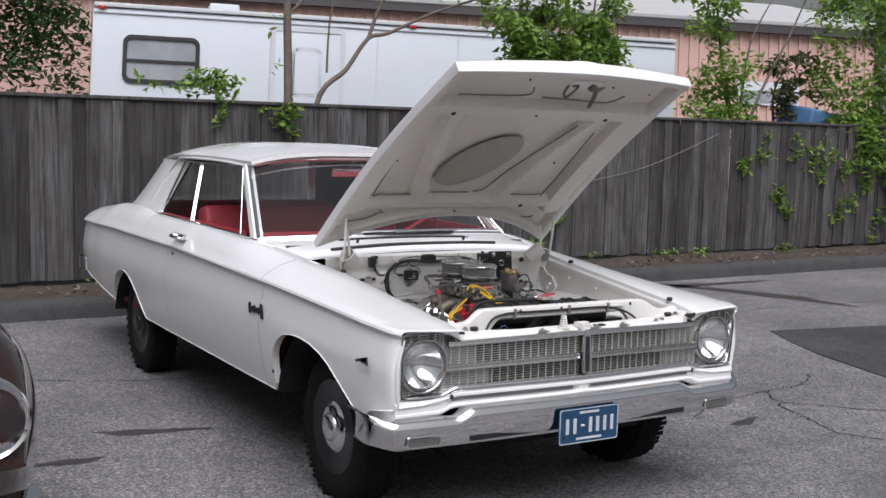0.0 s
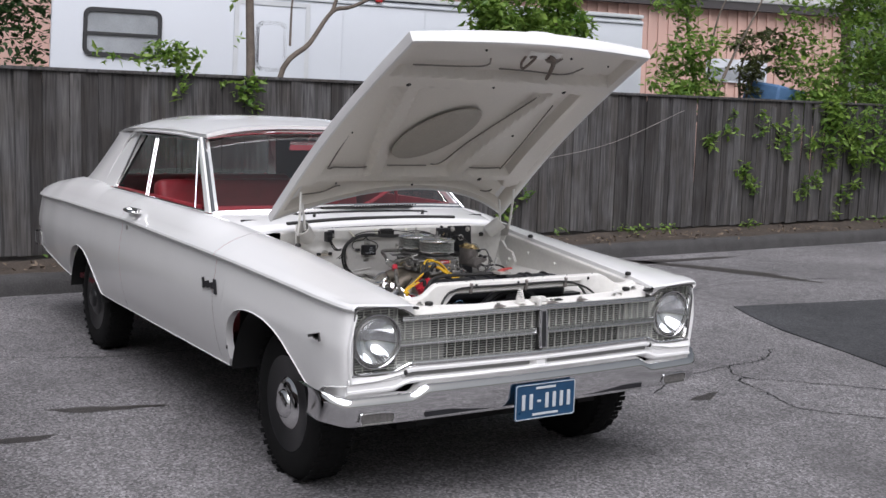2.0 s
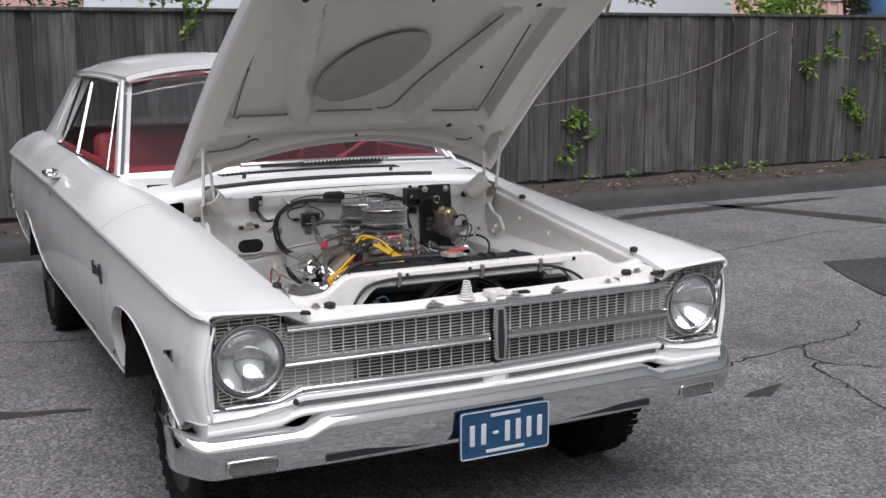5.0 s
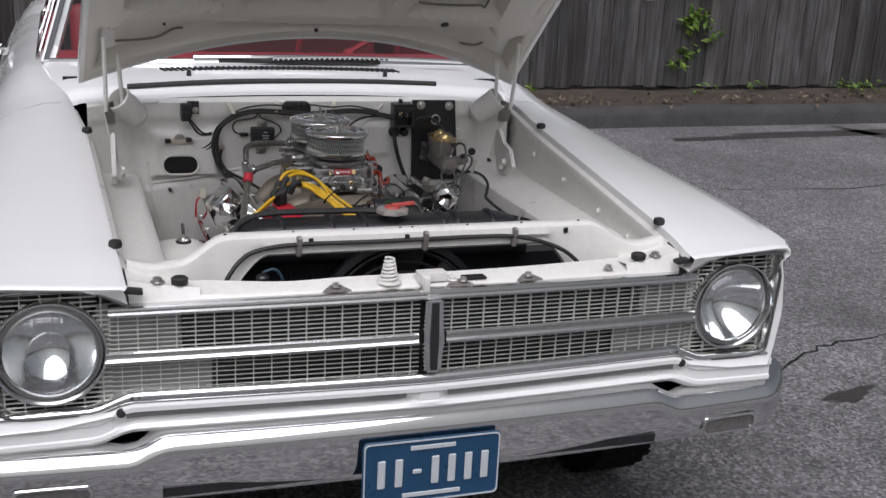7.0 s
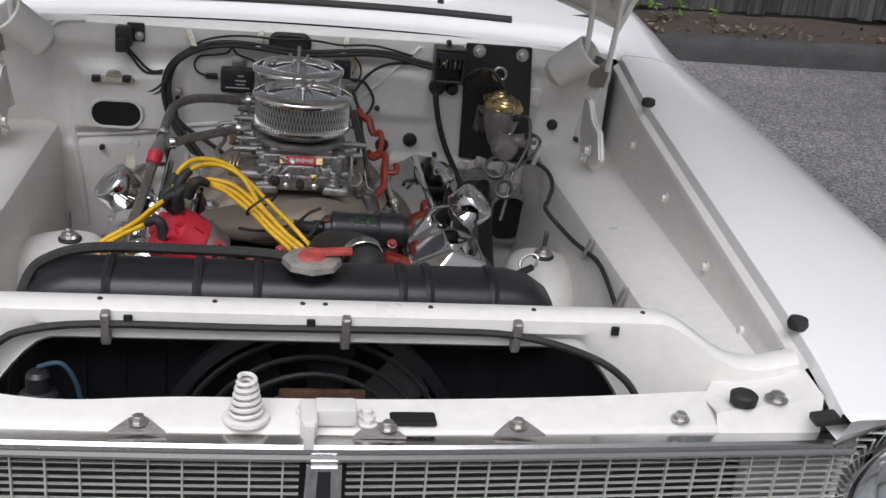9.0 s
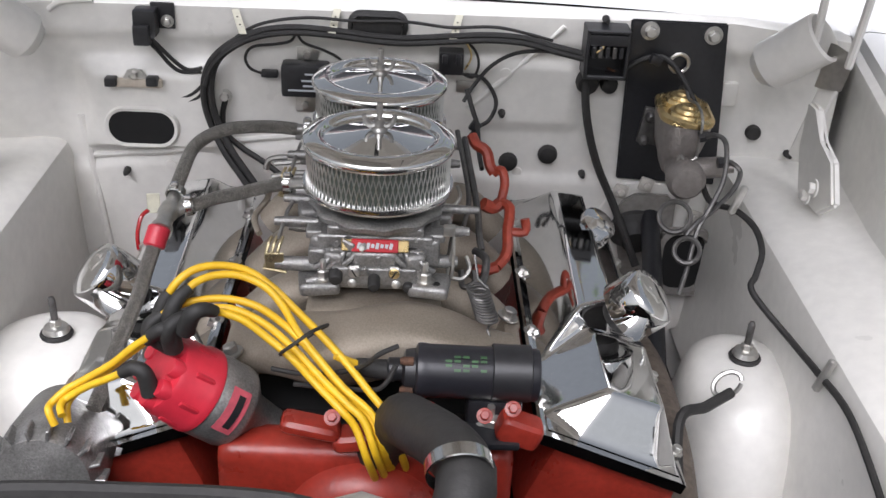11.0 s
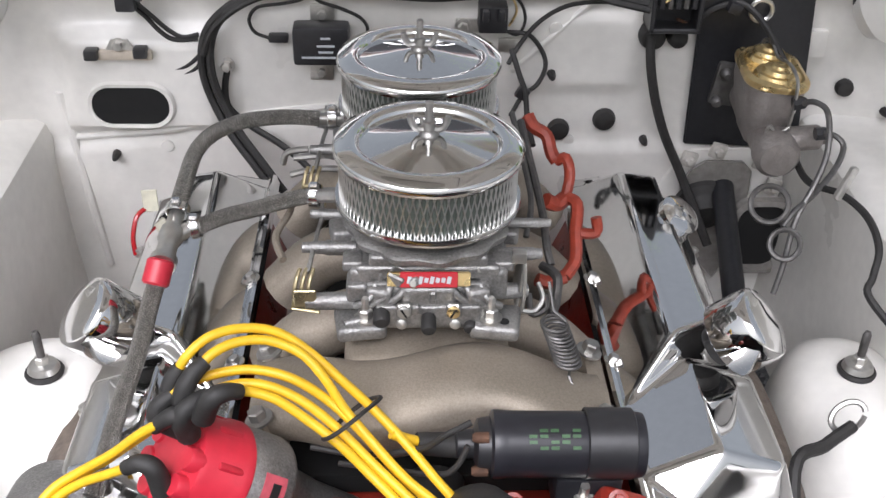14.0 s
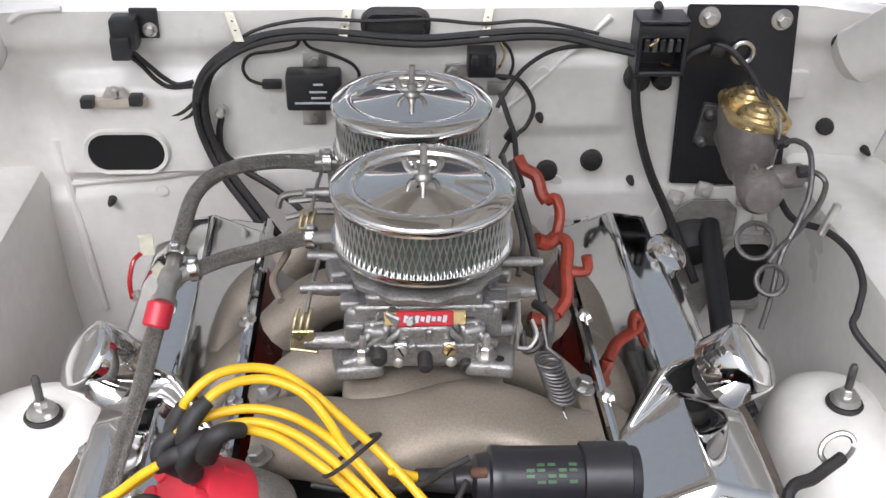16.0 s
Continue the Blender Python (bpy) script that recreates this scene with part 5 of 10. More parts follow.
def build_hood():
    nx, nu = 96, 104
    bm = bmesh.new()
    outer, inner = [], []
    for i in range(nx + 1):
        s = -1 + 2 * i / nx
        ro, ri = [], []
        for k in range(nu + 1):
            w = k / nu
            x = s * 0.6
            u0, u1 = hood_rear(s * 0.65), hood_front(s * 0.6)
            u = u0 + (u1 - u0) * w
            half = hood_half(u)
            x = s * half
            ri.append(hood_point(x, u, hood_relief(x, u, half, u1, u0)))
            if i % 3 == 0 and k % 4 == 0:
                ro.append(hood_point(x, u, hood_crown(x, u)))
        inner.append(ri)
        if ro:
            outer.append(ro)
    grid(bm, inner)
    hood = part("bonnet", bm, "hoodin", car, "open bonnet with cream stamped underside", 40)
    bm = bmesh.new()
    grid(bm, outer)
    rim = []
    ring = [(s, 0.0) for s in np.linspace(-1, 1, 33)] + [(1, w) for w in np.linspace(0, 1, 27)[1:]] + [(s, 1.0) for s in np.linspace(1, -1, 33)[1:]] + [(-1, w) for w in np.linspace(1, 0, 27)[1:-1]]
    for s, w in ring:
        u0, u1 = hood_rear(s * 0.65), hood_front(s * 0.6)
        u = u0 + (u1 - u0) * w
        x = s * hood_half(u)
        fx, fu = (0.006 * s if abs(s) == 1 else 0), (0.006 if w == 1 else (-0.006 if w == 0 else 0))
        c = hood_crown(x, u)
        rim.append([hood_point(x, u, c), hood_point(x + fx, u + fu, c - 0.006), hood_point(x + fx, u + fu, 0.006), hood_point(x + fx * 0.5, u + fu * 0.5, -0.003), hood_point(x - fx * 1.6, u - fu * 1.6, -0.002)])
    grid(bm, rim, close_u=True)
    part("outer_skin", bm, "paint", hood, "white painted outer skin", 40)
    # sealant lines, holes, rubber stops
    for pts in (((-0.47, 1.182), (-0.155, 1.20), (-0.145, 1.26)), ((-0.06, 1.19), (0.10, 1.185), (0.293, 1.175), (0.356, 1.234)),
                ((-0.53, 1.0), (-0.505, 0.41), (-0.47, 0.385), (-0.32, 0.385), (-0.31, 0.42)), ((0.02, 0.41), (0.075, 0.43), (0.137, 0.616), (0.289, 1.011)),
                ((0.235, 0.40), (0.27, 0.382), (0.42, 0.382), (0.446, 0.42), (0.409, 0.917)), ((-0.21, 0.40), (0.0, 0.40)),
                ((-0.56, 0.165), (-0.46, 0.185), (-0.41, 0.23), (-0.385, 0.235)), ((0.245, 0.222), (0.36, 0.20), (0.47, 0.175), (0.50, 0.19))):
        bm = bmesh.new()
        line = smooth_line([hood_point(x, u, 0.030) for x, u in pts], 6) if len(pts) > 2 else [hood_point(x, u, 0.030) for x, u in pts]
        tube(bm, line, 0.0036, 6, smooth=False)
        part("sealant_line", bm, "seal", hood, "dark sealant line")
    for x, u, r in ((-0.446, 1.079, 0.011), (-0.036, 1.088, 0.006), (0.349, 1.076, 0.010), (0.334, 0.327, 0.012), (-0.24, 1.36, 0.005), (-0.53, 0.7, 0.004), (0.2, 1.34, 0.005), (0.31, 0.70, 0.006), (-0.03, 0.285, 0.006), (-0.44, 0.30, 0.004), (0.43, 1.30, 0.004)):
        bm = bmesh.new()
        lathe(bm, hood_point(x, u, 0.002), -HN, [(r, 0), (r, 0.004), (r * 0.7, 0.006)], 12)
        part("rubber_stop", bm, "rubber", hood, "small black rubber stop")
    # oval plate under the scoop
    bm = bmesh.new()
    rows = []
    for k in range(9):
        t = k / 8
        rr, hh = math.cos(t * math.pi / 2), math.sin(t * math.pi / 2)
        rows.append([hood_point(-0.082 + 0.172 * rr * math.cos(a) , 0.665 + (0.185 * math.sin(a) + 0.088 * math.cos(a)) * rr, 0.030 - 0.030 * hh) for a in np.linspace(0, 2 * math.pi, 41)[:-1]])
    grid(bm, rows, close_v=True)
    part("oval_plate", bm, "pad", hood, "grey-tan bulged oval plate, darkened for its shade")
    # latch and its stained plate
    bm = bmesh.new()
    box(bm, hood_point(0.05, 1.352, -0.003), (0.16, 0.045, 0.005), (math.degrees(-HANG), 0, 0), 0.002)
    latch = part("latch_plate", bm, "bay", hood, "cream latch plate")
    bm = bmesh.new()
    tube(bm, [hood_point(-0.04, 1.345, -0.006), hood_point(-0.045, 1.31, -0.02), hood_point(-0.025, 1.285, -0.028), hood_point(-0.005, 1.31, -0.02), hood_point(0.01, 1.345, -0.006), hood_point(-0.02, 1.345, -0.01)], 0.0055, 8)
    part("safety_hook", bm, "latchstain", latch, "bent dark steel hook")
    bm = bmesh.new()
    tube(bm, [hood_point(0.07, 1.35, -0.006), hood_point(0.10, 1.34, -0.014), hood_point(0.125, 1.29, -0.02), hood_point(0.14, 1.22, -0.03)], lambda u: 0.014 - 0.007 * u, 8)
    flat_shape(bm, [hood_point(0.06, 1.335, -0.008), hood_point(0.15, 1.345, -0.008), hood_point(0.14, 1.305, -0.008), hood_point(0.09, 1.31, -0.008)], HN, 0.004)
    part("latch_striker", bm, "latchstain", latch, "stained steel striker")
    # hinges
    for s in (-1, 1):
        bm = bmesh.new()
        flat_shape(bm, [(s * 0.574, 0.985, 0.835), (s * 0.572, 1.03, 0.800), (s * 0.568, 1.10, 0.802), (s * 0.568, 1.13, 0.86), (s * 0.568, 1.13, 0.93), (s * 0.570, 1.10, 0.93), (s * 0.572, 1.07, 0.89), (s * 0.574, 1.02, 0.885)], (s, 0, 0), 0.012)
        bmesh.ops.bevel(bm, geom=list(bm.edges), offset=0.004, segments=2, affect="EDGES")
        hinge = part("hinge", bm, "bay", car, "cream painted bonnet hinge")
        for y, z in ((1.02, 0.845), (1.04, 0.825)):
            bm = bmesh.new()
            bolt(bm, (s * 0.560, y, z), (-s, 0, 0.1), 0.008, 0.007)
            part("bolt", bm, "bay", hinge)
        for p, q, w in (((s * 0.566, 1.13, 0.84), (s * 0.588, 1.10, 1.0), 0.026),):
            bm = bmesh.new()
            p, q = Vector(p), Vector(q)
            side_v = (q - p).cross(Vector((s * 0.8, 0.6, 0))).normalized() * w / 2
            flat_shape(bm, [p - side_v, p + side_v, q + side_v, q - side_v], (s * 0.8, 0.6, 0), 0.006)
            bmesh.ops.bevel(bm, geom=list(bm.edges), offset=0.002, segments=1, affect="EDGES")
            part("hinge_strap", bm, "bay", hinge)
        for p, q, w in (((s * 0.548, 1.10, 1.015), hood_point(s * 0.556, 0.15, -0.004), 0.012), ((s * 0.592, 1.08, 0.995), hood_point(s * 0.594, 0.24, -0.004), 0.012)):
            bm = bmesh.new()
            p, q = Vector(p), Vector(q)
            tube(bm, [p, (p + q) / 2 + Vector((0, -0.006, 0.0)), q], w / 2, 8, 4)
            part("hinge_arm", bm, "bay", hinge)
        bm = bmesh.new()
        ax_ = Vector((s * 0.62, -0.45, 0.64))
        lathe(bm, (s * 0.532, 1.125, 0.998), ax_, [(0.022, -0.055), (0.034, -0.04), (0.036, 0.045), (0.032, 0.048), (0.030, 0.044), (0.029, -0.02)], 24, cap=False)
        lathe(bm, (s * 0.532, 1.125, 0.998), ax_, [(0.023, -0.055), (0.001, -0.056)], 20, cap=False)
        part("hinge_spring_cover", bm, "bay", hinge, "cream tubular spring cover")
        bm = bmesh.new()
        lathe(bm, (s * 0.532, 1.125, 0.998), ax_, [(0.0285, -0.012), (0.0285, -0.01), (0.001, -0.01)], 20, cap=False)
        part("cover_inside", bm, "hole", hinge)
        bm = bmesh.new()
        flat_shape(bm, [(s * 0.566, 1.115, 0.955), (s * 0.585, 1.09, 0.96), (s * 0.594, 1.085, 1.01), (s * 0.572, 1.105, 1.02)], (s * 0.5, -0.8, 0), 0.01)
        part("pivot_lug", bm, "zinc", hinge)
    return hood


M["seal"] = material("dark_sealant_and_crease_shade", (0.20, 0.185, 0.165), 0.7, vary=0.2)
M["latchstain"] = material("oil_stained_metal", (0.16, 0.13, 0.11), 0.5, 0.3, vary=0.4, scale=25)
build_hood()

# ---- cowl, screen, roof, glass ----
def cowl_z(x, y):
    a = abs(x) / 0.72
    return lerp(y, [(1.30, 1.006), (1.345, 1.014), (1.37, 1.032), (1.45, 1.045), (1.55, 1.057), (1.62, 1.062), (1.80, 1.072)]) - 0.028 * a ** 2.2


def screen_y(x):
    return 1.60 + 0.155 * (abs(x) / 0.75) ** 2.3


bm = bmesh.new()
rows = []
for k in range(31):
    s = -1 + 2 * k / 30
    x = s * 0.735
    ys = [1.30, 1.325, 1.345, 1.36, 1.37, 1.40, 1.45, 1.52] + [screen_y(x) - 0.01, screen_y(x) + 0.03]
    rows.append([(s * lerp(y, [(1.30, 0.70), (1.42, 0.72), (1.60, 0.762), (1.80, 0.785)]), y, cowl_z(x, y) - (0.012 if abs(s) > 0.98 else 0)) for y in ys])
grid(bm, rows)
cowl = part("cowl", bm, "paint", car, "white cowl panel")
bm = bmesh.new()
tube(bm, [(-0.52, 1.365, cowl_z(0.52, 1.365) + 0.006), (-0.2, 1.37, cowl_z(0.2, 1.37) + 0.006), (0.2, 1.375, cowl_z(0.2, 1.375) + 0.006), (0.45, 1.38, cowl_z(0.45, 1.38) + 0.006)], 0.008, 8)
part("weather_seal", bm, "rubber", cowl, "black rubber seal strip")
bm = bmesh.new()
for i in range(44):
    x = -0.40 + 0.0176 * i
    y = 1.535
    box(bm, (x, y, cowl_z(x, y) + 0.001), (0.010, 0.040, 0.005), (7, 0, 20))
tagged(part("vent_slot", bm, "hole", cowl, "row of air intake slots, near black for their shade"), kind="stuff")
for x in (-0.33, 0.30):
    bm = bmesh.new()
    lathe(bm, (x, 1.46, cowl_z(x, 1.46)), (0, -0.3, 1), [(0.008, 0), (0.007, 0.014), (0.004, 0.02)], 10)
    part("washer_nozzle", bm, "rubber", cowl, "small black washer nozzle")
bm = bmesh.new()
tube(bm, [(0.62, 1.60, 1.075), (0.40, 1.585, 1.083), (0.15, 1.575, 1.086), (-0.05, 1.57, 1.082)], 0.007, 8)
tube(bm, [(0.1, 1.60, 1.086), (-0.12, 1.585, 1.086), (-0.30, 1.60, 1.082)], 0.006, 8)
part("wiper", bm, "chrome", cowl, "bright wiper arms parked low")
bm = bmesh.new()
tube(bm, [(0.32, 1.60, 1.072), (0.05, 1.58, 1.074), (-0.22, 1.60, 1.072)], 0.009, 6)
part("wiper_blade", bm, "rubber", cowl, "black wiper blade")

A_B, A_T = Vector((0.752, 1.765, 1.043)), Vector((0.625, 2.25, 1.412))


def roof_edge(y):
    """Half width and height of the drip rail."""
    return lerp(y, [(2.22, 0.628), (2.6, 0.655), (3.2, 0.655), (3.7, 0.625), (3.96, 0.58)]), lerp(y, [(2.22, 1.408), (2.6, 1.424), (3.2, 1.424), (3.6, 1.41), (3.96, 1.375)])


def roof_z(x, y):
    w, ze = roof_edge(y)
    crown = lerp(y, [(2.16, 0.055), (2.4, 0.084), (3.2, 0.092), (3.7, 0.078), (3.98, 0.04)])
    return ze + crown * (1 - min(1, (abs(x) / w)) ** 3.2)


bm = bmesh.new()
rows = []
for k in range(33):
    s = -1 + 2 * k / 32
    row = []
    for y in (2.17, 2.2, 2.26, 2.4, 2.7, 3.0, 3.3, 3.5, 3.7, 3.85, 3.93, 3.985):
        yy = y - 0.045 * (1 - s * s) * (1 if y < 2.3 else 0)
        w, ze = roof_edge(y)
        row.append((s * w, yy, roof_z(s * w, y)))
    rows.append(row)
grid(bm, rows)
roof = part("roof", shell(bm, -0.02), "paint", car, "", 50)
for s in (-1, 1):
    bm = bmesh.new()
    tube(bm, [(s * 0.626, 2.23, 1.40), (s * 0.66, 2.6, 1.418), (s * 0.66, 3.2, 1.418), (s * 0.642, 3.5, 1.385), (s * 0.70, 3.66, 1.2), (s * 0.75, 3.70, 1.07)], 0.008, 6)
    part("drip_rail", bm, "paint", roof)
    # pillars
    bm = bmesh.new()
    a, t = Vector((s * A_B.x, A_B.y, A_B.z)), Vector((s * A_T.x, A_T.y, A_T.z))
    for off, w in ((Vector((0, 0, 0)), 0.024),):
        p = [a + Vector((s * 0.012, 0.0, 0)), a + Vector((s * 0.012, 0.06, 0)), a + Vector((-s * 0.04, 0.03, 0)), a + Vector((-s * 0.03, -0.02, 0))]
        q = [t + Vector((s * 0.012, 0.0, 0)), t + Vector((s * 0.012, 0.05, 0)), t + Vector((-s * 0.04, 0.03, 0)), t + Vector((-s * 0.03, -0.015, 0))]
        grid(bm, [p, q], close_v=True)
    part("windscreen_pillar", bm, "paint", roof)
    bm = bmesh.new()
    tube(bm, [a + Vector((-s * 0.005, -0.018, 0.0)), t + Vector((-s * 0.005, -0.014, 0.0))], 0.010, 8, smooth=False)
    part("screen_trim", bm, "chrome", roof, "bright windscreen trim")
    # rear roof pillar with its sloping rear edge
    bm = bmesh.new()
    rows = []
    for k in range(9):
        w = k / 8
        z = 1.06 + (1.40 - 1.06) * w
        x = 0.765 + (0.622 - 0.765) * w ** 0.9
        y0 = 3.46 + (3.30 - 3.46) * w + 0.02 * math.sin(math.pi * w)
        y1 = 4.30 + (3.95 - 4.30) * w ** 0.85
        rows.append([(s * (x - 0.02), y0, z), (s * x, y0 + 0.015, z), (s * (x + 0.003), (y0 + y1) / 2, z), (s * (x - 0.012), y1 - 0.1, z), (s * (x - 0.05), y1, z), (s * (x - 0.12), y1 + 0.03, z)])
    grid(bm, rows)
    part("rear_pillar", bm, "paint", roof, "", 45)
    # side glass and its bright frames
    yb, yt = [1.86, 1.965, 2.74, 2.80, 3.40], [2.29, 2.24, 2.90, 2.96, 3.26]
    def sill(y):
        return (s * 0.768, y, 1.05)
    def head(y):
        return (s * 0.652, y, 1.398)
    for name, i0, i1 in (("vent_window", None, None), ("door_glass", 1, 2), ("rear_side_glass", 3, 4)):
        bm = bmesh.new()
        pts = [sill(1.83), sill(1.955), (s * 0.662, 2.225, 1.37), (s * 0.655, 2.20, 1.385)] if i0 is None else [sill(yb[i0]), sill(yb[i1]), head(yt[i1]), head(yt[i0])]
        bm.faces.new([bm.verts.new(p) for p in pts])
        glass = part(name, bm, "glass", roof, "clear window glass")
        glass.visible_shadow = False
    for p, q, r_ in ((sill(1.96), (s * 0.655, 2.23, 1.385), 0.0045), (sill(2.75), head(2.91), 0.004), (sill(2.795), head(2.95), 0.004), (sill(3.41), head(3.265), 0.007), (head(2.23), head(3.27), 0.006), ((s * 0.775, 1.80, 1.048), (s * 0.775, 3.42, 1.058), 0.006)):
        bm = bmesh.new()
        tube(bm, [p, q], r_, 8, smooth=False)
        part("window_trim", bm, "chrome", roof, "bright window trim")

def screen_rows(bottom, top, zb, zt, wb, wt):
    rows = []
    for k in range(25):
        s = -1 + 2 * k / 24
        rows.append([Vector((s * (wb + (wt - wb) * v), bottom(s) + (top(s) - bottom(s)) * v, zb(s) + (zt(s) - zb(s)) * v + 0.012 * math.sin(math.pi * v))) for v in np.linspace(0, 1, 9)])
    return rows


bm = bmesh.new()
grid(bm, screen_rows(lambda s: 1.605 + 0.155 * abs(s) ** 2.3, lambda s: 2.15 + 0.075 * abs(s) ** 2, lambda s: 1.066 - 0.025 * abs(s) ** 2, lambda s: 1.448 - 0.042 * abs(s) ** 2.5, 0.742, 0.612))
screen = part("windscreen", bm, "screenglass", car, "clear curved windscreen", 80)
screen.visible_shadow = False
for v, nm in ((0.0, "lower"), (1.0, "upper")):
    bm = bmesh.new()
    pts = [(s * (0.745 if v == 0 else 0.615), (1.60 + 0.155 * abs(s) ** 2.3) if v == 0 else (2.145 + 0.075 * s * s), (1.068 - 0.025 * s * s) if v == 0 else (1.45 - 0.042 * abs(s) ** 2.5)) for s in np.linspace(-1, 1, 17)]
    tube(bm, pts, 0.011, 8, 2)
    part("screen_trim", bm, "chrome", screen, "bright windscreen trim")
bm = bmesh.new()
grid(bm, screen_rows(lambda s: 4.26 - 0.02 * s * s, lambda s: 3.97, lambda s: 1.075, lambda s: 1.40, 0.66, 0.54))
rear_screen = part("rear_window", bm, "glass", car, "clear rear window", 80)
rear_screen.visible_shadow = False

# boot lid and tail
bm = bmesh.new()
rows = []
for k in range(25):
    s = -1 + 2 * k / 24
    row = []
    for y in (4.2, 4.28, 4.4, 4.6, 4.8, 4.98, 5.08, 5.11):
        w = lerp(y, TOP_X) + 0.012
        row.append((s * w, y, lerp(y, TOP_Z) + 0.018 * (1 - s * s) - 0.004))
    rows.append(row + [(s * 0.76, 5.13, 0.93), (s * 0.84, 5.125, 0.87), (s * 0.86, 5.12, 0.75), (s * 0.84, 5.09, 0.54)])
grid(bm, rows)
part("boot_lid", bm, "paint", car, "", 40)
for s in (-1, 1):
    bm = bmesh.new()
    box(bm, (s * 0.76, 5.125, 0.78), (0.15, 0.04, 0.14), bevel=0.02, seg=3)
    part("tail_lamp", bm, "redtail", car, "red tail lamp")
bm = bmesh.new()
rows = []
for k in range(31):
    x = -0.9 + 1.8 * k / 30
    y = 5.20 - 0.09 * (abs(x) / 0.9) ** 4
    rows.append([(x, y - 0.05, 0.63), (x, y, 0.625), (x, y + 0.02, 0.59), (x, y + 0.005, 0.53), (x, y - 0.05, 0.52)])
grid(bm, rows)
for s in (-1, 1):
    box(bm, (s * 0.890, 5.03, 0.575), (0.02, 0.20, 0.10), bevel=0.008)
part("rear_bumper", bm, "chrome", car, "chrome rear bumper")

# trim, handles, badges
for s in (-1, 1):
    bm = bmesh.new()
    tube(bm, [(s * 0.915, 2.47, 0.985), (s * 0.945, 2.475, 0.988), (s * 0.95, 2.53, 0.99), (s * 0.945, 2.61, 0.992), (s * 0.905, 2.615, 0.994)], 0.009, 8)
    box(bm, (s * 0.905, 2.55, 0.99), (0.03, 0.17, 0.03), bevel=0.008)
    part("door_handle", bm, "chrome", car, "chrome door handle")
    bm = bmesh.new()
    lathe(bm, (s * 0.915, 2.66, 0.885), (s, 0, 0), [(0.012, 0), (0.012, 0.006), (0.006, 0.008)], 12)
    part("door_lock", bm, "steel", car, "small round door lock")
    bm = bmesh.new()
    for k, (dy, h) in enumerate(((0.0, 0.05), (0.034, 0.024), (0.060, 0.034), (0.088, 0.022), (0.112, 0.030), (0.142, 0.070), (0.160, 0.070))):
        box(bm, (s * 0.937, 1.37 - dy, 0.757), (0.006, 0.026 if k < 5 else 0.012, h), (-12, 0, 0), 0.002, 1)
    box(bm, (s * 0.937, 1.31, 0.748), (0.005, 0.10, 0.007), (-4, 0, 0))
    part("side_badge", bm, "blackpl", car, "small dark script badge")
    bm = bmesh.new()
    for dy, h, w in ((0.0, 0.012, 0.10), (0.03, 0.024, 0.034), (0.045, 0.034, 0.016), (0.02, 0.018, 0.05)):
        box(bm, (s * 0.928, 0.20 - dy, 0.722), (0.006, w, h), (-14, 0, 0), 0.002, 1)
    part("fender_badge", bm, "darksteel", car, "small dark metal fender badge")
    bm = bmesh.new()
    lathe(bm, (s * 0.922, 1.10, 0.50), (s, 0, 0), [(0.009, 0), (0.008, 0.004)], 10)
    part("body_plug", bm, "rubber", car)

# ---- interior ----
# cloth colour darkened against red light bounced off the seats
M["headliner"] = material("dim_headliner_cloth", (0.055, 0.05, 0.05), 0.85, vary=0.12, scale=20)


def cushion(name, centre, size, rot, label, bev=0.05):
    bm = bmesh.new()
    box(bm, centre, size, rot, bev, 4)
    n = 7
    ob = part(name, bm, "seat", car, label, 60)
    for i in range(1, n):
        bm = bmesh.new()
        x = centre[0] - size[0] / 2 + size[0] * i / n
        m = Matrix.LocRotScale(centre, Euler([radians(a) for a in rot]), None)
        tube(bm, [m @ Vector((x - centre[0], -size[1] / 2 + 0.03, size[2] / 2)), m @ Vector((x - centre[0], size[1] / 2 - 0.03, size[2] / 2))], 0.008, 6, smooth=False)
        part("seat_piping", bm, "seat", ob)
    return ob


cushion("front_seat_base", (0, 2.62, 0.62), (1.32, 0.5, 0.16), (4, 0, 0), "red vinyl front bench")
cushion("front_seat_back", (0, 2.90, 0.88), (1.32, 0.14, 0.52), (-14, 0, 0), "red vinyl front backrest")
cushion("rear_seat_base", (0, 3.62, 0.62), (1.3, 0.5, 0.18), (4, 0, 0), "red vinyl rear bench")
cushion("rear_seat_back", (0, 3.92, 0.86), (1.3, 0.16, 0.5), (-16, 0, 0), "red vinyl rear backrest")
bm = bmesh.new()
rows = []
for k in range(13):
    x = -0.72 + 1.44 * k / 12
    yb = screen_y(x)
    rows.append([(x, yb + 0.0, 1.05), (x, yb + 0.12, 1.068), (x, 1.98, 1.055), (x, 2.0, 1.03), (x, 1.97, 0.94), (x, 1.94, 0.82), (x, 1.8, 0.7)])
grid(bm, rows)
part("dashboard", bm, "seat", car, "red padded dashboard", 45)
bm = bmesh.new()
box(bm, (0, 2.9, 0.42), (1.66, 2.4, 0.03))
part("cabin_floor", bm, "carpet", car, "dark red carpet")
bm = bmesh.new()
box(bm, (0, 1.50, 0.72), (1.4, 0.02, 0.62))
part("bulkhead", bm, "hole", car)
bm = bmesh.new()
box(bm, (0, 4.12, 1.045), (1.36, 0.4, 0.02), bevel=0.006)
part("parcel_shelf", bm, "seat", car, "red parcel shelf")
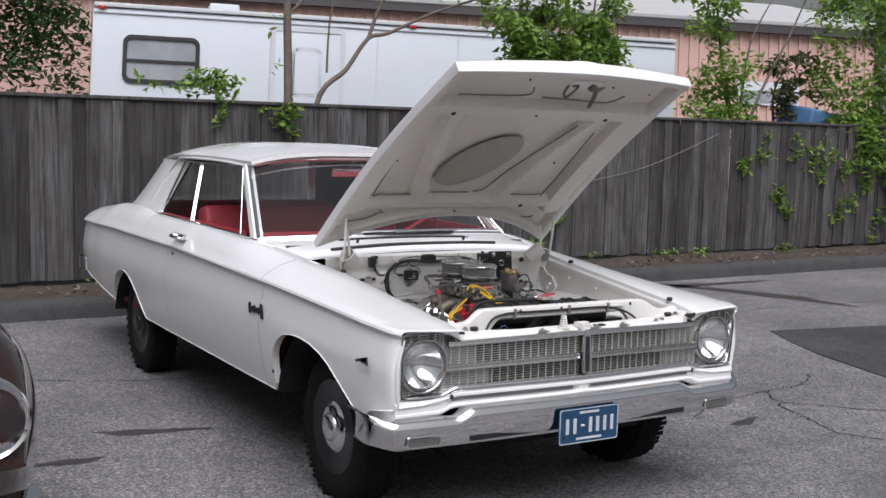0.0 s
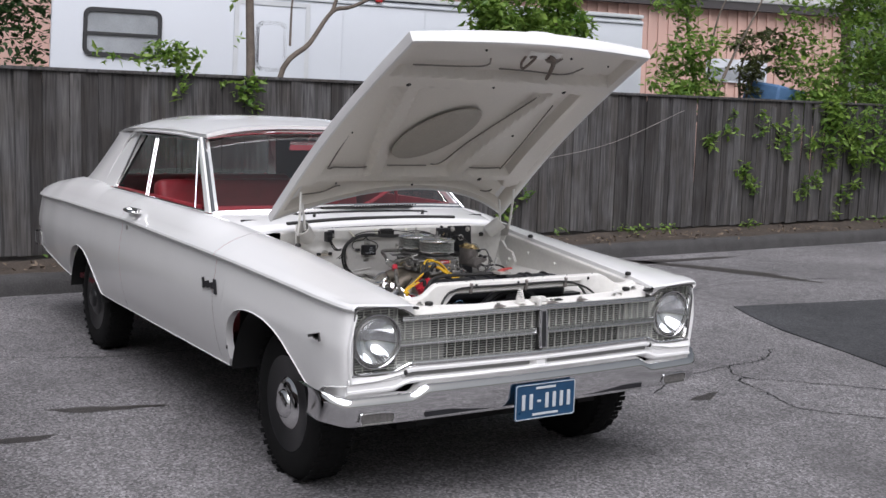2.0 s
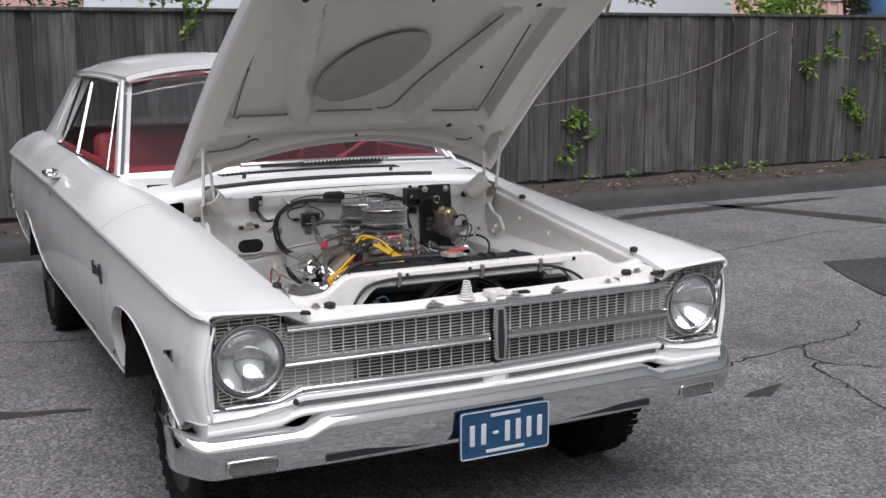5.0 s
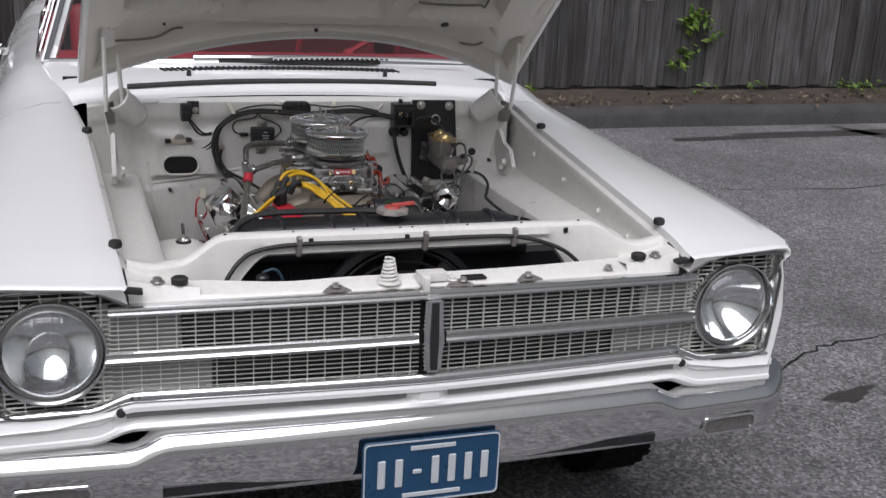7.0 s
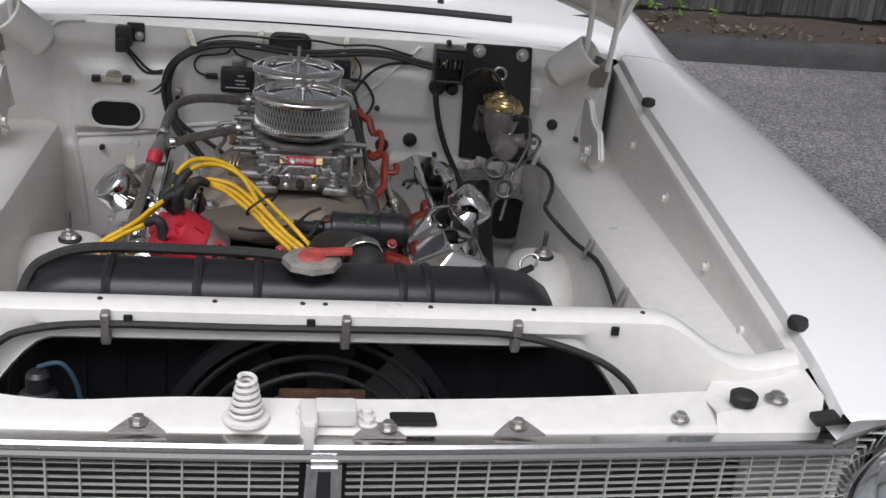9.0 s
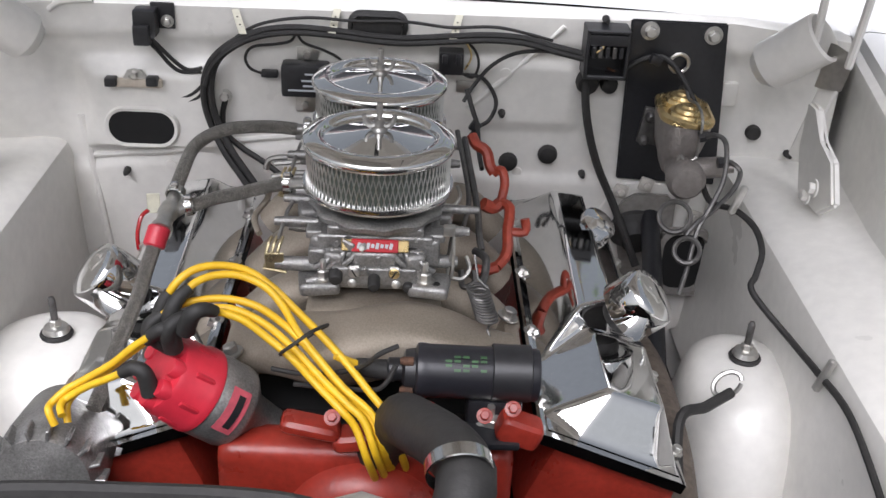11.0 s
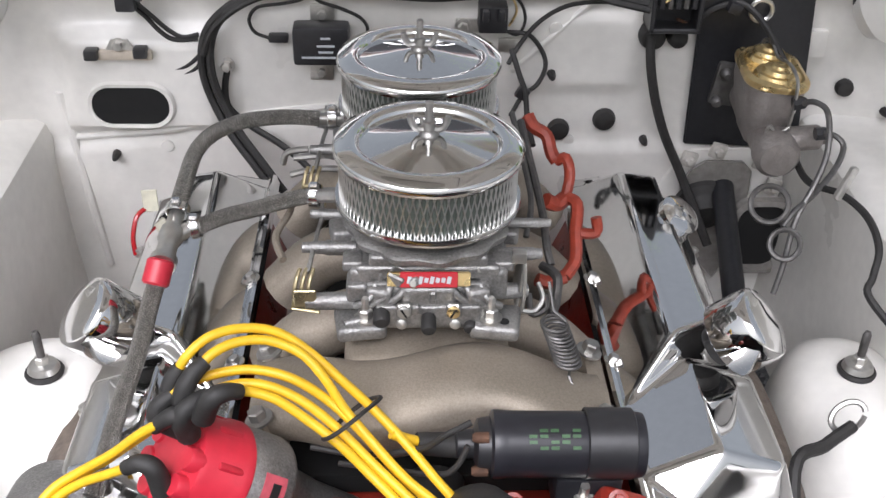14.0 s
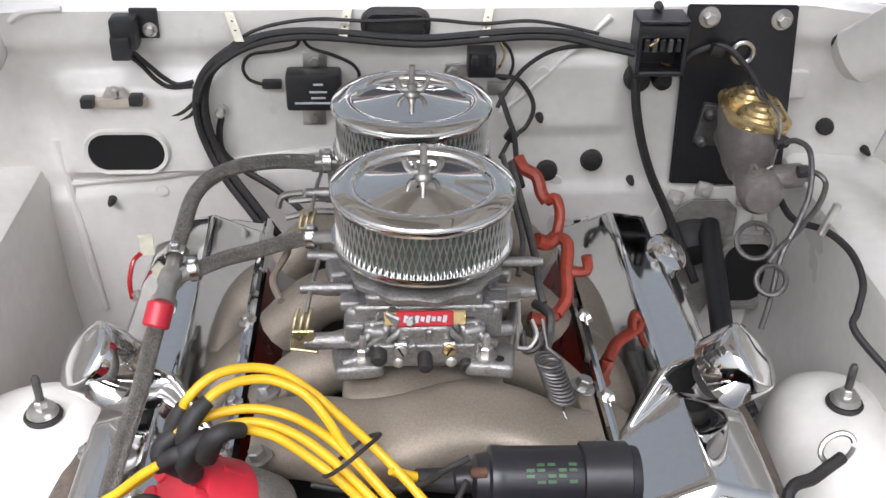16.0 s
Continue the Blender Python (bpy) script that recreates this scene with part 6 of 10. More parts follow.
for s in (-1, 1):
    bm = bmesh.new()
    box(bm, (s * 0.738, 2.78, 0.765), (0.03, 1.60, 0.60), bevel=0.008)
    part("door_card", bm, "seat", car, "red vinyl door card")
    bm = bmesh.new()
    rows = []
    for k in range(7):
        w = k / 6
        z = 1.05 + 0.34 * w
        x = 0.735 + (0.592 - 0.735) * w ** 0.9
        rows.append([(s * x, 3.47 - 0.16 * w, z), (s * (x - 0.005), 3.9 - 0.22 * w, z), (s * (x - 0.06), 4.22 - 0.3 * w, z)])
    grid(bm, rows)
    box(bm, (s * 0.70, 3.85, 0.80), (0.03, 0.7, 0.54), bevel=0.008)
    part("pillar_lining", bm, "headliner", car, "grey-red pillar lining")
bm = bmesh.new()
rows = []
for k in range(13):
    u = -1 + 2 * k / 12
    rows.append([(u * (roof_edge(y)[0] - 0.05), y, roof_z(u * roof_edge(y)[0], y) - 0.024) for y in (2.23, 2.36, 2.5, 2.8, 3.2, 3.6, 3.85)])
grid(bm, rows)
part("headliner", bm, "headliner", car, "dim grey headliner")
bm = bmesh.new()
c, ax = Vector((0.36, 2.20, 1.03)), Vector((0, 0.9, 0.42)).normalized()
a_, s_, t_ = frame_of(ax)
tube(bm, [c + (s_ * math.cos(2 * math.pi * k / 24) + t_ * math.sin(2 * math.pi * k / 24)) * 0.2 for k in range(24)], 0.011, 8, 1, closed=True)
tube(bm, [c - ax * 0.26, c], 0.022, 10, smooth=False)
for k in range(2):
    d = (s_ * math.cos(k * math.pi + 0.2) + t_ * math.sin(k * math.pi + 0.2)) * 0.19
    tube(bm, [c, c + d], 0.012, 8, smooth=False)
part("steering_wheel", bm, "seat", car, "red steering wheel")
bm = bmesh.new()
box(bm, (0, 2.26, 1.37), (0.22, 0.02, 0.055), (15, 0, 0), 0.01, 3)
tube(bm, [(0, 2.25, 1.39), (0, 2.2, 1.43)], 0.006, 8, smooth=False)
part("rear_view_mirror", bm, "chrome", car, "small interior mirror")

# ---- the brown car parked alongside: only its rounded front corner comes into view ----
def build_brown_car():
    root = thing("brown_car", (-3.09, 1.8, 0), "dark brown old car with rounded fenders and chrome lamp", "car")
    def body(name, cx, y0, y1, w, zt, zb, bulge, mat="brown", label=""):
        bm = bmesh.new()
        rows = []
        for k in range(25):
            v = k / 24
            y = y0 + (y1 - y0) * v
            e = math.sin(math.pi * min(1, max(0.02, v * bulge)) / 2) if v * bulge < 1 else 1.0
            e2 = math.sin(math.pi * min(1, max(0.02, (1 - v) * 3)) / 2) if (1 - v) * 3 < 1 else 1.0
            e = max(0.03, e) * max(0.03, e2)
            rows.append([(cx + w / 2 * (0.35 + 0.65 * e) * math.copysign(abs(math.cos(a)) ** 0.7, math.cos(a)), y, zb + (zt - zb) * (0.5 + 0.5 * e * math.copysign(abs(math.sin(a)) ** 0.7, math.sin(a)))) for a in np.linspace(0, 2 * math.pi, 33)[:-1]])
        grid(bm, rows, close_v=True)
        for r_ in (rows[0], rows[-1]):
            bm.faces.new([bm.verts.new(p) for p in r_])
        return part(name, bm, mat, root, label, 60)
    for s in (-1, 1):
        f_ = body("fender", -3.09 + s * 0.78, -0.28, 1.5, 0.42, 0.92, 0.3, 2.6)
        bm = bmesh.new()
        lathe(bm, (-3.09 + s * 0.76, -0.20, 0.74), (0, -1, 0), [(0.115, -0.05), (0.12, 0.05), (0.11, 0.07), (0.10, 0.065), (0.095, 0.04)], 36, cap=False)
        ring = part("lamp_ring", bm, "chrome", f_, "chrome lamp ring")
        bm = bmesh.new()
        lathe(bm, (-3.09 + s * 0.76, -0.22, 0.74), (0, -1, 0), [(0.098, 0.0), (0.09, 0.03), (0.06, 0.05), (0.001, 0.058)], 32, cap=False)
        part("lamp_lens", bm, "lens", f_, "clear lamp lens")
    body("bonnet", -3.09, -0.2, 1.7, 1.3, 1.05, 0.35, 3.0)
    body("cabin", -3.09, 1.4, 4.6, 1.72, 1.2, 0.32, 9)
    body("roof", -3.09, 1.7, 4.2, 1.36, 1.58, 0.9, 2.2)
    bm = bmesh.new()
    rows = []
    for k in range(21):
        x = -4.045 + 1.86 * k / 20
        y = -0.42 + 0.16 * (abs(x + 3.115) / 0.93) ** 3
        rows.append([(x, y + 0.06, 0.52), (x, y, 0.51), (x, y - 0.015, 0.46), (x, y, 0.41), (x, y + 0.06, 0.40)])
    grid(bm, rows)
    part("bumper", bm, "chrome", root, "chrome bumper")
    for s in (-1, 1):
        for y in (0.62, 3.6):
            bm = bmesh.new()
            lathe(bm, (-3.09 + s * 0.70, y, 0.33), (s, 0, 0), [(0.19, 0), (0.32, 0.01), (0.33, 0.09), (0.32, 0.18), (0.2, 0.19), (0.15, 0.15), (0.001, 0.17)], 28)
            part("wheel", bm, "tyre", root, "black tyre")


build_brown_car()

# ---- engine bay: aprons, bulkhead, radiator support ----
def apron_section(y):
    gx, gz = lerp(y, TOP_X), lerp(y, TOP_Z)
    return [(gx + 0.0, gz - 0.02), (gx - 0.010, gz - 0.027), (gx - 0.013, gz - 0.034), (gx - 0.012, gz - 0.055), (gx - 0.013, 0.820), (gx - 0.020, 0.806), (gx - 0.036, 0.800), (0.535, 0.788), (0.512, 0.782), (0.502, 0.774), (0.496, 0.755), (0.489, 0.60), (0.478, 0.48), (0.47, 0.46)]


for s in (-1, 1):
    tx, ty = (0.415, 0.856) if s < 0 else (0.450, 0.852)
    bm = bmesh.new()
    grid(bm, [[(s * x, y, z) for x, z in apron_section(y)] for y in np.linspace(0.12, 1.27, 24)])
    apron = part("inner_fender", bm, "bay", car, "cream-white painted inner fender", 30)
    for y in (0.30, 0.48, 0.72, 0.95):
        bm = bmesh.new()
        x, z = lerp(y, TOP_X) - 0.014, lerp(y, TOP_Z) - 0.080
        bolt(bm, (s * x, y, z), (-s, 0, 0.15), 0.007, 0.006)
        part("bolt", bm, "bay", apron)
    # bulged suspension housing with its shock absorber stud
    bm = bmesh.new()
    rows = []
    wall = 0.500 - tx
    for z, f in ((0.38, 1.30), (0.46, 1.22), (0.54, 1.12), (0.60, 1.03), (0.635, 0.95), (0.656, 0.86), (0.669, 0.74), (0.677, 0.58), (0.680, 0.40), (0.681, 0.0)):
        ring = []
        for a in np.linspace(0, 2 * math.pi, 49):
            rx = 0.078 if math.sin(a) > 0 else wall + 0.03
            ring.append((s * (tx - f * rx * math.copysign(abs(math.sin(a)) ** 0.9, math.sin(a))), ty - f * (0.098 + 0.5 * (f - 0.6) * (0.10 if math.cos(a) > 0 else 0.06)) * math.cos(a), z))
        rows.append(ring)
    grid(bm, rows)
    part("shock_tower", bm, "bay", apron, "cream-white bulged shock tower", 50)
    bm = bmesh.new()
    lathe(bm, (s * tx, ty, 0.681), (0, 0, 1), [(0.0195, 0), (0.0205, 0.003), (0.0190, 0.006)], 24)
    part("rubber_bush", bm, "rubber", apron, "black rubber bush")
    bm = bmesh.new()
    lathe(bm, (s * tx, ty, 0.686), (0, 0, 1), [(0.0155, 0), (0.0170, 0.002), (0.0145, 0.008), (0.009, 0.010)], 24)
    lathe(bm, (s * tx, ty, 0.695), (0, 0, 1), [(0.0075, 0), (0.0075, 0.008), (0.006, 0.009)], 6)
    stud = part("shock_washer", bm, "zinc", apron, "zinc cup washer and nut")
    bm = bmesh.new()
    lathe(bm, (s * tx, ty, 0.700), (s * 0.06, 0.10, 1), [(0.0042, 0), (0.0046, 0.014), (0.0046, 0.030), (0.003, 0.034)], 10)
    part("shock_stud", bm, "darksteel", apron, "dark threaded stud")
    # fender bolts' rubber stops on the gutter
    for y, dz in ((0.185, 0.0), (0.962, 0.0)):
        bm = bmesh.new()
        x, z = lerp(y, TOP_X) + 0.004, lerp(y, TOP_Z)
        lathe(bm, (s * x, y, z - 0.004), (0, 0, 1), [(0.012, 0), (0.014, 0.006), (0.012, 0.014), (0.007, 0.016)], 14)
        part("rubber_stop", bm, "rubber", apron, "black rubber bonnet stop")

# small rectangle stamping and clips on the driver's apron
# thin dark tube stands in for the shade in the stamping's crease
bm = bmesh.new()
tube(bm, [(0.562, 0.50, 0.791), (0.524, 0.50, 0.779), (0.524, 0.40, 0.779), (0.562, 0.40, 0.791)], 0.0012, 5, smooth=False, closed=True)
part("stamped_mark", bm, "seal", car)

# bulkhead with pressed panels
def fire_y(x, z):
    """Depth of the pressed bulkhead."""
    y = 1.262 + 0.03 * x
    ledge = 0.748 + 0.045 * (x + 0.47) / 0.33 if x < -0.14 else 0.793 - 0.05 * min(1, (x + 0.14) / 0.3)
    y -= 0.008 * min(1, max(0, (ledge - z) / 0.014))
    d = max(0, abs(x + 0.005) - 0.50)
    y -= 0.5 * d
    up = max(0, z - 0.935)
    y -= min(0.007, 0.5 * up)
    pocket = max(abs(x + 0.365) / 0.112, abs(z - 0.838) / 0.075)
    if pocket < 1.0:
        y -= 0.024 * min(1, (1.0 - pocket) / 0.25)
    panel = max(abs(x - 0.185) / 0.085, abs(z - 0.872) / 0.055)
    if panel < 1.0:
        y -= 0.006 * min(1, (1 - panel) / 0.14)
    return y


bm = bmesh.new()
grid(bm, [[(x, fire_y(x, z), z) for z in np.linspace(0.36, 0.992, 76)] for x in np.linspace(-0.64, 0.64, 139)])
fire = part("bulkhead_panel", bm, "bay", car, "cream-white pressed bulkhead", 40)


def fw(x, z, out=0.0):
    """A place standing out from the bulkhead."""
    return Vector((x, fire_y(x, z) - out, z))


def fw_plate(name, outline, out, thick, mat, parent, label="", bev=0.0):
    bm = bmesh.new()
    y = min(fire_y(x, z) for x, z in outline) - out
    flat_shape(bm, [(x, y, z) for x, z in outline], (0, -1, 0), thick)
    if bev:
        bmesh.ops.bevel(bm, geom=list(bm.edges), offset=bev, segments=2, affect="EDGES")
    return part(name, bm, mat, parent, label)


# oval opening with a raised lip
bm = bmesh.new()
oc = (-0.3825, 0.8111)
oy = fire_y(*oc)
grid(bm, [[(a, oy - o, b) for a, b in rounded(oc[0], oc[1], w, h, h / 2 - 0.001, 10)] for w, h, o in ((0.112, 0.066, 0.0), (0.106, 0.060, 0.005), (0.097, 0.051, 0.004), (0.095, 0.049, -0.02))], close_v=True)
part("opening_lip", bm, "bay", fire)
# near-black sheet stands in for the shaded opening
bm = bmesh.new()
bm.faces.new([bm.verts.new((a, oy - 0.0025, b)) for a, b in rounded(oc[0], oc[1], 0.097, 0.051, 0.0245, 10)])
part("oval_opening", bm, "hole", fire, "near-black sheet for the shaded oval opening")
for pts, r_ in ((((-0.4713, 0.754), (-0.4118, 0.7594), (-0.3368, 0.7703), (-0.2466, 0.7842), (-0.1115, 0.7989)), 0.005), (((0.1025, 0.846), (0.1417, 0.8856), (0.1905, 0.9303), (0.2374, 0.9805)), 0.004),
                (((-0.5035, 0.9801), (-0.4847, 0.9921), (-0.4406, 0.9959)), 0.004), (((-0.4754, 0.8202), (-0.469, 0.7599), (-0.4567, 0.6526), (-0.4467, 0.5583)), 0.006)):
    bm = bmesh.new()
    tube(bm, [fw(x, z, 0.001) for x, z in pts], r_, 8)
    part("bead", bm, "bay", fire)
# rubber plugs and screws
for x, z, r in ((0.1705, 0.7605, 0.0150), (0.2313, 0.7747, 0.0155), (0.5364, 0.9495, 0.0125), (0.541, 0.83, 0.0120)):
    bm = bmesh.new()
    lathe(bm, fw(x, z, 0.0), (0, -1, 0), [(r, 0), (r, 0.004), (r * 0.85, 0.010), (r * 0.4, 0.012)], 20)
    part("rubber_plug", bm, "rubber", fire, "round black rubber plug")
for x, z in ((-0.4138, 0.7338), (0.2882, 0.7438), (0.1541, 0.8435), (0.2965, 0.9941), (0.5915, 0.8069)):
    bm = bmesh.new()
    lathe(bm, fw(x, z, 0.0), (0, -1, 0), [(0.006, 0), (0.005, 0.01), (0.003, 0.018)], 8)
    part("screw", bm, "rubber", fire)
for x, z in ((-0.3471, 0.7442), (0.1852, 0.7427), (0.1553, 0.9051)):
    bm = bmesh.new()
    lathe(bm, fw(x, z, 0.0), (0, -1, 0), [(0.009, 0), (0.008, 0.002), (0.004, 0.0025)], 14)
    part("plug", bm, "bay", fire)
# small raised stamping beside the brake plate
bm = bmesh.new()
sx, sz = 0.4987, 0.8843
box(bm, fw(sx, sz, 0.004), (0.024, 0.012, 0.038), bevel=0.004)
part("stamped_pad", bm, "bay", fire)
# black brake plate
plate_b = fw_plate("brake_plate", [(0.3412, 0.7425), (0.4976, 0.7371), (0.4766, 0.9956), (0.3336, 0.9967)], 0.002, 0.006, "black", fire, "black steel master cylinder plate", 0.002)
PBY = 1.262
for x, z in ((0.3624, 0.9809), (0.4567, 0.9778)):
    bm = bmesh.new()
    bolt(bm, (x, PBY - 0.004, z), (0, -1, 0), 0.009, 0.010)
    part("bolt", bm, "zinc", plate_b)
bm = bmesh.new()
fx, fz = 0.3905, 0.8327
box(bm, (fx, PBY - 0.008, fz), (0.050, 0.012, 0.060), (0, 8, 0), 0.006)
lathe(bm, (fx - 0.012, PBY - 0.014, fz + 0.018), (0, -1, 0), [(0.008, 0), (0.008, 0.006), (0.004, 0.012)], 10)
lathe(bm, (fx - 0.018, PBY - 0.014, fz - 0.020), (0, -1, 0), [(0.008, 0), (0.008, 0.006), (0.004, 0.012)], 10)
part("mounting_flange", bm, "darksteel", plate_b, "dark cylinder flange with two nuts")
bm = bmesh.new()
rx_, rz_ = 0.4106, 0.9354
tube(bm, [(rx_ + 0.014 * math.cos(a), PBY - 0.012, rz_ + 0.014 * math.sin(a)) for a in np.linspace(0, 2 * math.pi, 17)[:-1]], 0.003, 6, 1, closed=True)
part("rod_ring", bm, "zinc", plate_b)
bm = bmesh.new()
box(bm, (0.3742, PBY - 0.018, 0.9412), (0.018, 0.014, 0.014), (0, 20, 0), 0.003)
part("cable_clamp", bm, "blackpl", plate_b)

# twin master cylinder: iron body, gold lid, spring bail
MX, MY, MZ = 0.405, 1.160, 0.893
lean = Matrix.Translation((MX, MY, MZ)) @ Matrix.Rotation(radians(-4), 4, "Z") @ Matrix.Rotation(radians(4), 4, "Y")


def mc_part(bm, mat, parent, name, label="", smooth=35):
    bmesh.ops.transform(bm, matrix=lean, verts=bm.verts)
    return part(name, bm, mat, parent, label, smooth)


bm = bmesh.new()
rows = []
for w, h, z, dy in ((0.036, 0.075, -0.082, 0.0), (0.046, 0.090, -0.066, 0.0), (0.060, 0.104, -0.045, 0.0), (0.070, 0.112, -0.018, 0.0), (0.072, 0.114, -0.003, 0.0)):
    rows.append([(x, y, z) for x, y in rounded(0.0, dy, w, h, 0.028 if w > 0.04 else 0.016)])
grid(bm, rows, close_v=True)
bm.faces.new([bm.verts.new(p) for p in rows[-1]])
mc = mc_part(bm, "taniron", car, "master_cylinder", "grey cast-iron twin master cylinder", 50)
bm = bmesh.new()
lathe(bm, (0.004, 0.085, -0.070), (0.02, -1, 0.0), [(0.022, 0), (0.024, 0.05), (0.024, 0.150), (0.027, 0.152), (0.027, 0.170), (0.021, 0.178), (0.006, 0.180)], 24)
mc_part(bm, "taniron", mc, "bore", "cast cylinder bore with a hex end", 45)
bm = bmesh.new()
lathe(bm, (0.008, -0.058, -0.062), (1, 0.05, 0.18), [(0.015, 0), (0.015, 0.05), (0.0135, 0.053), (0.0095, 0.055), (0.0095, 0.066)], 18)
mc_part(bm, "taniron", mc, "outlet", "cast side outlet", 45)
bm = bmesh.new()
rows = []
for w, h, z in ((0.076, 0.118, -0.002), (0.078, 0.120, 0.002), (0.077, 0.119, 0.006), (0.066, 0.106, 0.0085), (0.062, 0.102, 0.007)):
    rows.append([(x, y, z) for x, y in rounded(0.0, 0.0, w, h, 0.030)])
grid(bm, rows, close_v=True)
bm.faces.new([bm.verts.new(p) for p in rows[-1]])
for y in (-0.027, 0.027):
    lathe(bm, (0, y, 0.007), (0, 0, 1), [(0.028, 0), (0.026, 0.005), (0.020, 0.0055), (0.018, 0.010), (0.011, 0.011), (0.009, 0.014), (0.001, 0.014)], 28)
mc_part(bm, "gold", mc, "lid", "gold plated lid with two stepped domes")
bm = bmesh.new()
tube(bm, [(0.018, -0.062, -0.045), (0.016, -0.066, -0.012), (0.014, -0.060, 0.016), (0.010, -0.030, 0.024), (0.004, 0.0, 0.019), (0.002, 0.030, 0.024), (0.0, 0.060, 0.014), (0.0, 0.064, -0.03)], 0.0022, 7)
tube(bm, [(0.018, -0.064, -0.040), (0.004, -0.068, -0.048), (-0.006, -0.066, -0.040), (-0.006, -0.064, -0.066)], 0.0022, 7)
mc_part(bm, "steel", mc, "spring_bail")
for pts in ([(0.424, 1.09, 0.885), (0.432, 1.08, 0.892), (0.44, 1.06, 0.892), (0.44, 1.04, 0.877), (0.435, 1.02, 0.852), (0.42, 1., 0.827), (0.4, 0.98, 0.795), (0.389, 0.96, 0.747), (0.381, 0.95, 0.715)],
            [(0.449, 1.07, 0.857), (0.459, 1.06, 0.858), (0.466, 1.05, 0.849), (0.453, 1.03, 0.832), (0.422, 1., 0.816), (0.396, 0.98, 0.806), (0.382, 0.97, 0.793)]):
    bm = bmesh.new()
    tube(bm, pts, 0.0035, 8)
    part("brake_line", bm, "darksteel", mc, "bare steel brake pipe")
for c0, r in ((Vector((0.37, 0.99, 0.809)), 0.0205), (Vector((0.385, 0.96, 0.775)), 0.0165)):
    ca = Vector((-0.25, -0.80, 0.55)).normalized()
    _, cs, ct = frame_of(ca)
    bm = bmesh.new()
    tube(bm, [c0 + cs * (r * math.cos(a)) + ct * (r * math.sin(a)) + ca * (0.0042 * a / 6.283) for a in np.linspace(0, 4.4 * math.pi, 60)], 0.0033, 7, 1)
    part("pipe_coil", bm, "darksteel", mc, "coiled brake pipe")
for p, ax_ in (((0.42, 1.095, 0.883), (1, 0, 0.2)), ((0.446, 1.075, 0.854), (1, 0, 0.1))):
    bm = bmesh.new()
    lathe(bm, p, ax_, [(0.008, -0.006), (0.008, 0.006), (0.005, 0.010)], 6)
    part("pipe_union", bm, "blackpl", mc)

# column opening
column = fw_plate("column_plate", [(0.308, 0.6681), (0.3432, 0.7303), (0.358, 0.7363), (0.4526, 0.7379), (0.4745, 0.7271), (0.4894, 0.6839), (0.4779, 0.5801), (0.4881, 0.4785), (0.4077, 0.4379), (0.3437, 0.523)], 0.003, 0.005, "bay", fire, "cream-white column cover plate", 0.0015)
cy_ = 1.252
bm = bmesh.new()
grid(bm, [[(x, cy_ - o, z) for x, z in ((0.3416, 0.6859), (0.3541, 0.7099), (0.3719, 0.723), (0.4236, 0.7224), (0.4383, 0.7071), (0.4391, 0.6663), (0.4359, 0.5809), (0.4103, 0.5317), (0.3647, 0.5822))] for o in (0.004, 0.009, 0.006)], close_v=True)
part("opening_lip", bm, "bay", column)
bm = bmesh.new()
flat_shape(bm, [(x, cy_ - 0.004, z) for x, z in ((0.3416, 0.6859), (0.3541, 0.7099), (0.3719, 0.723), (0.4236, 0.7224), (0.4383, 0.7071), (0.4391, 0.6663), (0.4359, 0.5809), (0.4103, 0.5317), (0.3647, 0.5822))], (0, -1, 0), 0.002)
part("recess", bm, "greymetal", column, "grey recessed column cover")
bm = bmesh.new()
kx, kz = 0.3773, 0.6625
lathe(bm, (kx, cy_ - 0.006, kz), (0, -1, -0.35), [(0.040, 0), (0.040, 0.008), (0.033, 0.014), (0.026, 0.02), (0.022, 0.034), (0.001, 0.036)], 28)
part("column_boot", bm, "rubber", column, "black rubber column boot")
bm = bmesh.new()
gx_, gz_ = 0.4591, 0.6143
grid(bm, [[(a, cy_ - 0.02 - o, b) for a, b in rounded(gx_, gz_, w, h, 0.024, 8)] for w, h, o in ((0.085, 0.120, 0.0), (0.084, 0.118, 0.012), (0.070, 0.104, 0.013), (0.066, 0.10, 0.002))], close_v=True)
part("pedal_seal", bm, "greymetal", column, "pale seal rim")
# near-black sheet for the shade inside the pedal opening
bm = bmesh.new()
flat_shape(bm, [(a, cy_ - 0.020, b) for a, b in rounded(gx_, gz_, 0.068, 0.102, 0.022, 8)], (0, -1, 0), 0.002)
part("pedal_opening", bm, "hole", column, "near-black sheet for the shaded pedal opening")
for x, z in ((0.3484, 0.7268), (0.4492, 0.7221), (0.4712, 0.6859), (0.3867, 0.7395)):
    bm = bmesh.new()
    box(bm, (x, cy_ - 0.008, z), (0.022, 0.008, 0.022), (0, 15, 0), 0.003)
    bolt(bm, (x, cy_ - 0.011, z), (0, -1, 0), 0.006, 0.006)
    part("bolt", bm, "castgrey", column)

# electrical items on the bulkhead
def wire(pts, r, parent, label="black cable", mat="rubber", seg=8):
    bm = bmesh.new()
    tube(bm, pts, r, seg)
    return part("cable", bm, mat, parent, label)


def box_on_wall(name, x, z, w, h, out, mat, parent, label, bev=0.003, base=0.0, turn=0.0):
    bm = bmesh.new()
    y = fire_y(x, z) - base
    box(bm, (x, y - out / 2, z), (w, out, h), (0, turn, 0), bev)
    return part(name, bm, mat, parent, label)


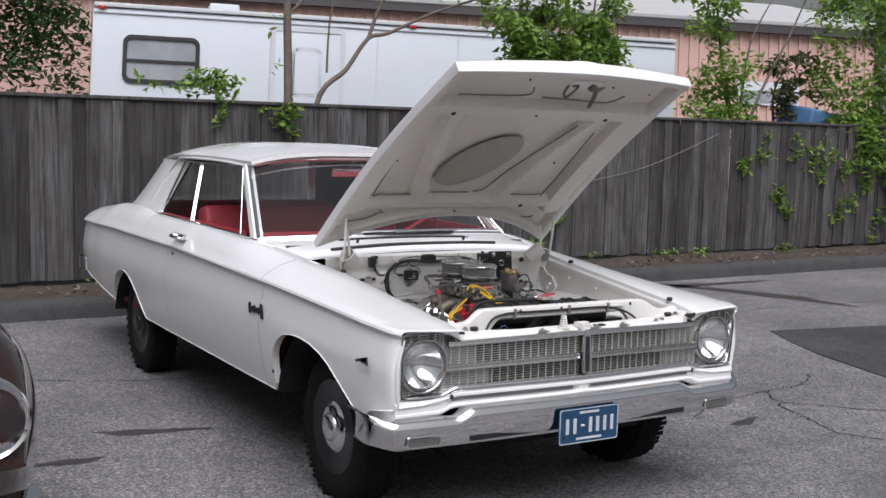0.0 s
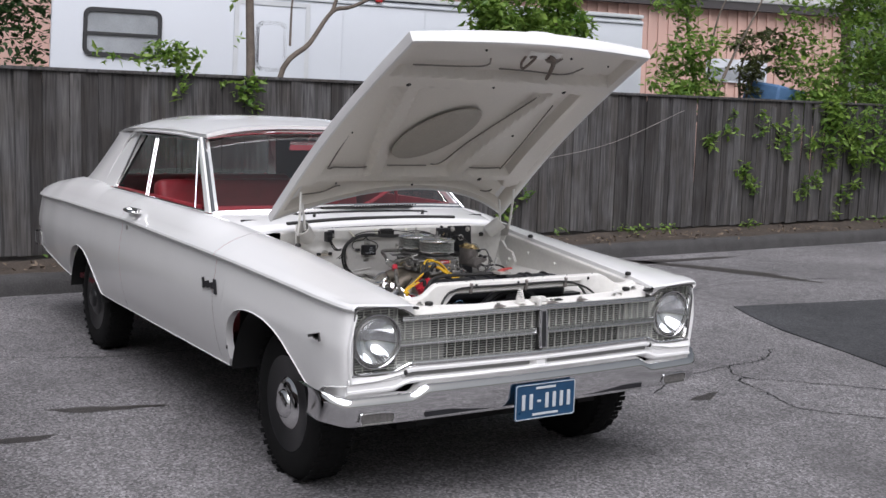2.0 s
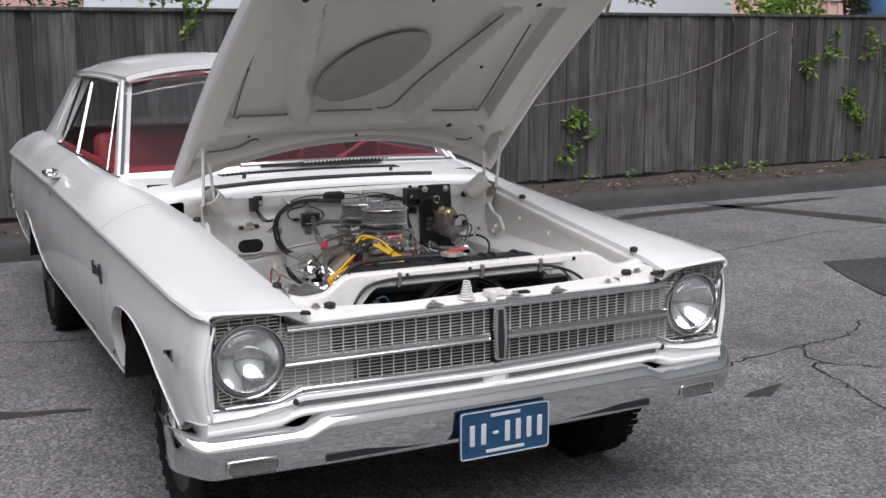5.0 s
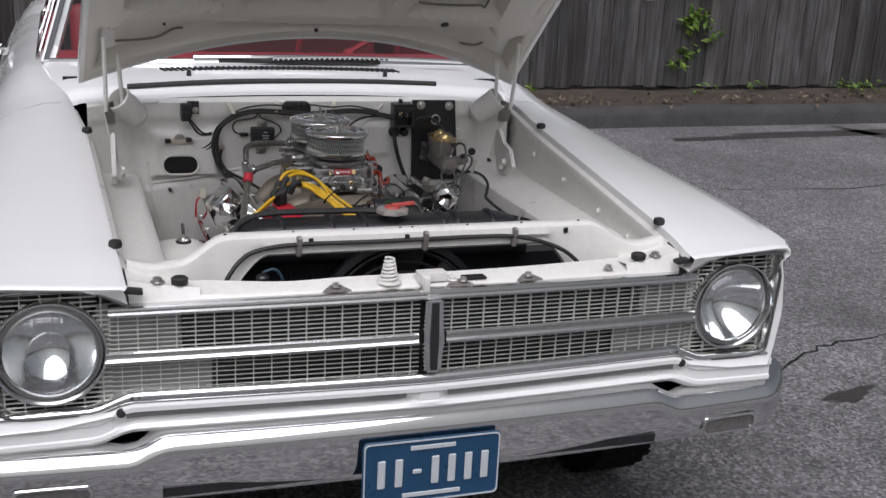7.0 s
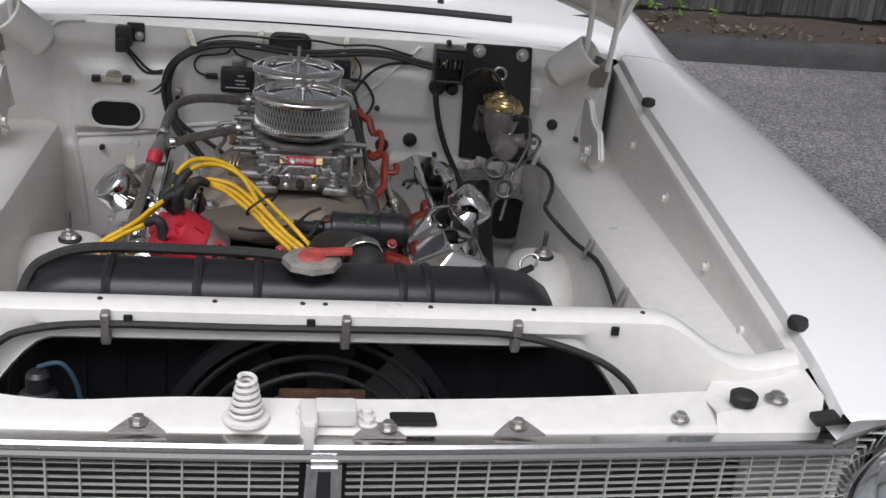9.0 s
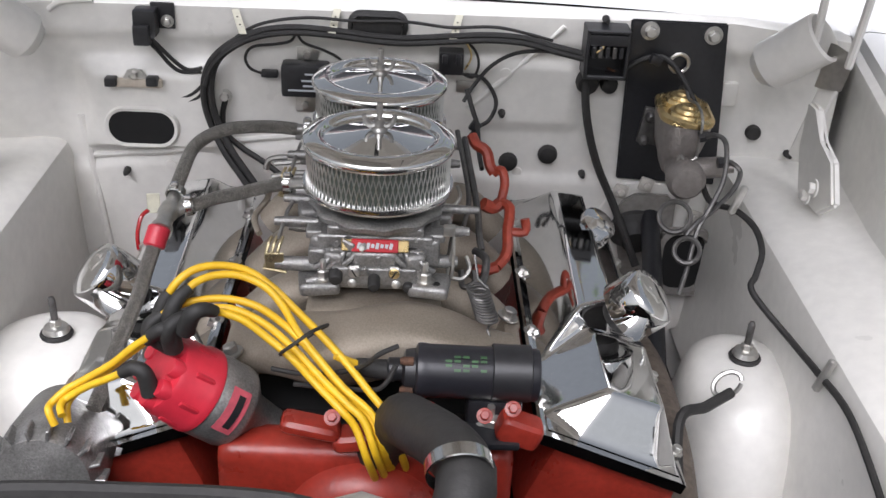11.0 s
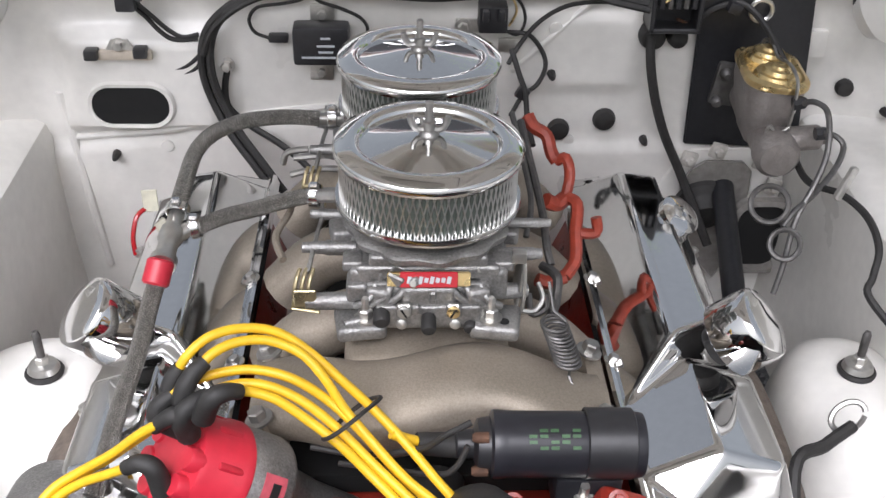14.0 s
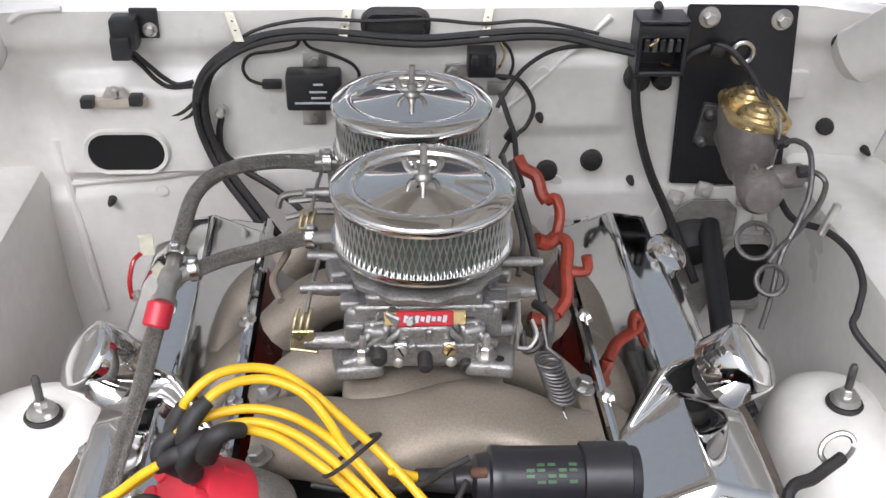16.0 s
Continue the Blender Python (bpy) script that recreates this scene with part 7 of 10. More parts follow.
vx, vz = -0.1395, 0.8936
vr = box_on_wall("voltage_regulator", vx, vz, 0.070, 0.050, 0.032, "blackpl", fire, "black regulator box with faint print", 0.006, 0.006)
for dz, w in ((0.012, 0.012), (0.002, 0.022), (-0.006, 0.018), (-0.013, 0.048)):
    bm = bmesh.new()
    box(bm, (vx + (0.006 if w < 0.03 else 0), fire_y(vx, vz) - 0.0385, vz + dz), (w, 0.0006, 0.0026))
    part("label_bar", bm, "platewhite", fire, "small pale print bar")
for x, z in ((-0.1385, 0.9252), (-0.1417, 0.8479)):
    bm = bmesh.new()
    y = fire_y(x, z)
    box(bm, (x, y - 0.004, z), (0.030, 0.005, 0.024), bevel=0.002)
    bolt(bm, (x, y - 0.006, z), (0, -1, 0), 0.006, 0.006)
    part("mounting_tab", bm, "zinc", fire, "zinc mounting tab and screw")
x, z = -0.1934, 0.8956
box_on_wall("wire_connector", x, z, 0.025, 0.011, 0.012, "blackpl", fire, "black wire connector", 0.003, 0.004)
x, z = -0.3848, 0.8819
box_on_wall("ballast_resistor", x, z, 0.078, 0.013, 0.010, "ceramic", fire, "pale ceramic ballast resistor", 0.004)
fw_plate("resistor_bracket", [(x - 0.022, z), (x + 0.022, z), (x + 0.010, z + 0.020), (x - 0.010, z + 0.020)], 0.002, 0.004, "zinc", fire, "zinc bracket")
bm = bmesh.new()
bolt(bm, fw(x - 0.001, z + 0.013, 0.006), (0, -1, 0), 0.006, 0.006)
part("bolt", bm, "zinc", fire)
for x, z in ((-0.4189, 0.8848), (-0.3595, 0.8869)):
    box_on_wall("terminal", x, z, 0.017, 0.013, 0.018, "blackpl", fire, "black terminal", 0.003)
x, z = -0.3645, 0.9716
box_on_wall("relay", x, z, 0.032, 0.040, 0.032, "blackpl", fire, "black relay", 0.005)
x, z = -0.3678, 0.9574
box_on_wall("relay_connector", x, z, 0.024, 0.030, 0.040, "blackpl", fire, "black relay connector", 0.004)
x, z = -0.343, 0.9779
box_on_wall("relay_tab", x, z, 0.034, 0.038, 0.006, "blackpl", fire, "", 0.002)
bm = bmesh.new()
bolt(bm, fw(-0.3363, 0.9706, 0.006), (0, -1, 0), 0.006, 0.006)
part("bolt", bm, "zinc", fire)
x0, z0 = -0.0357, 0.9735
bm = bmesh.new()
grid(bm, [[(a, fire_y(x0, z0) - o, b) for a, b in rounded(x0, z0, w, h, h / 2 - 0.002, 8)] for w, h, o in ((0.088, 0.043, 0.0), (0.086, 0.042, 0.012), (0.076, 0.032, 0.015), (0.072, 0.028, 0.012))], close_v=True)
bm.faces.new([bm.verts.new((a, fire_y(x0, z0) - 0.0125, b)) for a, b in rounded(x0, z0, 0.072, 0.028, 0.013, 8)])
part("oval_cover", bm, "rubber", fire, "black oval cover")
# fuse-box style connector: open tray with terminals
x0, z0 = 0.2973, 0.952
bm = bmesh.new()
y0 = fire_y(x0, z0)
for dx, dz, w, h in ((-0.029, 0, 0.006, 0.072), (0.029, 0, 0.006, 0.072), (0, 0.034, 0.064, 0.006), (0, -0.034, 0.064, 0.006)):
    box(bm, (x0 + dx, y0 - 0.022, z0 + dz), (w, 0.044, h), bevel=0.0015, seg=1)
box(bm, (x0, y0 - 0.006, z0), (0.058, 0.012, 0.066))
box(bm, (x0, y0 - 0.03, z0 + 0.022), (0.056, 0.03, 0.016), bevel=0.002)
tray = part("bulkhead_connector", bm, "blackpl", fire, "black bulkhead wiring connector")
for i in range(5):
    bm = bmesh.new()
    box(bm, (x0 - 0.020 + 0.010 * i, y0 - 0.034, z0 + 0.004), (0.007, 0.022, 0.018), bevel=0.0015, seg=1)
    part("connector_pin", bm, "darksteel" if i % 2 else "blackpl", fire)
for x, z, r in ((0.2797, 0.8971, 0.0175), (0.3125, 0.8958, 0.0135)):
    bm = bmesh.new()
    lathe(bm, fw(x, z, 0.0), (0.0, -1, -0.1), [(r, 0), (r, 0.012), (r * 0.85, 0.02), (r * 0.3, 0.024)], 20)
    part("rubber_grommet", bm, "rubber", fire, "black rubber grommet")
x0, z0 = 0.073, 0.9258
bm = bmesh.new()
box(bm, (x0, fire_y(x0, z0) - 0.018, z0), (0.036, 0.030, 0.034), bevel=0.003)
box(bm, (x0 - 0.010, fire_y(x0, z0) - 0.036, z0 + 0.008), (0.008, 0.012, 0.014), bevel=0.002)
box(bm, (x0 + 0.010, fire_y(x0, z0) - 0.036, z0 + 0.008), (0.008, 0.012, 0.014), bevel=0.002)
part("horn_relay", bm, "blackpl", fire, "dark relay with tan wires")
for px_, pz_, w_ in ((0.0429, 0.909, 0.030), (0.0971, 0.8823, 0.028)):
    bm = bmesh.new()
    box(bm, fw(px_, pz_, 0.004), (w_, 0.005, 0.018), bevel=0.002)
    part("relay_bracket", bm, "zinc", fire)
bm = bmesh.new()
bolt(bm, fw(0.0371, 0.9083, 0.006), (0, -1, 0), 0.007, 0.007)
part("bolt", bm, "zinc", fire)
# wiring loom and cables
loom = [(0.2619, 1.2299, 0.9501), (0.2187, 1.2336, 0.9584), (0.1758, 1.2373, 0.9674), (0.1257, 1.2358, 0.9701), (0.0762, 1.2343, 0.967), (0.006, 1.2342, 0.9611), (-0.0431, 1.2327, 0.9631), (-0.1057, 1.2328, 0.9689), (-0.1609, 1.2312, 0.9709), (-0.2094, 1.2297, 0.9628), (-0.2451, 1.2286, 0.9456), (-0.2736, 1.2278, 0.9193), (-0.2864, 1.2274, 0.8877), (-0.2869, 1.2254, 0.8497), (-0.2756, 1.2217, 0.8115), (-0.2559, 1.2043, 0.781), (-0.2261, 1.1752, 0.7536), (-0.199, 1.156, 0.7225)]
wire(loom, 0.0052, fire, "black taped wiring loom")
wire([(x + 0.002, y - 0.006, z - 0.006) for x, y, z in loom[:13]], 0.0042, fire)
wire([(x + 0.011, y - 0.002, z + 0.004) for x, y, z in loom[9:]], 0.0052, fire)
for pts, r_ in (([(0.219, 1.2386, 0.9654), (0.1398, 1.2412, 0.9806), (0.0691, 1.2391, 0.9784), (0.0056, 1.2322, 0.9859), (-0.0638, 1.2301, 0.9844), (-0.1329, 1.236, 0.9851), (-0.1882, 1.2344, 0.9777), (-0.2235, 1.2333, 0.9636), (-0.2531, 1.2324, 0.9383), (-0.2765, 1.2317, 0.9087)], 0.0024),
                ([(-0.4165, 1.2295, 0.8856), (-0.4008, 1.23, 0.8638), (-0.3675, 1.231, 0.8499), (-0.3322, 1.232, 0.8484), (-0.2989, 1.231, 0.859), (-0.2847, 1.2295, 0.8791)], 0.0030),
                ([(-0.3576, 1.2313, 0.89), (-0.3543, 1.2314, 0.8707), (-0.3381, 1.2319, 0.8588), (-0.3091, 1.2307, 0.8631), (-0.2857, 1.2294, 0.883)], 0.0030),
                ([(-0.3643, 1.2161, 0.9506), (-0.3496, 1.2255, 0.93), (-0.3355, 1.2299, 0.9095), (-0.3194, 1.2304, 0.8987), (-0.2913, 1.2313, 0.8998)], 0.0030),
                ([(-0.3574, 1.2163, 0.9519), (-0.3414, 1.2258, 0.9299), (-0.325, 1.2303, 0.9109), (-0.3086, 1.2307, 0.9016), (-0.2894, 1.2313, 0.9051)], 0.0030),
                ([(-0.2038, 1.2419, 0.8966), (-0.2217, 1.2413, 0.9046), (-0.2275, 1.2412, 0.9213), (-0.2159, 1.2415, 0.9369), (-0.1841, 1.2425, 0.9417), (-0.1614, 1.2432, 0.9474), (-0.1534, 1.2374, 0.9614)], 0.0022),
                ([(-0.152, 1.2374, 0.9613), (-0.1419, 1.2437, 0.945), (-0.1141, 1.2446, 0.9349), (-0.0896, 1.2453, 0.9218), (-0.0829, 1.2455, 0.9041), (-0.1011, 1.239, 0.886)], 0.0022),
                ([(0.2551, 1.2297, 0.9464), (0.2133, 1.2384, 0.9491), (0.1675, 1.242, 0.9432), (0.1327, 1.241, 0.9232), (0.1089, 1.2403, 0.8927), (0.0937, 1.2248, 0.872)], 0.0030),
                ([(0.0844, 1.2445, 0.9632), (0.1067, 1.2452, 0.9443), (0.1137, 1.2454, 0.9214), (0.1052, 1.2452, 0.9023), (0.0866, 1.2446, 0.9103)], 0.0020),
                ([(0.0941, 1.2448, 0.9063), (0.1199, 1.2456, 0.9021), (0.1381, 1.2461, 0.8799), (0.1431, 1.2413, 0.8605), (0.1334, 1.236, 0.8388), (0.113, 1.2154, 0.8325), (0.0972, 1.1949, 0.8143)], 0.0030),
                ([(0.0977, 1.2349, 0.8872), (0.1079, 1.2152, 0.8605), (0.1151, 1.2055, 0.8412), (0.1183, 1.1855, 0.8108), (0.1216, 1.1456, 0.7992)], 0.0036),
                ([(0.3008, 1.241, 0.9176), (0.3289, 1.2519, 0.9186), (0.3504, 1.2525, 0.9353), (0.3773, 1.2483, 0.9453), (0.3945, 1.2338, 0.9409), (0.4058, 1.2042, 0.93), (0.4155, 1.1795, 0.9138), (0.4267, 1.1648, 0.8936), (0.4293, 1.1549, 0.8774)], 0.0042)):
    wire(pts, r_, fire)
for pts in ([(0.083, 1.2445, 0.9617), (0.0954, 1.2429, 0.9527), (0.102, 1.2431, 0.9338), (0.0935, 1.2428, 0.9149)], [(0.2801, 1.2254, 0.9703), (0.2904, 1.2207, 0.9647), (0.2807, 1.2204, 0.9559)]):
    wire(pts, 0.0016, fire, "tan wire", "gold")
wire([(0.3033, 1.2411, 0.9267), (0.3245, 1.2467, 0.9152), (0.3162, 1.2415, 0.9127)], 0.002, fire, "brown wire", "rust")
wire([(-0.2607, 1.2462, 0.852), (-0.265, 1.2421, 0.8299), (-0.2617, 1.2382, 0.8033), (-0.2367, 1.2299, 0.7825), (-0.1999, 1.216, 0.7645), (-0.17, 1.1969, 0.7493), (-0.1511, 1.1775, 0.739)], 0.0045, fire)
bm = bmesh.new()
bolt(bm, fw(-0.2611, 0.8579, 0.0), (0, -1, 0), 0.007, 0.007)
part("earth_lug", bm, "zinc", fire)
wire([(0.2753, 1.2503, 0.8998), (0.278, 1.2403, 0.8645), (0.2891, 1.2357, 0.8177), (0.3068, 1.2312, 0.7694), (0.3322, 1.227, 0.7193), (0.3515, 1.2125, 0.6781), (0.3749, 1.1832, 0.6272)], 0.0062, fire, "thick black cable")
bm = bmesh.new()
box(bm, (0.1121, 1.2104, 0.8389), (0.016, 0.010, 0.016), (0, 30, 0), 0.003)
part("wire_connector", bm, "blackpl", fire)
for a, b in (((-0.2404, 1.2488, 0.9891), (-0.2265, 1.2212, 0.9616)), ((-0.0944, 1.2532, 0.995), (-0.1015, 1.225, 0.9631)), ((0.0823, 1.2585, 0.9921), (0.0731, 1.2282, 0.9619))):
    a, b = Vector(a), Vector(b)
    bm = bmesh.new()
    side_v = Vector((0.0055, 0, 0))
    flat_shape(bm, [a - side_v, a + side_v, b + side_v, b - side_v], (0, -1, 0.3), 0.0014)
    part("loom_clip", bm, "clipcream", fire, "pale painted metal clip")
    for k in (0.3, 0.62):
        bm = bmesh.new()
        lathe(bm, a.lerp(b, k) + Vector((0, -0.0016, 0)), (0, -1, 0.3), [(0.0016, 0), (0.0014, 0.0004)], 8)
        part("clip_hole", bm, "hole", fire)
# cable along the driver's apron
wire([(0.436, 1.12, 0.816), (0.429, 1.08, 0.811), (0.429, 1.03, 0.813), (0.447, 0.985, 0.825), (0.463, 0.945, 0.82), (0.464, 0.905, 0.806), (0.453, 0.88, 0.787), (0.446, 0.86, 0.773), (0.483, 0.80, 0.742), (0.487, 0.72, 0.752), (0.487, 0.62, 0.765), (0.483, 0.50, 0.745), (0.478, 0.40, 0.72), (0.476, 0.33, 0.69)], 0.0042, apron, "black cable clipped to the inner fender")
for p in ((0.446, 0.98, 0.842), (0.486, 0.70, 0.762), (0.488, 0.50, 0.762)):
    bm = bmesh.new()
    box(bm, p, (0.009, 0.009, 0.042), (0, 20, 10), 0.002, 1)
    part("cable_clip", bm, "zinc", apron)
hose_end = wire([(0.33, 0.60, 0.60), (0.33, 0.69, 0.695), (0.368, 0.72, 0.7), (0.401, 0.74, 0.707)], 0.0065, apron, "black hose end")
bm = bmesh.new()
hx, hy, hz = (0.396, 0.745, 0.715)
tube(bm, [(hx + 0.016 * math.cos(a), hy + 0.008 * math.sin(a), hz + 0.011 * math.sin(a) + 0.006 * math.cos(a)) for a in np.linspace(0, 6.0, 20)], 0.0030, 6, 1)
hose_clip = part("hose_clip", bm, "steel", apron)

M["capmetal"] = material("dull_cap_metal", (0.50, 0.47, 0.43), 0.4, 0.6, vary=0.2, scale=40, rough_vary=0.1)
M["redlever"] = material("faded_red_enamel", (0.42, 0.07, 0.06), 0.4, vary=0.25, scale=60)
# radiator support
SUP = 0.170


def support_top(x):
    a = abs(x)
    w = min(1, max(0, (a - (0.395 if x < 0 else 0.42)) / 0.105))
    return 0.890 - 0.046 * w * w * (3 - 2 * w) + 0.012 * min(1, max(0, (a - 0.55) / 0.05))


bm = bmesh.new()
rows = []
for k in range(81):
    x = -0.598 + 1.196 * k / 80
    z = support_top(x)
    sw = 0.02 * min(1, max(0, (abs(x) - 0.42) / 0.12))
    o = 0.40
    over = max(0, abs(x) - 0.315)
    low = max(0.58, 0.847 - 0.060 * (over / 0.06) ** 1.5)
    y = SUP - sw * 1.6
    rows.append([(x, y + 0.026, z - 0.012), (x, y + 0.022, z), (x, y + 0.018, z + 0.003), (x, y - 0.004, z + 0.002), (x, y - 0.012, z - 0.004), (x, y - 0.014, z - 0.02), (x, y - 0.004, low + 0.012), (x, y - 0.006, low + 0.002), (x, y + 0.002, low - 0.004), (x, y + 0.014, low - 0.002)])
grid(bm, rows)
support = part("radiator_support", bm, "bay", car, "cream-white radiator support panel", 40)
bm = bmesh.new()
tube(bm, [(-0.43, SUP - 0.03, 0.74), (-0.40, SUP - 0.03, 0.81), (-0.369, SUP - 0.018, 0.845), (-0.335, SUP - 0.018, 0.862), (-0.26, SUP - 0.017, 0.871), (-0.08, SUP - 0.016, 0.870), (0.148, SUP - 0.016, 0.871), (0.24, SUP - 0.017, 0.867), (0.318, SUP - 0.02, 0.848), (0.37, SUP - 0.025, 0.822), (0.40, SUP - 0.035, 0.785), (0.425, SUP - 0.05, 0.70)], 0.0048, 8)
part("wiring_loom", bm, "rubber", support, "black wiring loom along the support")
for x in (-0.25, 0.027, 0.236):
    bm = bmesh.new()
    box(bm, (x, SUP - 0.014, 0.866), (0.011, 0.014, 0.044), (10, 0, 0), 0.002, 1)
    part("loom_clip", bm, "taniron", support, "grey clip")
for x in (-0.259, -0.128, -0.025, 0.002, 0.13, 0.259, 0.40, -0.40):
    bm = bmesh.new()
    lathe(bm, (x, SUP + 0.006, support_top(x) + 0.002), (0, 0, 1), [(0.0035, 0), (0.003, 0.002)], 8)
    part("screw", bm, "rubber", support)
for x in (-0.225, -0.015, 0.36):
    bm = bmesh.new()
    box(bm, (x, SUP - 0.016, 0.877), (0.010, 0.004, 0.012), bevel=0.001, seg=1)
    part("slot", bm, "hole", support)
# side fillers between support and fender
for s in (-1, 1):
    bm = bmesh.new()
    grid(bm, [[(s * 0.462, 0.10, 0.70), (s * 0.464, 0.10, 0.80), (s * 0.466, 0.098, 0.816), (s * 0.466, 0.055, 0.822), (s * 0.466, 0.038, 0.795)], [(s * 0.50, 0.165, 0.70), (s * 0.50, 0.160, 0.79), (s * 0.50, 0.150, 0.818), (s * 0.50, 0.057, 0.826), (s * 0.50, 0.040, 0.796)],
              [(s * 0.56, 0.165, 0.70), (s * 0.56, 0.162, 0.80), (s * 0.56, 0.155, 0.83), (s * 0.56, 0.060, 0.833), (s * 0.56, 0.045, 0.798)], [(s * 0.605, 0.170, 0.72), (s * 0.605, 0.165, 0.82), (s * 0.605, 0.160, 0.848), (s * 0.602, 0.062, 0.842), (s * 0.60, 0.048, 0.80)]])
    part("side_filler", bm, "bay", support)
    bm = bmesh.new()
    lathe(bm, (s * 0.503, 0.068, 0.818), (0, 0, 1), [(0.010, 0), (0.010, 0.008), (0.016, 0.010), (0.017, 0.021), (0.013, 0.024), (0.005, 0.023)], 18)
    part("rubber_stop", bm, "rubber", support, "round black bonnet stop")
    bm = bmesh.new()
    bolt(bm, (s * 0.545, 0.068, 0.833), (0, 0, 1), 0.009, 0.007)
    part("bolt", bm, "zinc", support)
    bm = bmesh.new()
    box(bm, (s * 0.600, 0.030, 0.832), (0.05, 0.022, 0.010), (0, -s * 8, 0), 0.003)
    part("corner_seal", bm, "rubber", support, "black corner seal")
    # added black panel closes the side, so the opening looks shaded
    bm = bmesh.new()
    grid(bm, [[(s * 0.60, 0.180, 0.845), (s * 0.60, 0.180, 0.40)], [(s * 0.43, 0.185, 0.72), (s * 0.43, 0.185, 0.40)]])
    part("baffle", bm, "black", support)
# lock platform behind the grille
bm = bmesh.new()
rows = []
for k in range(41):
    x = -0.56 + 1.12 * k / 40
    y0 = grille_y(x) + 0.012
    y1 = 0.078 + 0.030 * min(1, abs(x) / 0.46) ** 2 - 0.020 * math.exp(-((x + 0.30) / 0.10) ** 2)
    drop = 0.009 * abs(x) / 0.64
    rows.append([(x, y0, 0.795 - drop), (x, y0 + 0.001, 0.806 - drop), (x, y0 + 0.008, 0.812 - drop * 0.5), (x, y1, 0.820), (x, y1 + 0.006, 0.816), (x, y1 + 0.004, 0.79)])
grid(bm, rows)
lock = part("lock_platform", bm, "bay", car, "white bonnet lock platform", 40)
bm = bmesh.new()
pts = []
for k in range(90):
    w = k / 89
    a = w * 2 * math.pi * 6.5
    r_ = 0.0185 - 0.010 * w
    pts.append((-0.086 + r_ * math.cos(a), 0.042 + r_ * math.sin(a), 0.820 + 0.048 * w))
tube(bm, pts, 0.0026, 6, 1)
part("coil_spring", bm, "bay", lock, "white conical coil spring")
bm = bmesh.new()
lathe(bm, (-0.086, 0.042, 0.816), (0, 0, 1), [(0.026, 0), (0.025, 0.004), (0.016, 0.005)], 24)
part("spring_seat", bm, "bay", lock)
bm = bmesh.new()
box(bm, (-0.018, 0.026, 0.826), (0.018, 0.05, 0.022), bevel=0.003)
box(bm, (0.012, 0.040, 0.826), (0.045, 0.03, 0.02), bevel=0.003)
box(bm, (-0.018, 0.004, 0.820), (0.012, 0.02, 0.03), bevel=0.002)
part("lock_catch", bm, "bay", lock, "white bonnet catch")
for x, y in ((-0.022, 0.058), (0.02, 0.058), (0.048, 0.050), (0.048, 0.032), (-0.20, 0.032), (0.07, 0.024), (0.22, 0.032), (0.42, 0.05)):
    bm = bmesh.new()
    bolt(bm, (x, y, 0.8155), (0, 0, 1), 0.007, 0.006)
    part("bolt", bm, "bay" if abs(x) < 0.06 else "zinc", lock)
bm = bmesh.new()
box(bm, (0.10, 0.042, 0.8165), (0.052, 0.026, 0.005), bevel=0.002, seg=1)
part("slot", bm, "hole", lock, "slot, near black for its shade")
for x in (-0.20, 0.06, 0.22):
    bm = bmesh.new()
    flat_shape(bm, [(x - 0.03, grille_y(x) + 0.006, 0.808), (x + 0.03, grille_y(x) + 0.006, 0.808), (x + 0.010, grille_y(x) + 0.024, 0.815), (x - 0.010, grille_y(x) + 0.024, 0.815)], (0, 0, 1), 0.003)
    part("grille_tab", bm, "taniron", lock)

# radiator with fan behind the support, core widened to blacken the opening ahead
bm = bmesh.new()
box(bm, (-0.01, 0.325, 0.56), (0.84, 0.05, 0.44))
radiator = thing("radiator", (0, 0.30, 0.40), "black radiator with a top tank and an electric fan", "radiator")
core = part("radiator_core", bm, "black", radiator, "black finned core")
bm = bmesh.new()
rows = []
for x, e in ((-0.372, 0.0), (-0.368, 0.5), (-0.35, 0.85), (-0.31, 1.0), (0.0, 1.0), (0.245, 1.0), (0.275, 0.9), (0.302, 0.6), (0.308, 0.0)):
    rows.append([(x, 0.326 + 0.052 * math.copysign(abs(math.cos(a)) ** 0.55, math.cos(a)) * (0.7 + 0.3 * e), 0.812 + 0.060 * math.copysign(max(0.0, abs(math.sin(a))) ** 0.6, math.sin(a)) * (e if math.sin(a) > 0 else 0.6)) for a in np.linspace(0, 2 * math.pi, 33)[:-1]])
grid(bm, rows, close_v=True)
tank = part("radiator_tank", bm, "black", radiator, "black painted top tank", 60)
for x in (-0.27, -0.16, -0.085, 0.10, 0.135, 0.22):
    bm = bmesh.new()
    tube(bm, [(x, 0.375, 0.845), (x, 0.355, 0.866), (x, 0.325, 0.8735), (x, 0.29, 0.862), (x, 0.277, 0.835)], 0.0075, 8, 4)
    part("tank_rib", bm, "black", tank)
bm = bmesh.new()
lathe(bm, (-0.018, 0.312, 0.866), (0, 0, 1), [(0.022, -0.03), (0.022, 0.016), (0.032, 0.018)], 28)
part("filler_neck", bm, "black", radiator, "black filler neck")
bm = bmesh.new()
lathe(bm, (-0.018, 0.312, 0.883), (0, 0, 1), [(0.034, 0), (0.0385, 0.002), (0.0375, 0.010), (0.031, 0.013), (0.02, 0.013), (0.001, 0.013)], 8)
part("radiator_cap", bm, "capmetal", radiator, "pale radiator cap")
bm = bmesh.new()
box(bm, (0.006, 0.312, 0.903), (0.055, 0.014, 0.008), (0, -5, -4), 0.003)
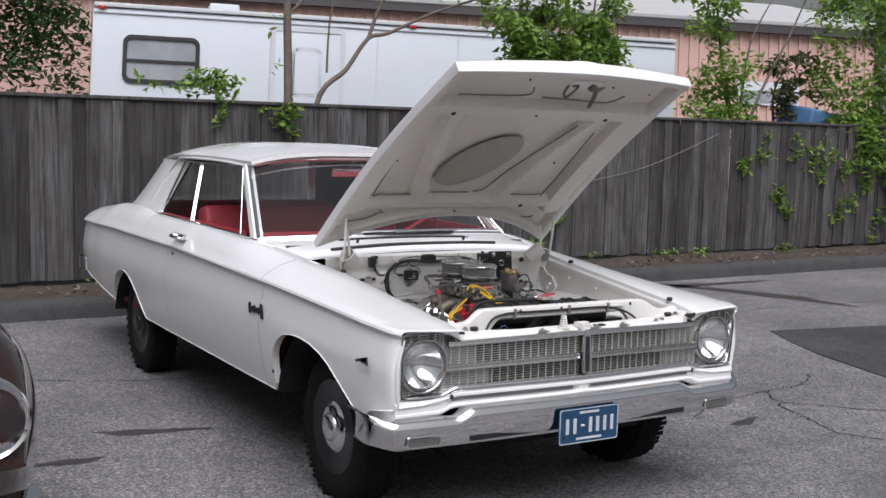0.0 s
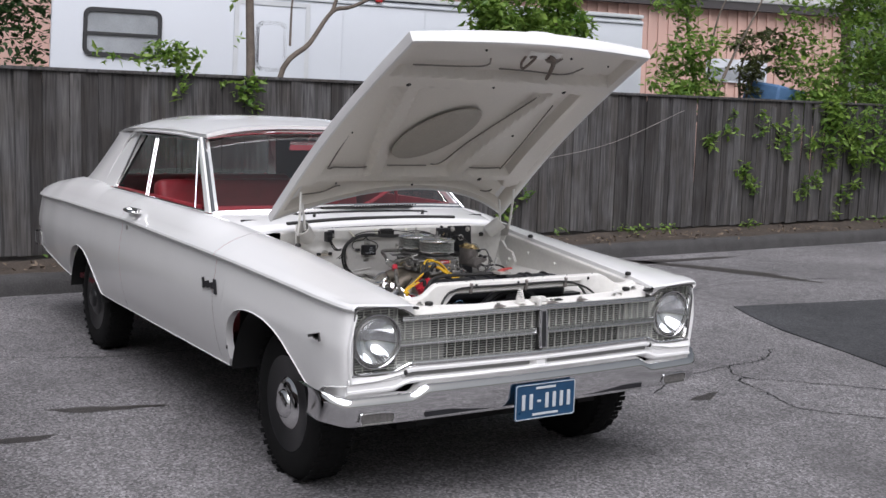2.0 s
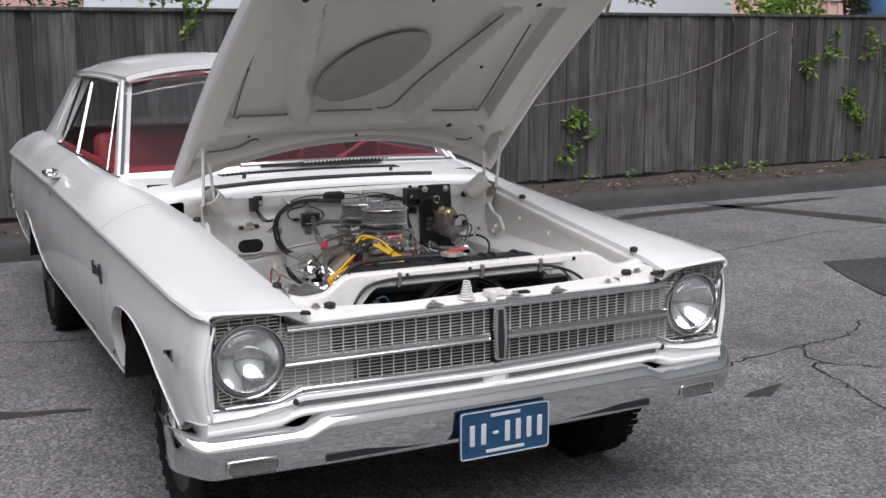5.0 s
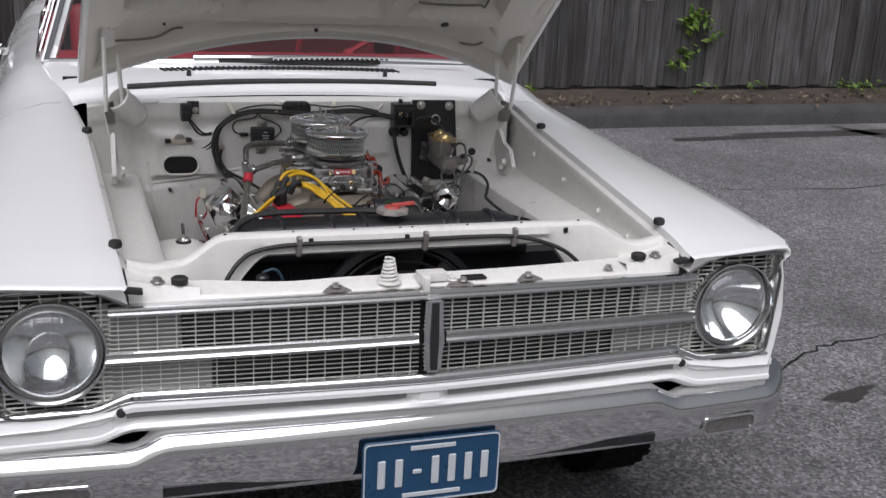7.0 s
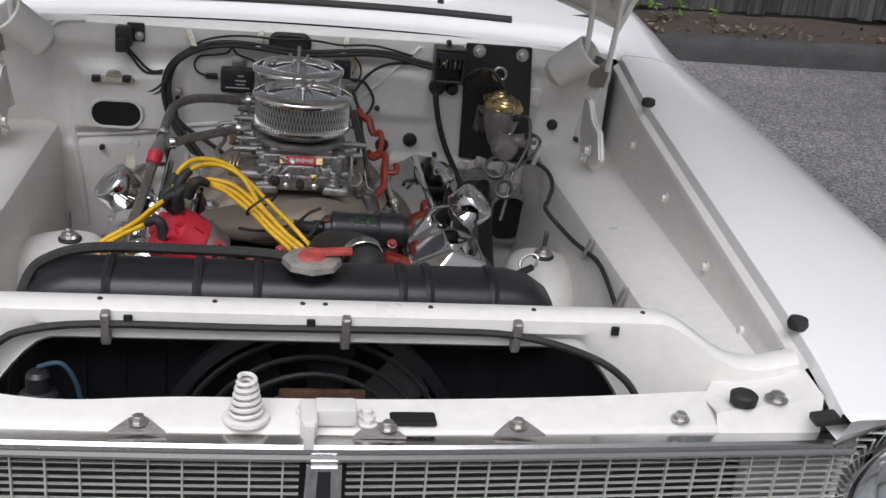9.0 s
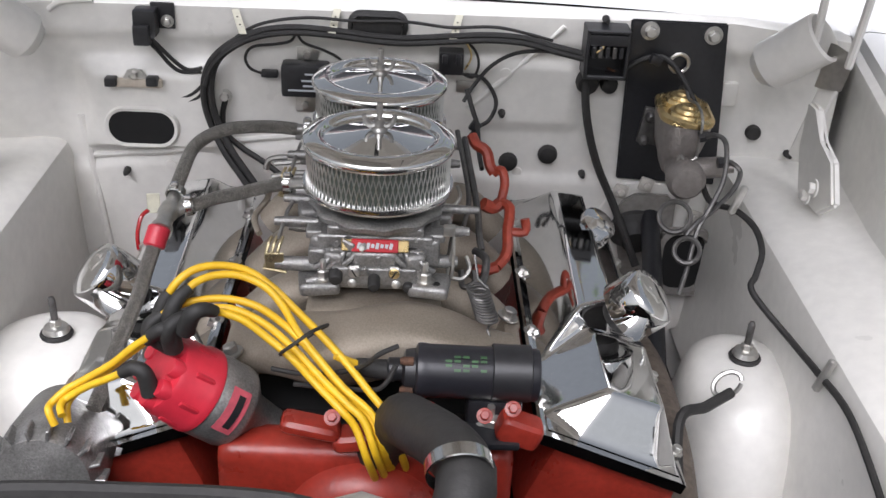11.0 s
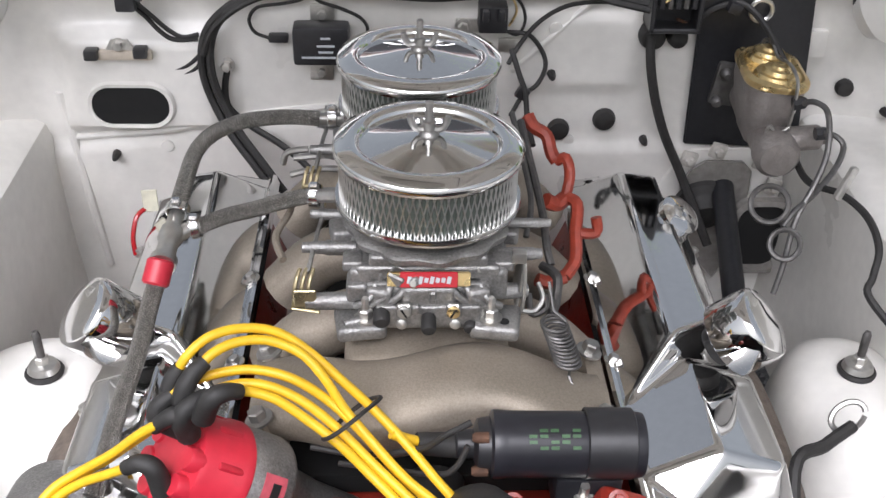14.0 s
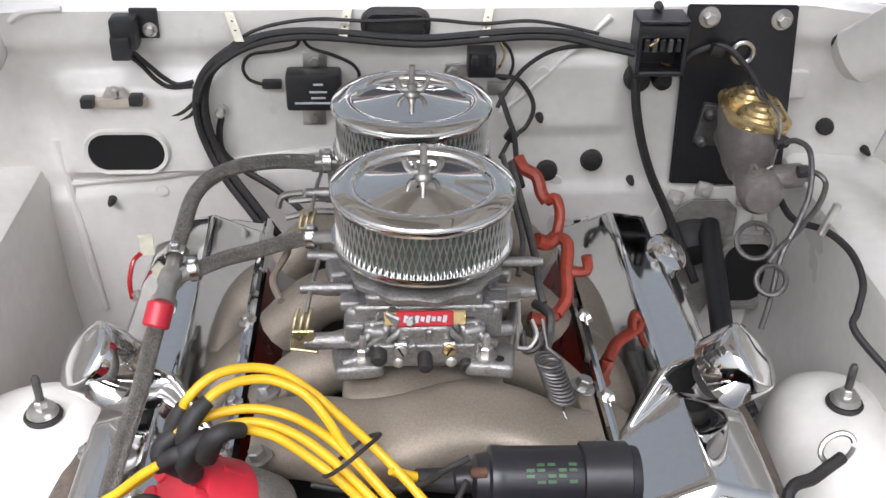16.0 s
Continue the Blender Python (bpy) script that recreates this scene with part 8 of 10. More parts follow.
lathe(bm, (-0.018, 0.312, 0.896), (0, 0, 1), [(0.018, 0), (0.016, 0.004), (0.001, 0.004)], 20)
part("cap_lever", bm, "redlever", radiator, "faded red release lever")
for i in range(0, 36, 3):
    bm = bmesh.new()
    box(bm, (-0.30 + 0.0165 * i, 0.297, 0.56), (0.002, 0.006, 0.40))
    part("core_fin", bm, "black", core)
bm = bmesh.new()
lathe(bm, (-0.01, 0.27, 0.64), (0, -1, 0), [(0.195, 0), (0.20, 0.028), (0.185, 0.032), (0.182, 0.01)], 48, cap=False)
fan = part("electric_fan", bm, "black", radiator, "black electric pusher fan shroud")
for r_ in (0.10, 0.125, 0.15, 0.175):
    bm = bmesh.new()
    tube(bm, [(-0.01 + r_ * math.cos(a), 0.238, 0.64 + r_ * math.sin(a)) for a in np.linspace(0, 2 * math.pi, 41)[:-1]], 0.004, 6, 1, closed=True)
    part("guard_ring", bm, "blackpl", fan)
for k in range(9):
    bm = bmesh.new()
    a = 2 * math.pi * k / 9
    d, t_ = Vector((math.cos(a), 0, math.sin(a))), Vector((-math.sin(a), 0.5, math.cos(a))).normalized()
    c = Vector((-0.01, 0.262, 0.64))
    q = [c + d * 0.05 - t_ * 0.02, c + d * 0.05 + t_ * 0.02, c + d * 0.178 + t_ * 0.04, c + d * 0.178 - t_ * 0.026]
    flat_shape(bm, q, (0, 1, 0), 0.003)
    part("fan_blade", bm, "blackpl", fan)
bm = bmesh.new()
lathe(bm, (-0.01, 0.275, 0.64), (0, -1, 0), [(0.06, 0), (0.06, 0.03), (0.04, 0.04)], 24)
part("fan_hub", bm, "blackpl", fan)
for z in (0.735,):
    bm = bmesh.new()
    box(bm, (0.0, 0.226, z), (0.11, 0.010, 0.03), bevel=0.004)
    part("fan_bracket", bm, "rust", radiator, "rusty bracket")
bm = bmesh.new()
lathe(bm, (-0.327, 0.15, 0.66), (0, 0, 1), [(0.028, 0), (0.029, 0.1), (0.022, 0.12), (0.014, 0.125), (0.014, 0.145), (0.010, 0.15)], 20)
bottle = part("washer_pump", bm, "blackpl", car, "dark round washer pump")
bm = bmesh.new()
tube(bm, [(-0.327, 0.15, 0.815), (-0.30, 0.15, 0.82), (-0.283, 0.15, 0.79), (-0.278, 0.15, 0.74), (-0.28, 0.16, 0.68)], 0.003, 8)
part("washer_hose", bm, "bluehose", bottle, "blue-grey hose")
bm = bmesh.new()
box(bm, (0, 0.16, 0.42), (1.1, 0.34, 0.02))
part("splash_pan", bm, "black", car, "black splash pan")
# near-black sheet puts the shade below the engine into a colour
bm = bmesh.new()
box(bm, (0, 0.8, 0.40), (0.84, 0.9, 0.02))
part("bay_floor", bm, "hole", car, "bay floor, near black for the shade under the engine")


# heater hose over the tank
wire([(-0.38, 0.26, 0.72), (-0.376, 0.275, 0.80), (-0.372, 0.32, 0.845), (-0.35, 0.34, 0.868), (-0.29, 0.352, 0.881), (-0.16, 0.355, 0.881), (-0.08, 0.35, 0.881), (-0.03, 0.335, 0.881)], 0.0075, radiator, "black hose along the top tank")

bpy.context.view_layer.update()
for ob in radiator.children_recursive:
    ob.data.transform(Matrix.Translation((0.006, -0.030, 0.014)))

# ---- the V8, a thing of its own seated in the bay ----
EX = -0.018
engine = thing("engine", (EX, 0.83, 0.42), "orange-red V8 engine with twin carburettors and chrome covers", "engine")
bm = bmesh.new()
box(bm, (EX, 0.85, 0.56), (0.26, 0.50, 0.28), bevel=0.02)
block = part("engine_block", bm, "red", engine, "orange-red painted engine block", 40)
for s in (-1, 1):
    bm = bmesh.new()
    box(bm, (EX + s * 0.245, 0.865, 0.655), (0.15, 0.53, 0.10), (0, s * 22, 0), 0.012)
    part("cylinder_head", bm, "red", engine, "orange-red cylinder head", 40)
bm = bmesh.new()
box(bm, (EX, 0.585, 0.66), (0.30, 0.05, 0.18), bevel=0.02, seg=3)
timing = part("timing_cover", bm, "red", engine, "orange-red timing cover", 45)
for place, size, turn in (((0.132, 0.56, 0.783), (0.045, 0.03, 0.03), 20), ((0.064, 0.56, 0.776), (0.022, 0.03, 0.022), -10), ((-0.072, 0.56, 0.78), (0.06, 0.03, 0.016), 12), ((-0.026, 0.56, 0.767), (0.05, 0.03, 0.02), -8)):
    bm = bmesh.new()
    box(bm, place, size, (0, turn, 0), 0.01, 3)
    part("water_pump_boss", bm, "red", timing)
bm = bmesh.new()
lathe(bm, (EX, 0.57, 0.65), (0, -1, 0), [(0.085, 0), (0.085, 0.02), (0.066, 0.04), (0.03, 0.045)], 28)
part("water_pump", bm, "red", engine, "orange-red water pump", 45)
for x, y, z in ((0.094, 0.53, 0.82), (0.042, 0.535, 0.822), (0.12, 0.53, 0.829), (-0.049, 0.53, 0.813)):
    bm = bmesh.new()
    bolt(bm, (x, y, z), (0, -0.7, 0.7), 0.005, 0.005)
    part("block_bolt", bm, "red", engine)

# intake manifold: ribbed casting with curved runners
bm = bmesh.new()
box(bm, (EX, 0.89, 0.79), (0.15, 0.40, 0.07), bevel=0.02, seg=3)
intake = part("intake_manifold", bm, "castman", engine, "rough cast aluminium intake manifold", 60)
for s in (-1, 1):
    for y0, y1 in ((0.80, 0.80), (0.92, 0.93), (1.04, 1.07)):
        bm = bmesh.new()
        tube(bm, [(EX + s * 0.03, y0, 0.80), (EX + s * 0.07, y0, 0.795), (EX + s * 0.11, y1, 0.775), (EX + s * 0.15, y1, 0.735)], 0.030, 12, 5)
        part("intake_runner", bm, "castman", intake, "cast aluminium intake runner", 60)
# front cross runner, arched and dropping to both heads
bm = bmesh.new()
rows = []
for k in range(41):
    w = -1 + 2 * k / 40
    x = EX + 0.004 + w * 0.150
    z = 0.800 + 0.006 * math.cos(w * 3.0) - 0.050 * max(0, abs(w) - 0.55) ** 1.5
    y = 0.690 - 0.018 * math.cos(w * 1.5) + 0.012 * math.sin(w * 5)
    fat = 0.027 + 0.006 * math.cos(w * 3.1)
    rows.append([(x, y + 0.046 * math.copysign(abs(math.cos(a)) ** 0.7, math.cos(a)), z + fat * math.copysign(abs(math.sin(a)) ** 0.75, math.sin(a))) for a in np.linspace(0, 2 * math.pi, 19)[:-1]])
vs = grid(bm, rows, close_v=True)
bm.faces.new(vs[0])
bm.faces.new(vs[-1])
part("front_runner", bm, "castman", intake, "arched front runner of the casting", 60)
for s, xx in ((-1, -0.158), (1, 0.128)):
    bm = bmesh.new()
    box(bm, (xx, 0.70, 0.765), (0.02, 0.12, 0.055), (0, s * 18, 0), 0.006, 2)
    part("end_flange", bm, "castman", intake)
    for y in (0.655, 0.745):
        bm = bmesh.new()
        bolt(bm, (xx + s * 0.004, y, 0.797), (s * 0.3, 0, 1), 0.008, 0.008)
        part("bolt", bm, "steel", intake)
# near-black sheet for the shade in the valley
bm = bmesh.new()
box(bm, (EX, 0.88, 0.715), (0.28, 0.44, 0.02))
part("valley_cover", bm, "hole", engine, "near-black sheet for the shaded engine valley")


def air_cleaner(cx, cy, z):
    bm = bmesh.new()
    lathe(bm, (cx, cy, z), (0, 0, 1), [(0.076, -0.006), (0.0818, -0.006), (0.0836, -0.002), (0.0838, 0.001), (0.0815, 0.0045), (0.0700, 0.0080), (0.0645, 0.0084), (0.0622, 0.0068), (0.0600, 0.0025), (0.050, 0.0040), (0.030, 0.0075), (0.014, 0.0105), (0.009, 0.0110), (0.001, 0.0110)], 72)
    lid = part("air_cleaner_lid", bm, "lidchrome", engine, "mirror chrome air cleaner lid", 50)
    bm = bmesh.new()
    lathe(bm, (cx, cy, z + 0.011), (0, 0, 1), [(0.009, 0), (0.008, 0.003), (0.0055, 0.005), (0.0055, 0.012), (0.0035, 0.013), (0.0035, 0.030), (0.0025, 0.031)], 14)
    for s in (-1, 1):
        tube(bm, [(cx + s * 0.003, cy, z + 0.016), (cx + s * 0.010, cy, z + 0.016), (cx + s * 0.0145, cy, z + 0.021), (cx + s * 0.0165, cy, z + 0.028)], lambda u: 0.0034 - 0.0005 * u, 8, 4)
    part("wing_nut", bm, "steel", lid, "steel wing nut")
    bm = bmesh.new()
    n = 130
    rows = []
    for h in (z - 0.050, z - 0.004):
        rows.append([(cx + (0.0725 + 0.0026 * (k % 2)) * math.cos(2 * math.pi * k / n), cy + (0.0725 + 0.0026 * (k % 2)) * math.sin(2 * math.pi * k / n), h) for k in range(n)])
    grid(bm, rows, close_v=True)
    paper = part("filter_element", bm, "filterpaper", engine, "pleated grey filter paper behind bright mesh", 20)
    bm = bmesh.new()
    turns = 84
    for way in (-1, 1):
        for k in range(turns):
            a0 = 2 * math.pi * k / turns
            tube(bm, [(cx + (0.0778 + 0.0006 * way) * math.cos(a0 + way * j * 0.245 * 2 * math.pi / turns), cy + (0.0778 + 0.0006 * way) * math.sin(a0 + way * j * 0.245 * 2 * math.pi / turns), z - 0.050 + 0.0062 * j) for j in range(9)], 0.0008, 4, 1, smooth=False)
    tagged(part("filter_mesh", bm, "wiremesh", paper, "bright expanded wire mesh", 60), kind="stuff")
    bm = bmesh.new()
    lathe(bm, (cx, cy, z - 0.066), (0, 0, 1), [(0.040, 0.0), (0.060, 0.0), (0.066, 0.003), (0.069, 0.009), (0.0815, 0.012), (0.0832, 0.016), (0.0825, 0.020), (0.076, 0.020)], 72)
    part("air_cleaner_base", bm, "brushed", engine, "bright air cleaner base", 50)


CZ = 0.842


def carburettor(cx, cy, front):
    rng = random.Random(3)
    def at(dx, dy, dz):
        return (cx + dx, cy + dy, CZ + dz)
    bm = bmesh.new()
    box(bm, at(0, 0, 0.020), (0.112, 0.130, 0.042), bevel=0.008, seg=3)
    carb = part("carburettor", bm, "alu", engine, "cast aluminium four-barrel carburettor", 45)
    pieces = [((0, 0, 0.002), (0.122, 0.140, 0.012), 0, 0.004), ((0, 0, 0.049), (0.126, 0.120, 0.014), 0, 0.004), ((0, -0.004, 0.060), (0.104, 0.110, 0.012), 0, 0.004),
              ((0, -0.062, 0.030), (0.050, 0.022, 0.026), 0, 0.006), ((0, -0.070, 0.014), (0.092, 0.012, 0.022), 0, 0.003)]
    for s in (-1, 1):
        pieces += [((s * 0.060, -0.066, 0.001), (0.044, 0.040, 0.015), -s * 8, 0.006), ((s * 0.056, 0.066, 0.001), (0.044, 0.036, 0.015), s * 8, 0.006),
                   ((s * 0.057, -0.030, 0.036), (0.026, 0.060, 0.034), 0, 0.007), ((s * 0.057, 0.034, 0.034), (0.024, 0.050, 0.030), 0, 0.007),
                   ((s * 0.042, -0.060, 0.022), (0.022, 0.024, 0.034), s * 14, 0.006), ((s * 0.066, -0.045, 0.052), (0.018, 0.020, 0.010), 0, 0.003)]
    pieces += [((-0.062, -0.052, 0.030), (0.020, 0.026, 0.020), 0, 0.005), ((-0.074, 0.012, 0.046), (0.030, 0.028, 0.018), 12, 0.005), ((0.072, 0.010, 0.046), (0.026, 0.020, 0.014), -8, 0.004)]
    for place, size, turn, bev in pieces:
        bm = bmesh.new()
        box(bm, at(*place), size, (0, 0, turn), bev, 3)
        part("casting_boss", bm, "alu", carb, "", 45)
    for x, y, z, ax_, r, h in ((-0.062, -0.056, 0.018, (-1, -0.05, 0), 0.0080, 0.046), (-0.064, -0.020, 0.050, (-1, 0, 0), 0.0060, 0.048), (-0.060, 0.010, 0.030, (-1, 0, 0), 0.0075, 0.040), (-0.064, 0.03, 0.052, (-1, 0.1, 0), 0.0055, 0.044),
                              (0.062, -0.030, 0.050, (1, 0, 0), 0.0060, 0.040), (0.062, 0.012, 0.056, (1, 0, 0), 0.0050, 0.052), (0.060, -0.045, 0.020, (1, 0, 0), 0.0075, 0.030), (0.0, -0.064, 0.027, (0, -1, 0.1), 0.0070, 0.008),
                              (-0.046, -0.068, 0.008, (-1, -0.4, 0), 0.0055, 0.030)):
        bm = bmesh.new()
        lathe(bm, at(x, y, z), ax_, [(r, 0), (r, h * 0.8), (r * 0.86, h * 0.84), (r * 0.8, h), (r * 0.4, h * 1.02)], 16)
        part("port_tube", bm, "alu", carb, "", 45)
    for s in (-1, 1):
        for k in range(3):
            bm = bmesh.new()
            tube(bm, [at(s * (0.018 + 0.014 * k), -0.062, 0.046 - 0.004 * k), at(s * (0.024 + 0.014 * k), -0.070, 0.034 - 0.003 * k), at(s * (0.040 + 0.012 * k), -0.068, 0.020)], 0.0036, 8, 5)
            part("cast_rib", bm, "alu", carb, "", 60)
    bm = bmesh.new()
    rows = []
    for r_, h in ((0.056, 0.060), (0.072, 0.064), (0.074, 0.070), (0.070, 0.073), (0.05, 0.073)):
        rows.append([at((r_ + (0.0022 * math.sin(12 * a) if r_ > 0.06 else 0)) * math.cos(a), (r_ + (0.0022 * math.sin(12 * a) if r_ > 0.06 else 0)) * math.sin(a), h) for a in np.linspace(0, 2 * math.pi, 97)[:-1]])
    grid(bm, rows, close_v=True)
    part("airhorn_rim", bm, "alu", carb, "scalloped cast rim", 50)
    for k in range(26):
        a = rng.uniform(0, 2 * math.pi)
        p = at(0.064 * math.cos(a), 0.070 * math.sin(a), rng.uniform(0.004, 0.052))
        bm = bmesh.new()
        if k % 3:
            box(bm, p, (rng.uniform(0.006, 0.018), rng.uniform(0.006, 0.016), rng.uniform(0.004, 0.014)), (rng.uniform(-20, 20), 0, math.degrees(a)), 0.0015, 1)
            part("casting_boss", bm, "alu", carb)
        else:
            bolt(bm, p, (math.cos(a), math.sin(a), 0.4), 0.0038, 0.005)
            part("screw", bm, "zinc", carb)
    for s in (-1, 1):
        for y in (-0.0715, 0.0715):
            bm = bmesh.new()
            bolt(bm, at(s * 0.055, y, 0.0085), (0, 0, 1), 0.0068, 0.008)
            lathe(bm, at(s * 0.055, y, 0.016), (0, 0, 1), [(0.0036, 0), (0.0036, 0.014), (0.0026, 0.016)], 8)
            part("carburettor_stud", bm, "zinc", carb, "zinc stud and nut")
        bm = bmesh.new()
        lathe(bm, at(s * 0.067, -0.076, 0.0088), (0, 0, 1), [(0.0045, 0), (0.0042, 0.0006)], 12)
        part("flange_slot", bm, "hole", carb)
        bm = bmesh.new()
        box(bm, at(s * 0.0215, -0.076, 0.022), (0.0125, 0.006, 0.0125), bevel=0.0015, seg=1)
        part("screw_boss", bm, "zinc", carb, "bright square boss")
        bm = bmesh.new()
        lathe(bm, at(s * 0.0215, -0.0785, 0.022), (0, -1, 0.1), [(0.0058, 0), (0.0058, 0.0030), (0.0048, 0.0036)], 16)
        part("idle_screw", bm, "gold" if s > 0 else "zinc", carb, "slotted metering screw")
        bm = bmesh.new()
        box(bm, at(s * 0.0215, -0.0822, 0.022), (0.0016, 0.001, 0.0096), (0, 30 * s, 0))
        part("screw_slot", bm, "hole", carb)
        bm = bmesh.new()
        lathe(bm, at(s * 0.0235, -0.0765, 0.007), (0, -1, 0.2), [(0.0052, 0), (0.0048, 0.002), (0.002, 0.0032)], 12)
        part("pressed_plug", bm, "zinc", carb)
    for x, z, r, h in ((0.0, 0.014, 0.0068, 0.018), (-0.041, 0.018, 0.0075, 0.014), (0.037, 0.006, 0.006, 0.010)):
        bm = bmesh.new()
        lathe(bm, at(x, -0.070, z), (0, -1, -0.25), [(r, 0), (r, h), (r * 0.8, h * 1.15), (r * 0.3, h * 1.2)], 14)
        part("vacuum_cap", bm, "rubber", carb, "black rubber vacuum cap")
    if front:
        bm = bmesh.new()
        box(bm, at(0, -0.068, 0.049), (0.072, 0.004, 0.013), (-22, 0, 0), 0.001, 1)
        part("badge_plate", bm, "gold", carb, "gold name plate edge")
        bm = bmesh.new()
        box(bm, at(0, -0.0708, 0.0502), (0.050, 0.003, 0.014), (-22, 0, 0), 0.001, 1)
        part("badge", bm, "badgered", carb, "red badge with a pale script bar")
        bm = bmesh.new()
        for k in range(8):
            box(bm, at(-0.017 + 0.0049 * k, -0.0726, 0.0509), (0.0034, 0.0008, 0.0065 if k in (0, 2, 4, 7) else 0.0042), (-22, 14, 0))
        part("badge_bar", bm, "platewhite", carb, "pale script bar")
    # choke linkage on one side, throttle levers on the other
    for i in range(3):
        bm = bmesh.new()
        tube(bm, [at(-0.104 - 0.006 * i, -0.052, 0.008), at(-0.106 - 0.006 * i, -0.056, 0.024), at(-0.104 - 0.006 * i, -0.050, 0.036), at(-0.101 - 0.006 * i, -0.042, 0.042)], 0.0020, 7)
        part("choke_rod", bm, "brass", carb, "yellow plated rod")
    bm = bmesh.new()
    box(bm, at(-0.108, -0.056, 0.012), (0.026, 0.018, 0.003), (0, 10, 0), 0.001, 1)
    box(bm, at(-0.108, -0.062, 0.024), (0.020, 0.003, 0.018), (0, 0, 0), 0.001, 1)
    part("choke_lever", bm, "brass", carb, "yellow plated lever")
    bm = bmesh.new()
    tube(bm, [at(-0.106, -0.045, 0.040), at(-0.100, -0.01, 0.055), at(-0.098, 0.03, 0.050), at(-0.10, 0.07, 0.055)], 0.0022, 7)
    part("choke_rod", bm, "steel", carb)
    bm = bmesh.new()
    box(bm, at(0.082, -0.035, 0.026), (0.003, 0.034, 0.040), (0, 6, 0), 0.001, 1)
    part("throttle_lever", bm, "zinc", carb, "zinc throttle lever")
    bm = bmesh.new()
    box(bm, at(0.079, -0.052, 0.062), (0.013, 0.010, 0.011), bevel=0.002)
    tube(bm, [at(0.084, -0.055, 0.056), at(0.085, -0.060, 0.030), at(0.084, -0.056, 0.004)], 0.0018, 6)
    tube(bm, [at(0.084, -0.056, 0.006), at(0.096, -0.054, 0.004), at(0.104, -0.045, 0.012), at(0.100, -0.035, 0.022)], 0.0024, 6)
    part("throttle_crank", bm, "zinc", carb, "zinc throttle crank")
    return carb


M["wiremesh"] = material("dull_wire_mesh", (0.62, 0.62, 0.60), 0.34, 0.9, vary=0.1, scale=40)
M["filterpaper"] = material("grey_filter_paper", (0.13, 0.15, 0.13), 0.8, vary=0.15, scale=60)
M["badgered"] = material("red_enamel", (0.45, 0.02, 0.03), 0.3, vary=0.06, scale=60)
LIDS = ((-0.018, 0.797, True), (-0.023, 0.980, False))
for cx_, cy_, fr_ in LIDS:
    air_cleaner(cx_, cy_, 0.985)
    carburettor(cx_, cy_, fr_)


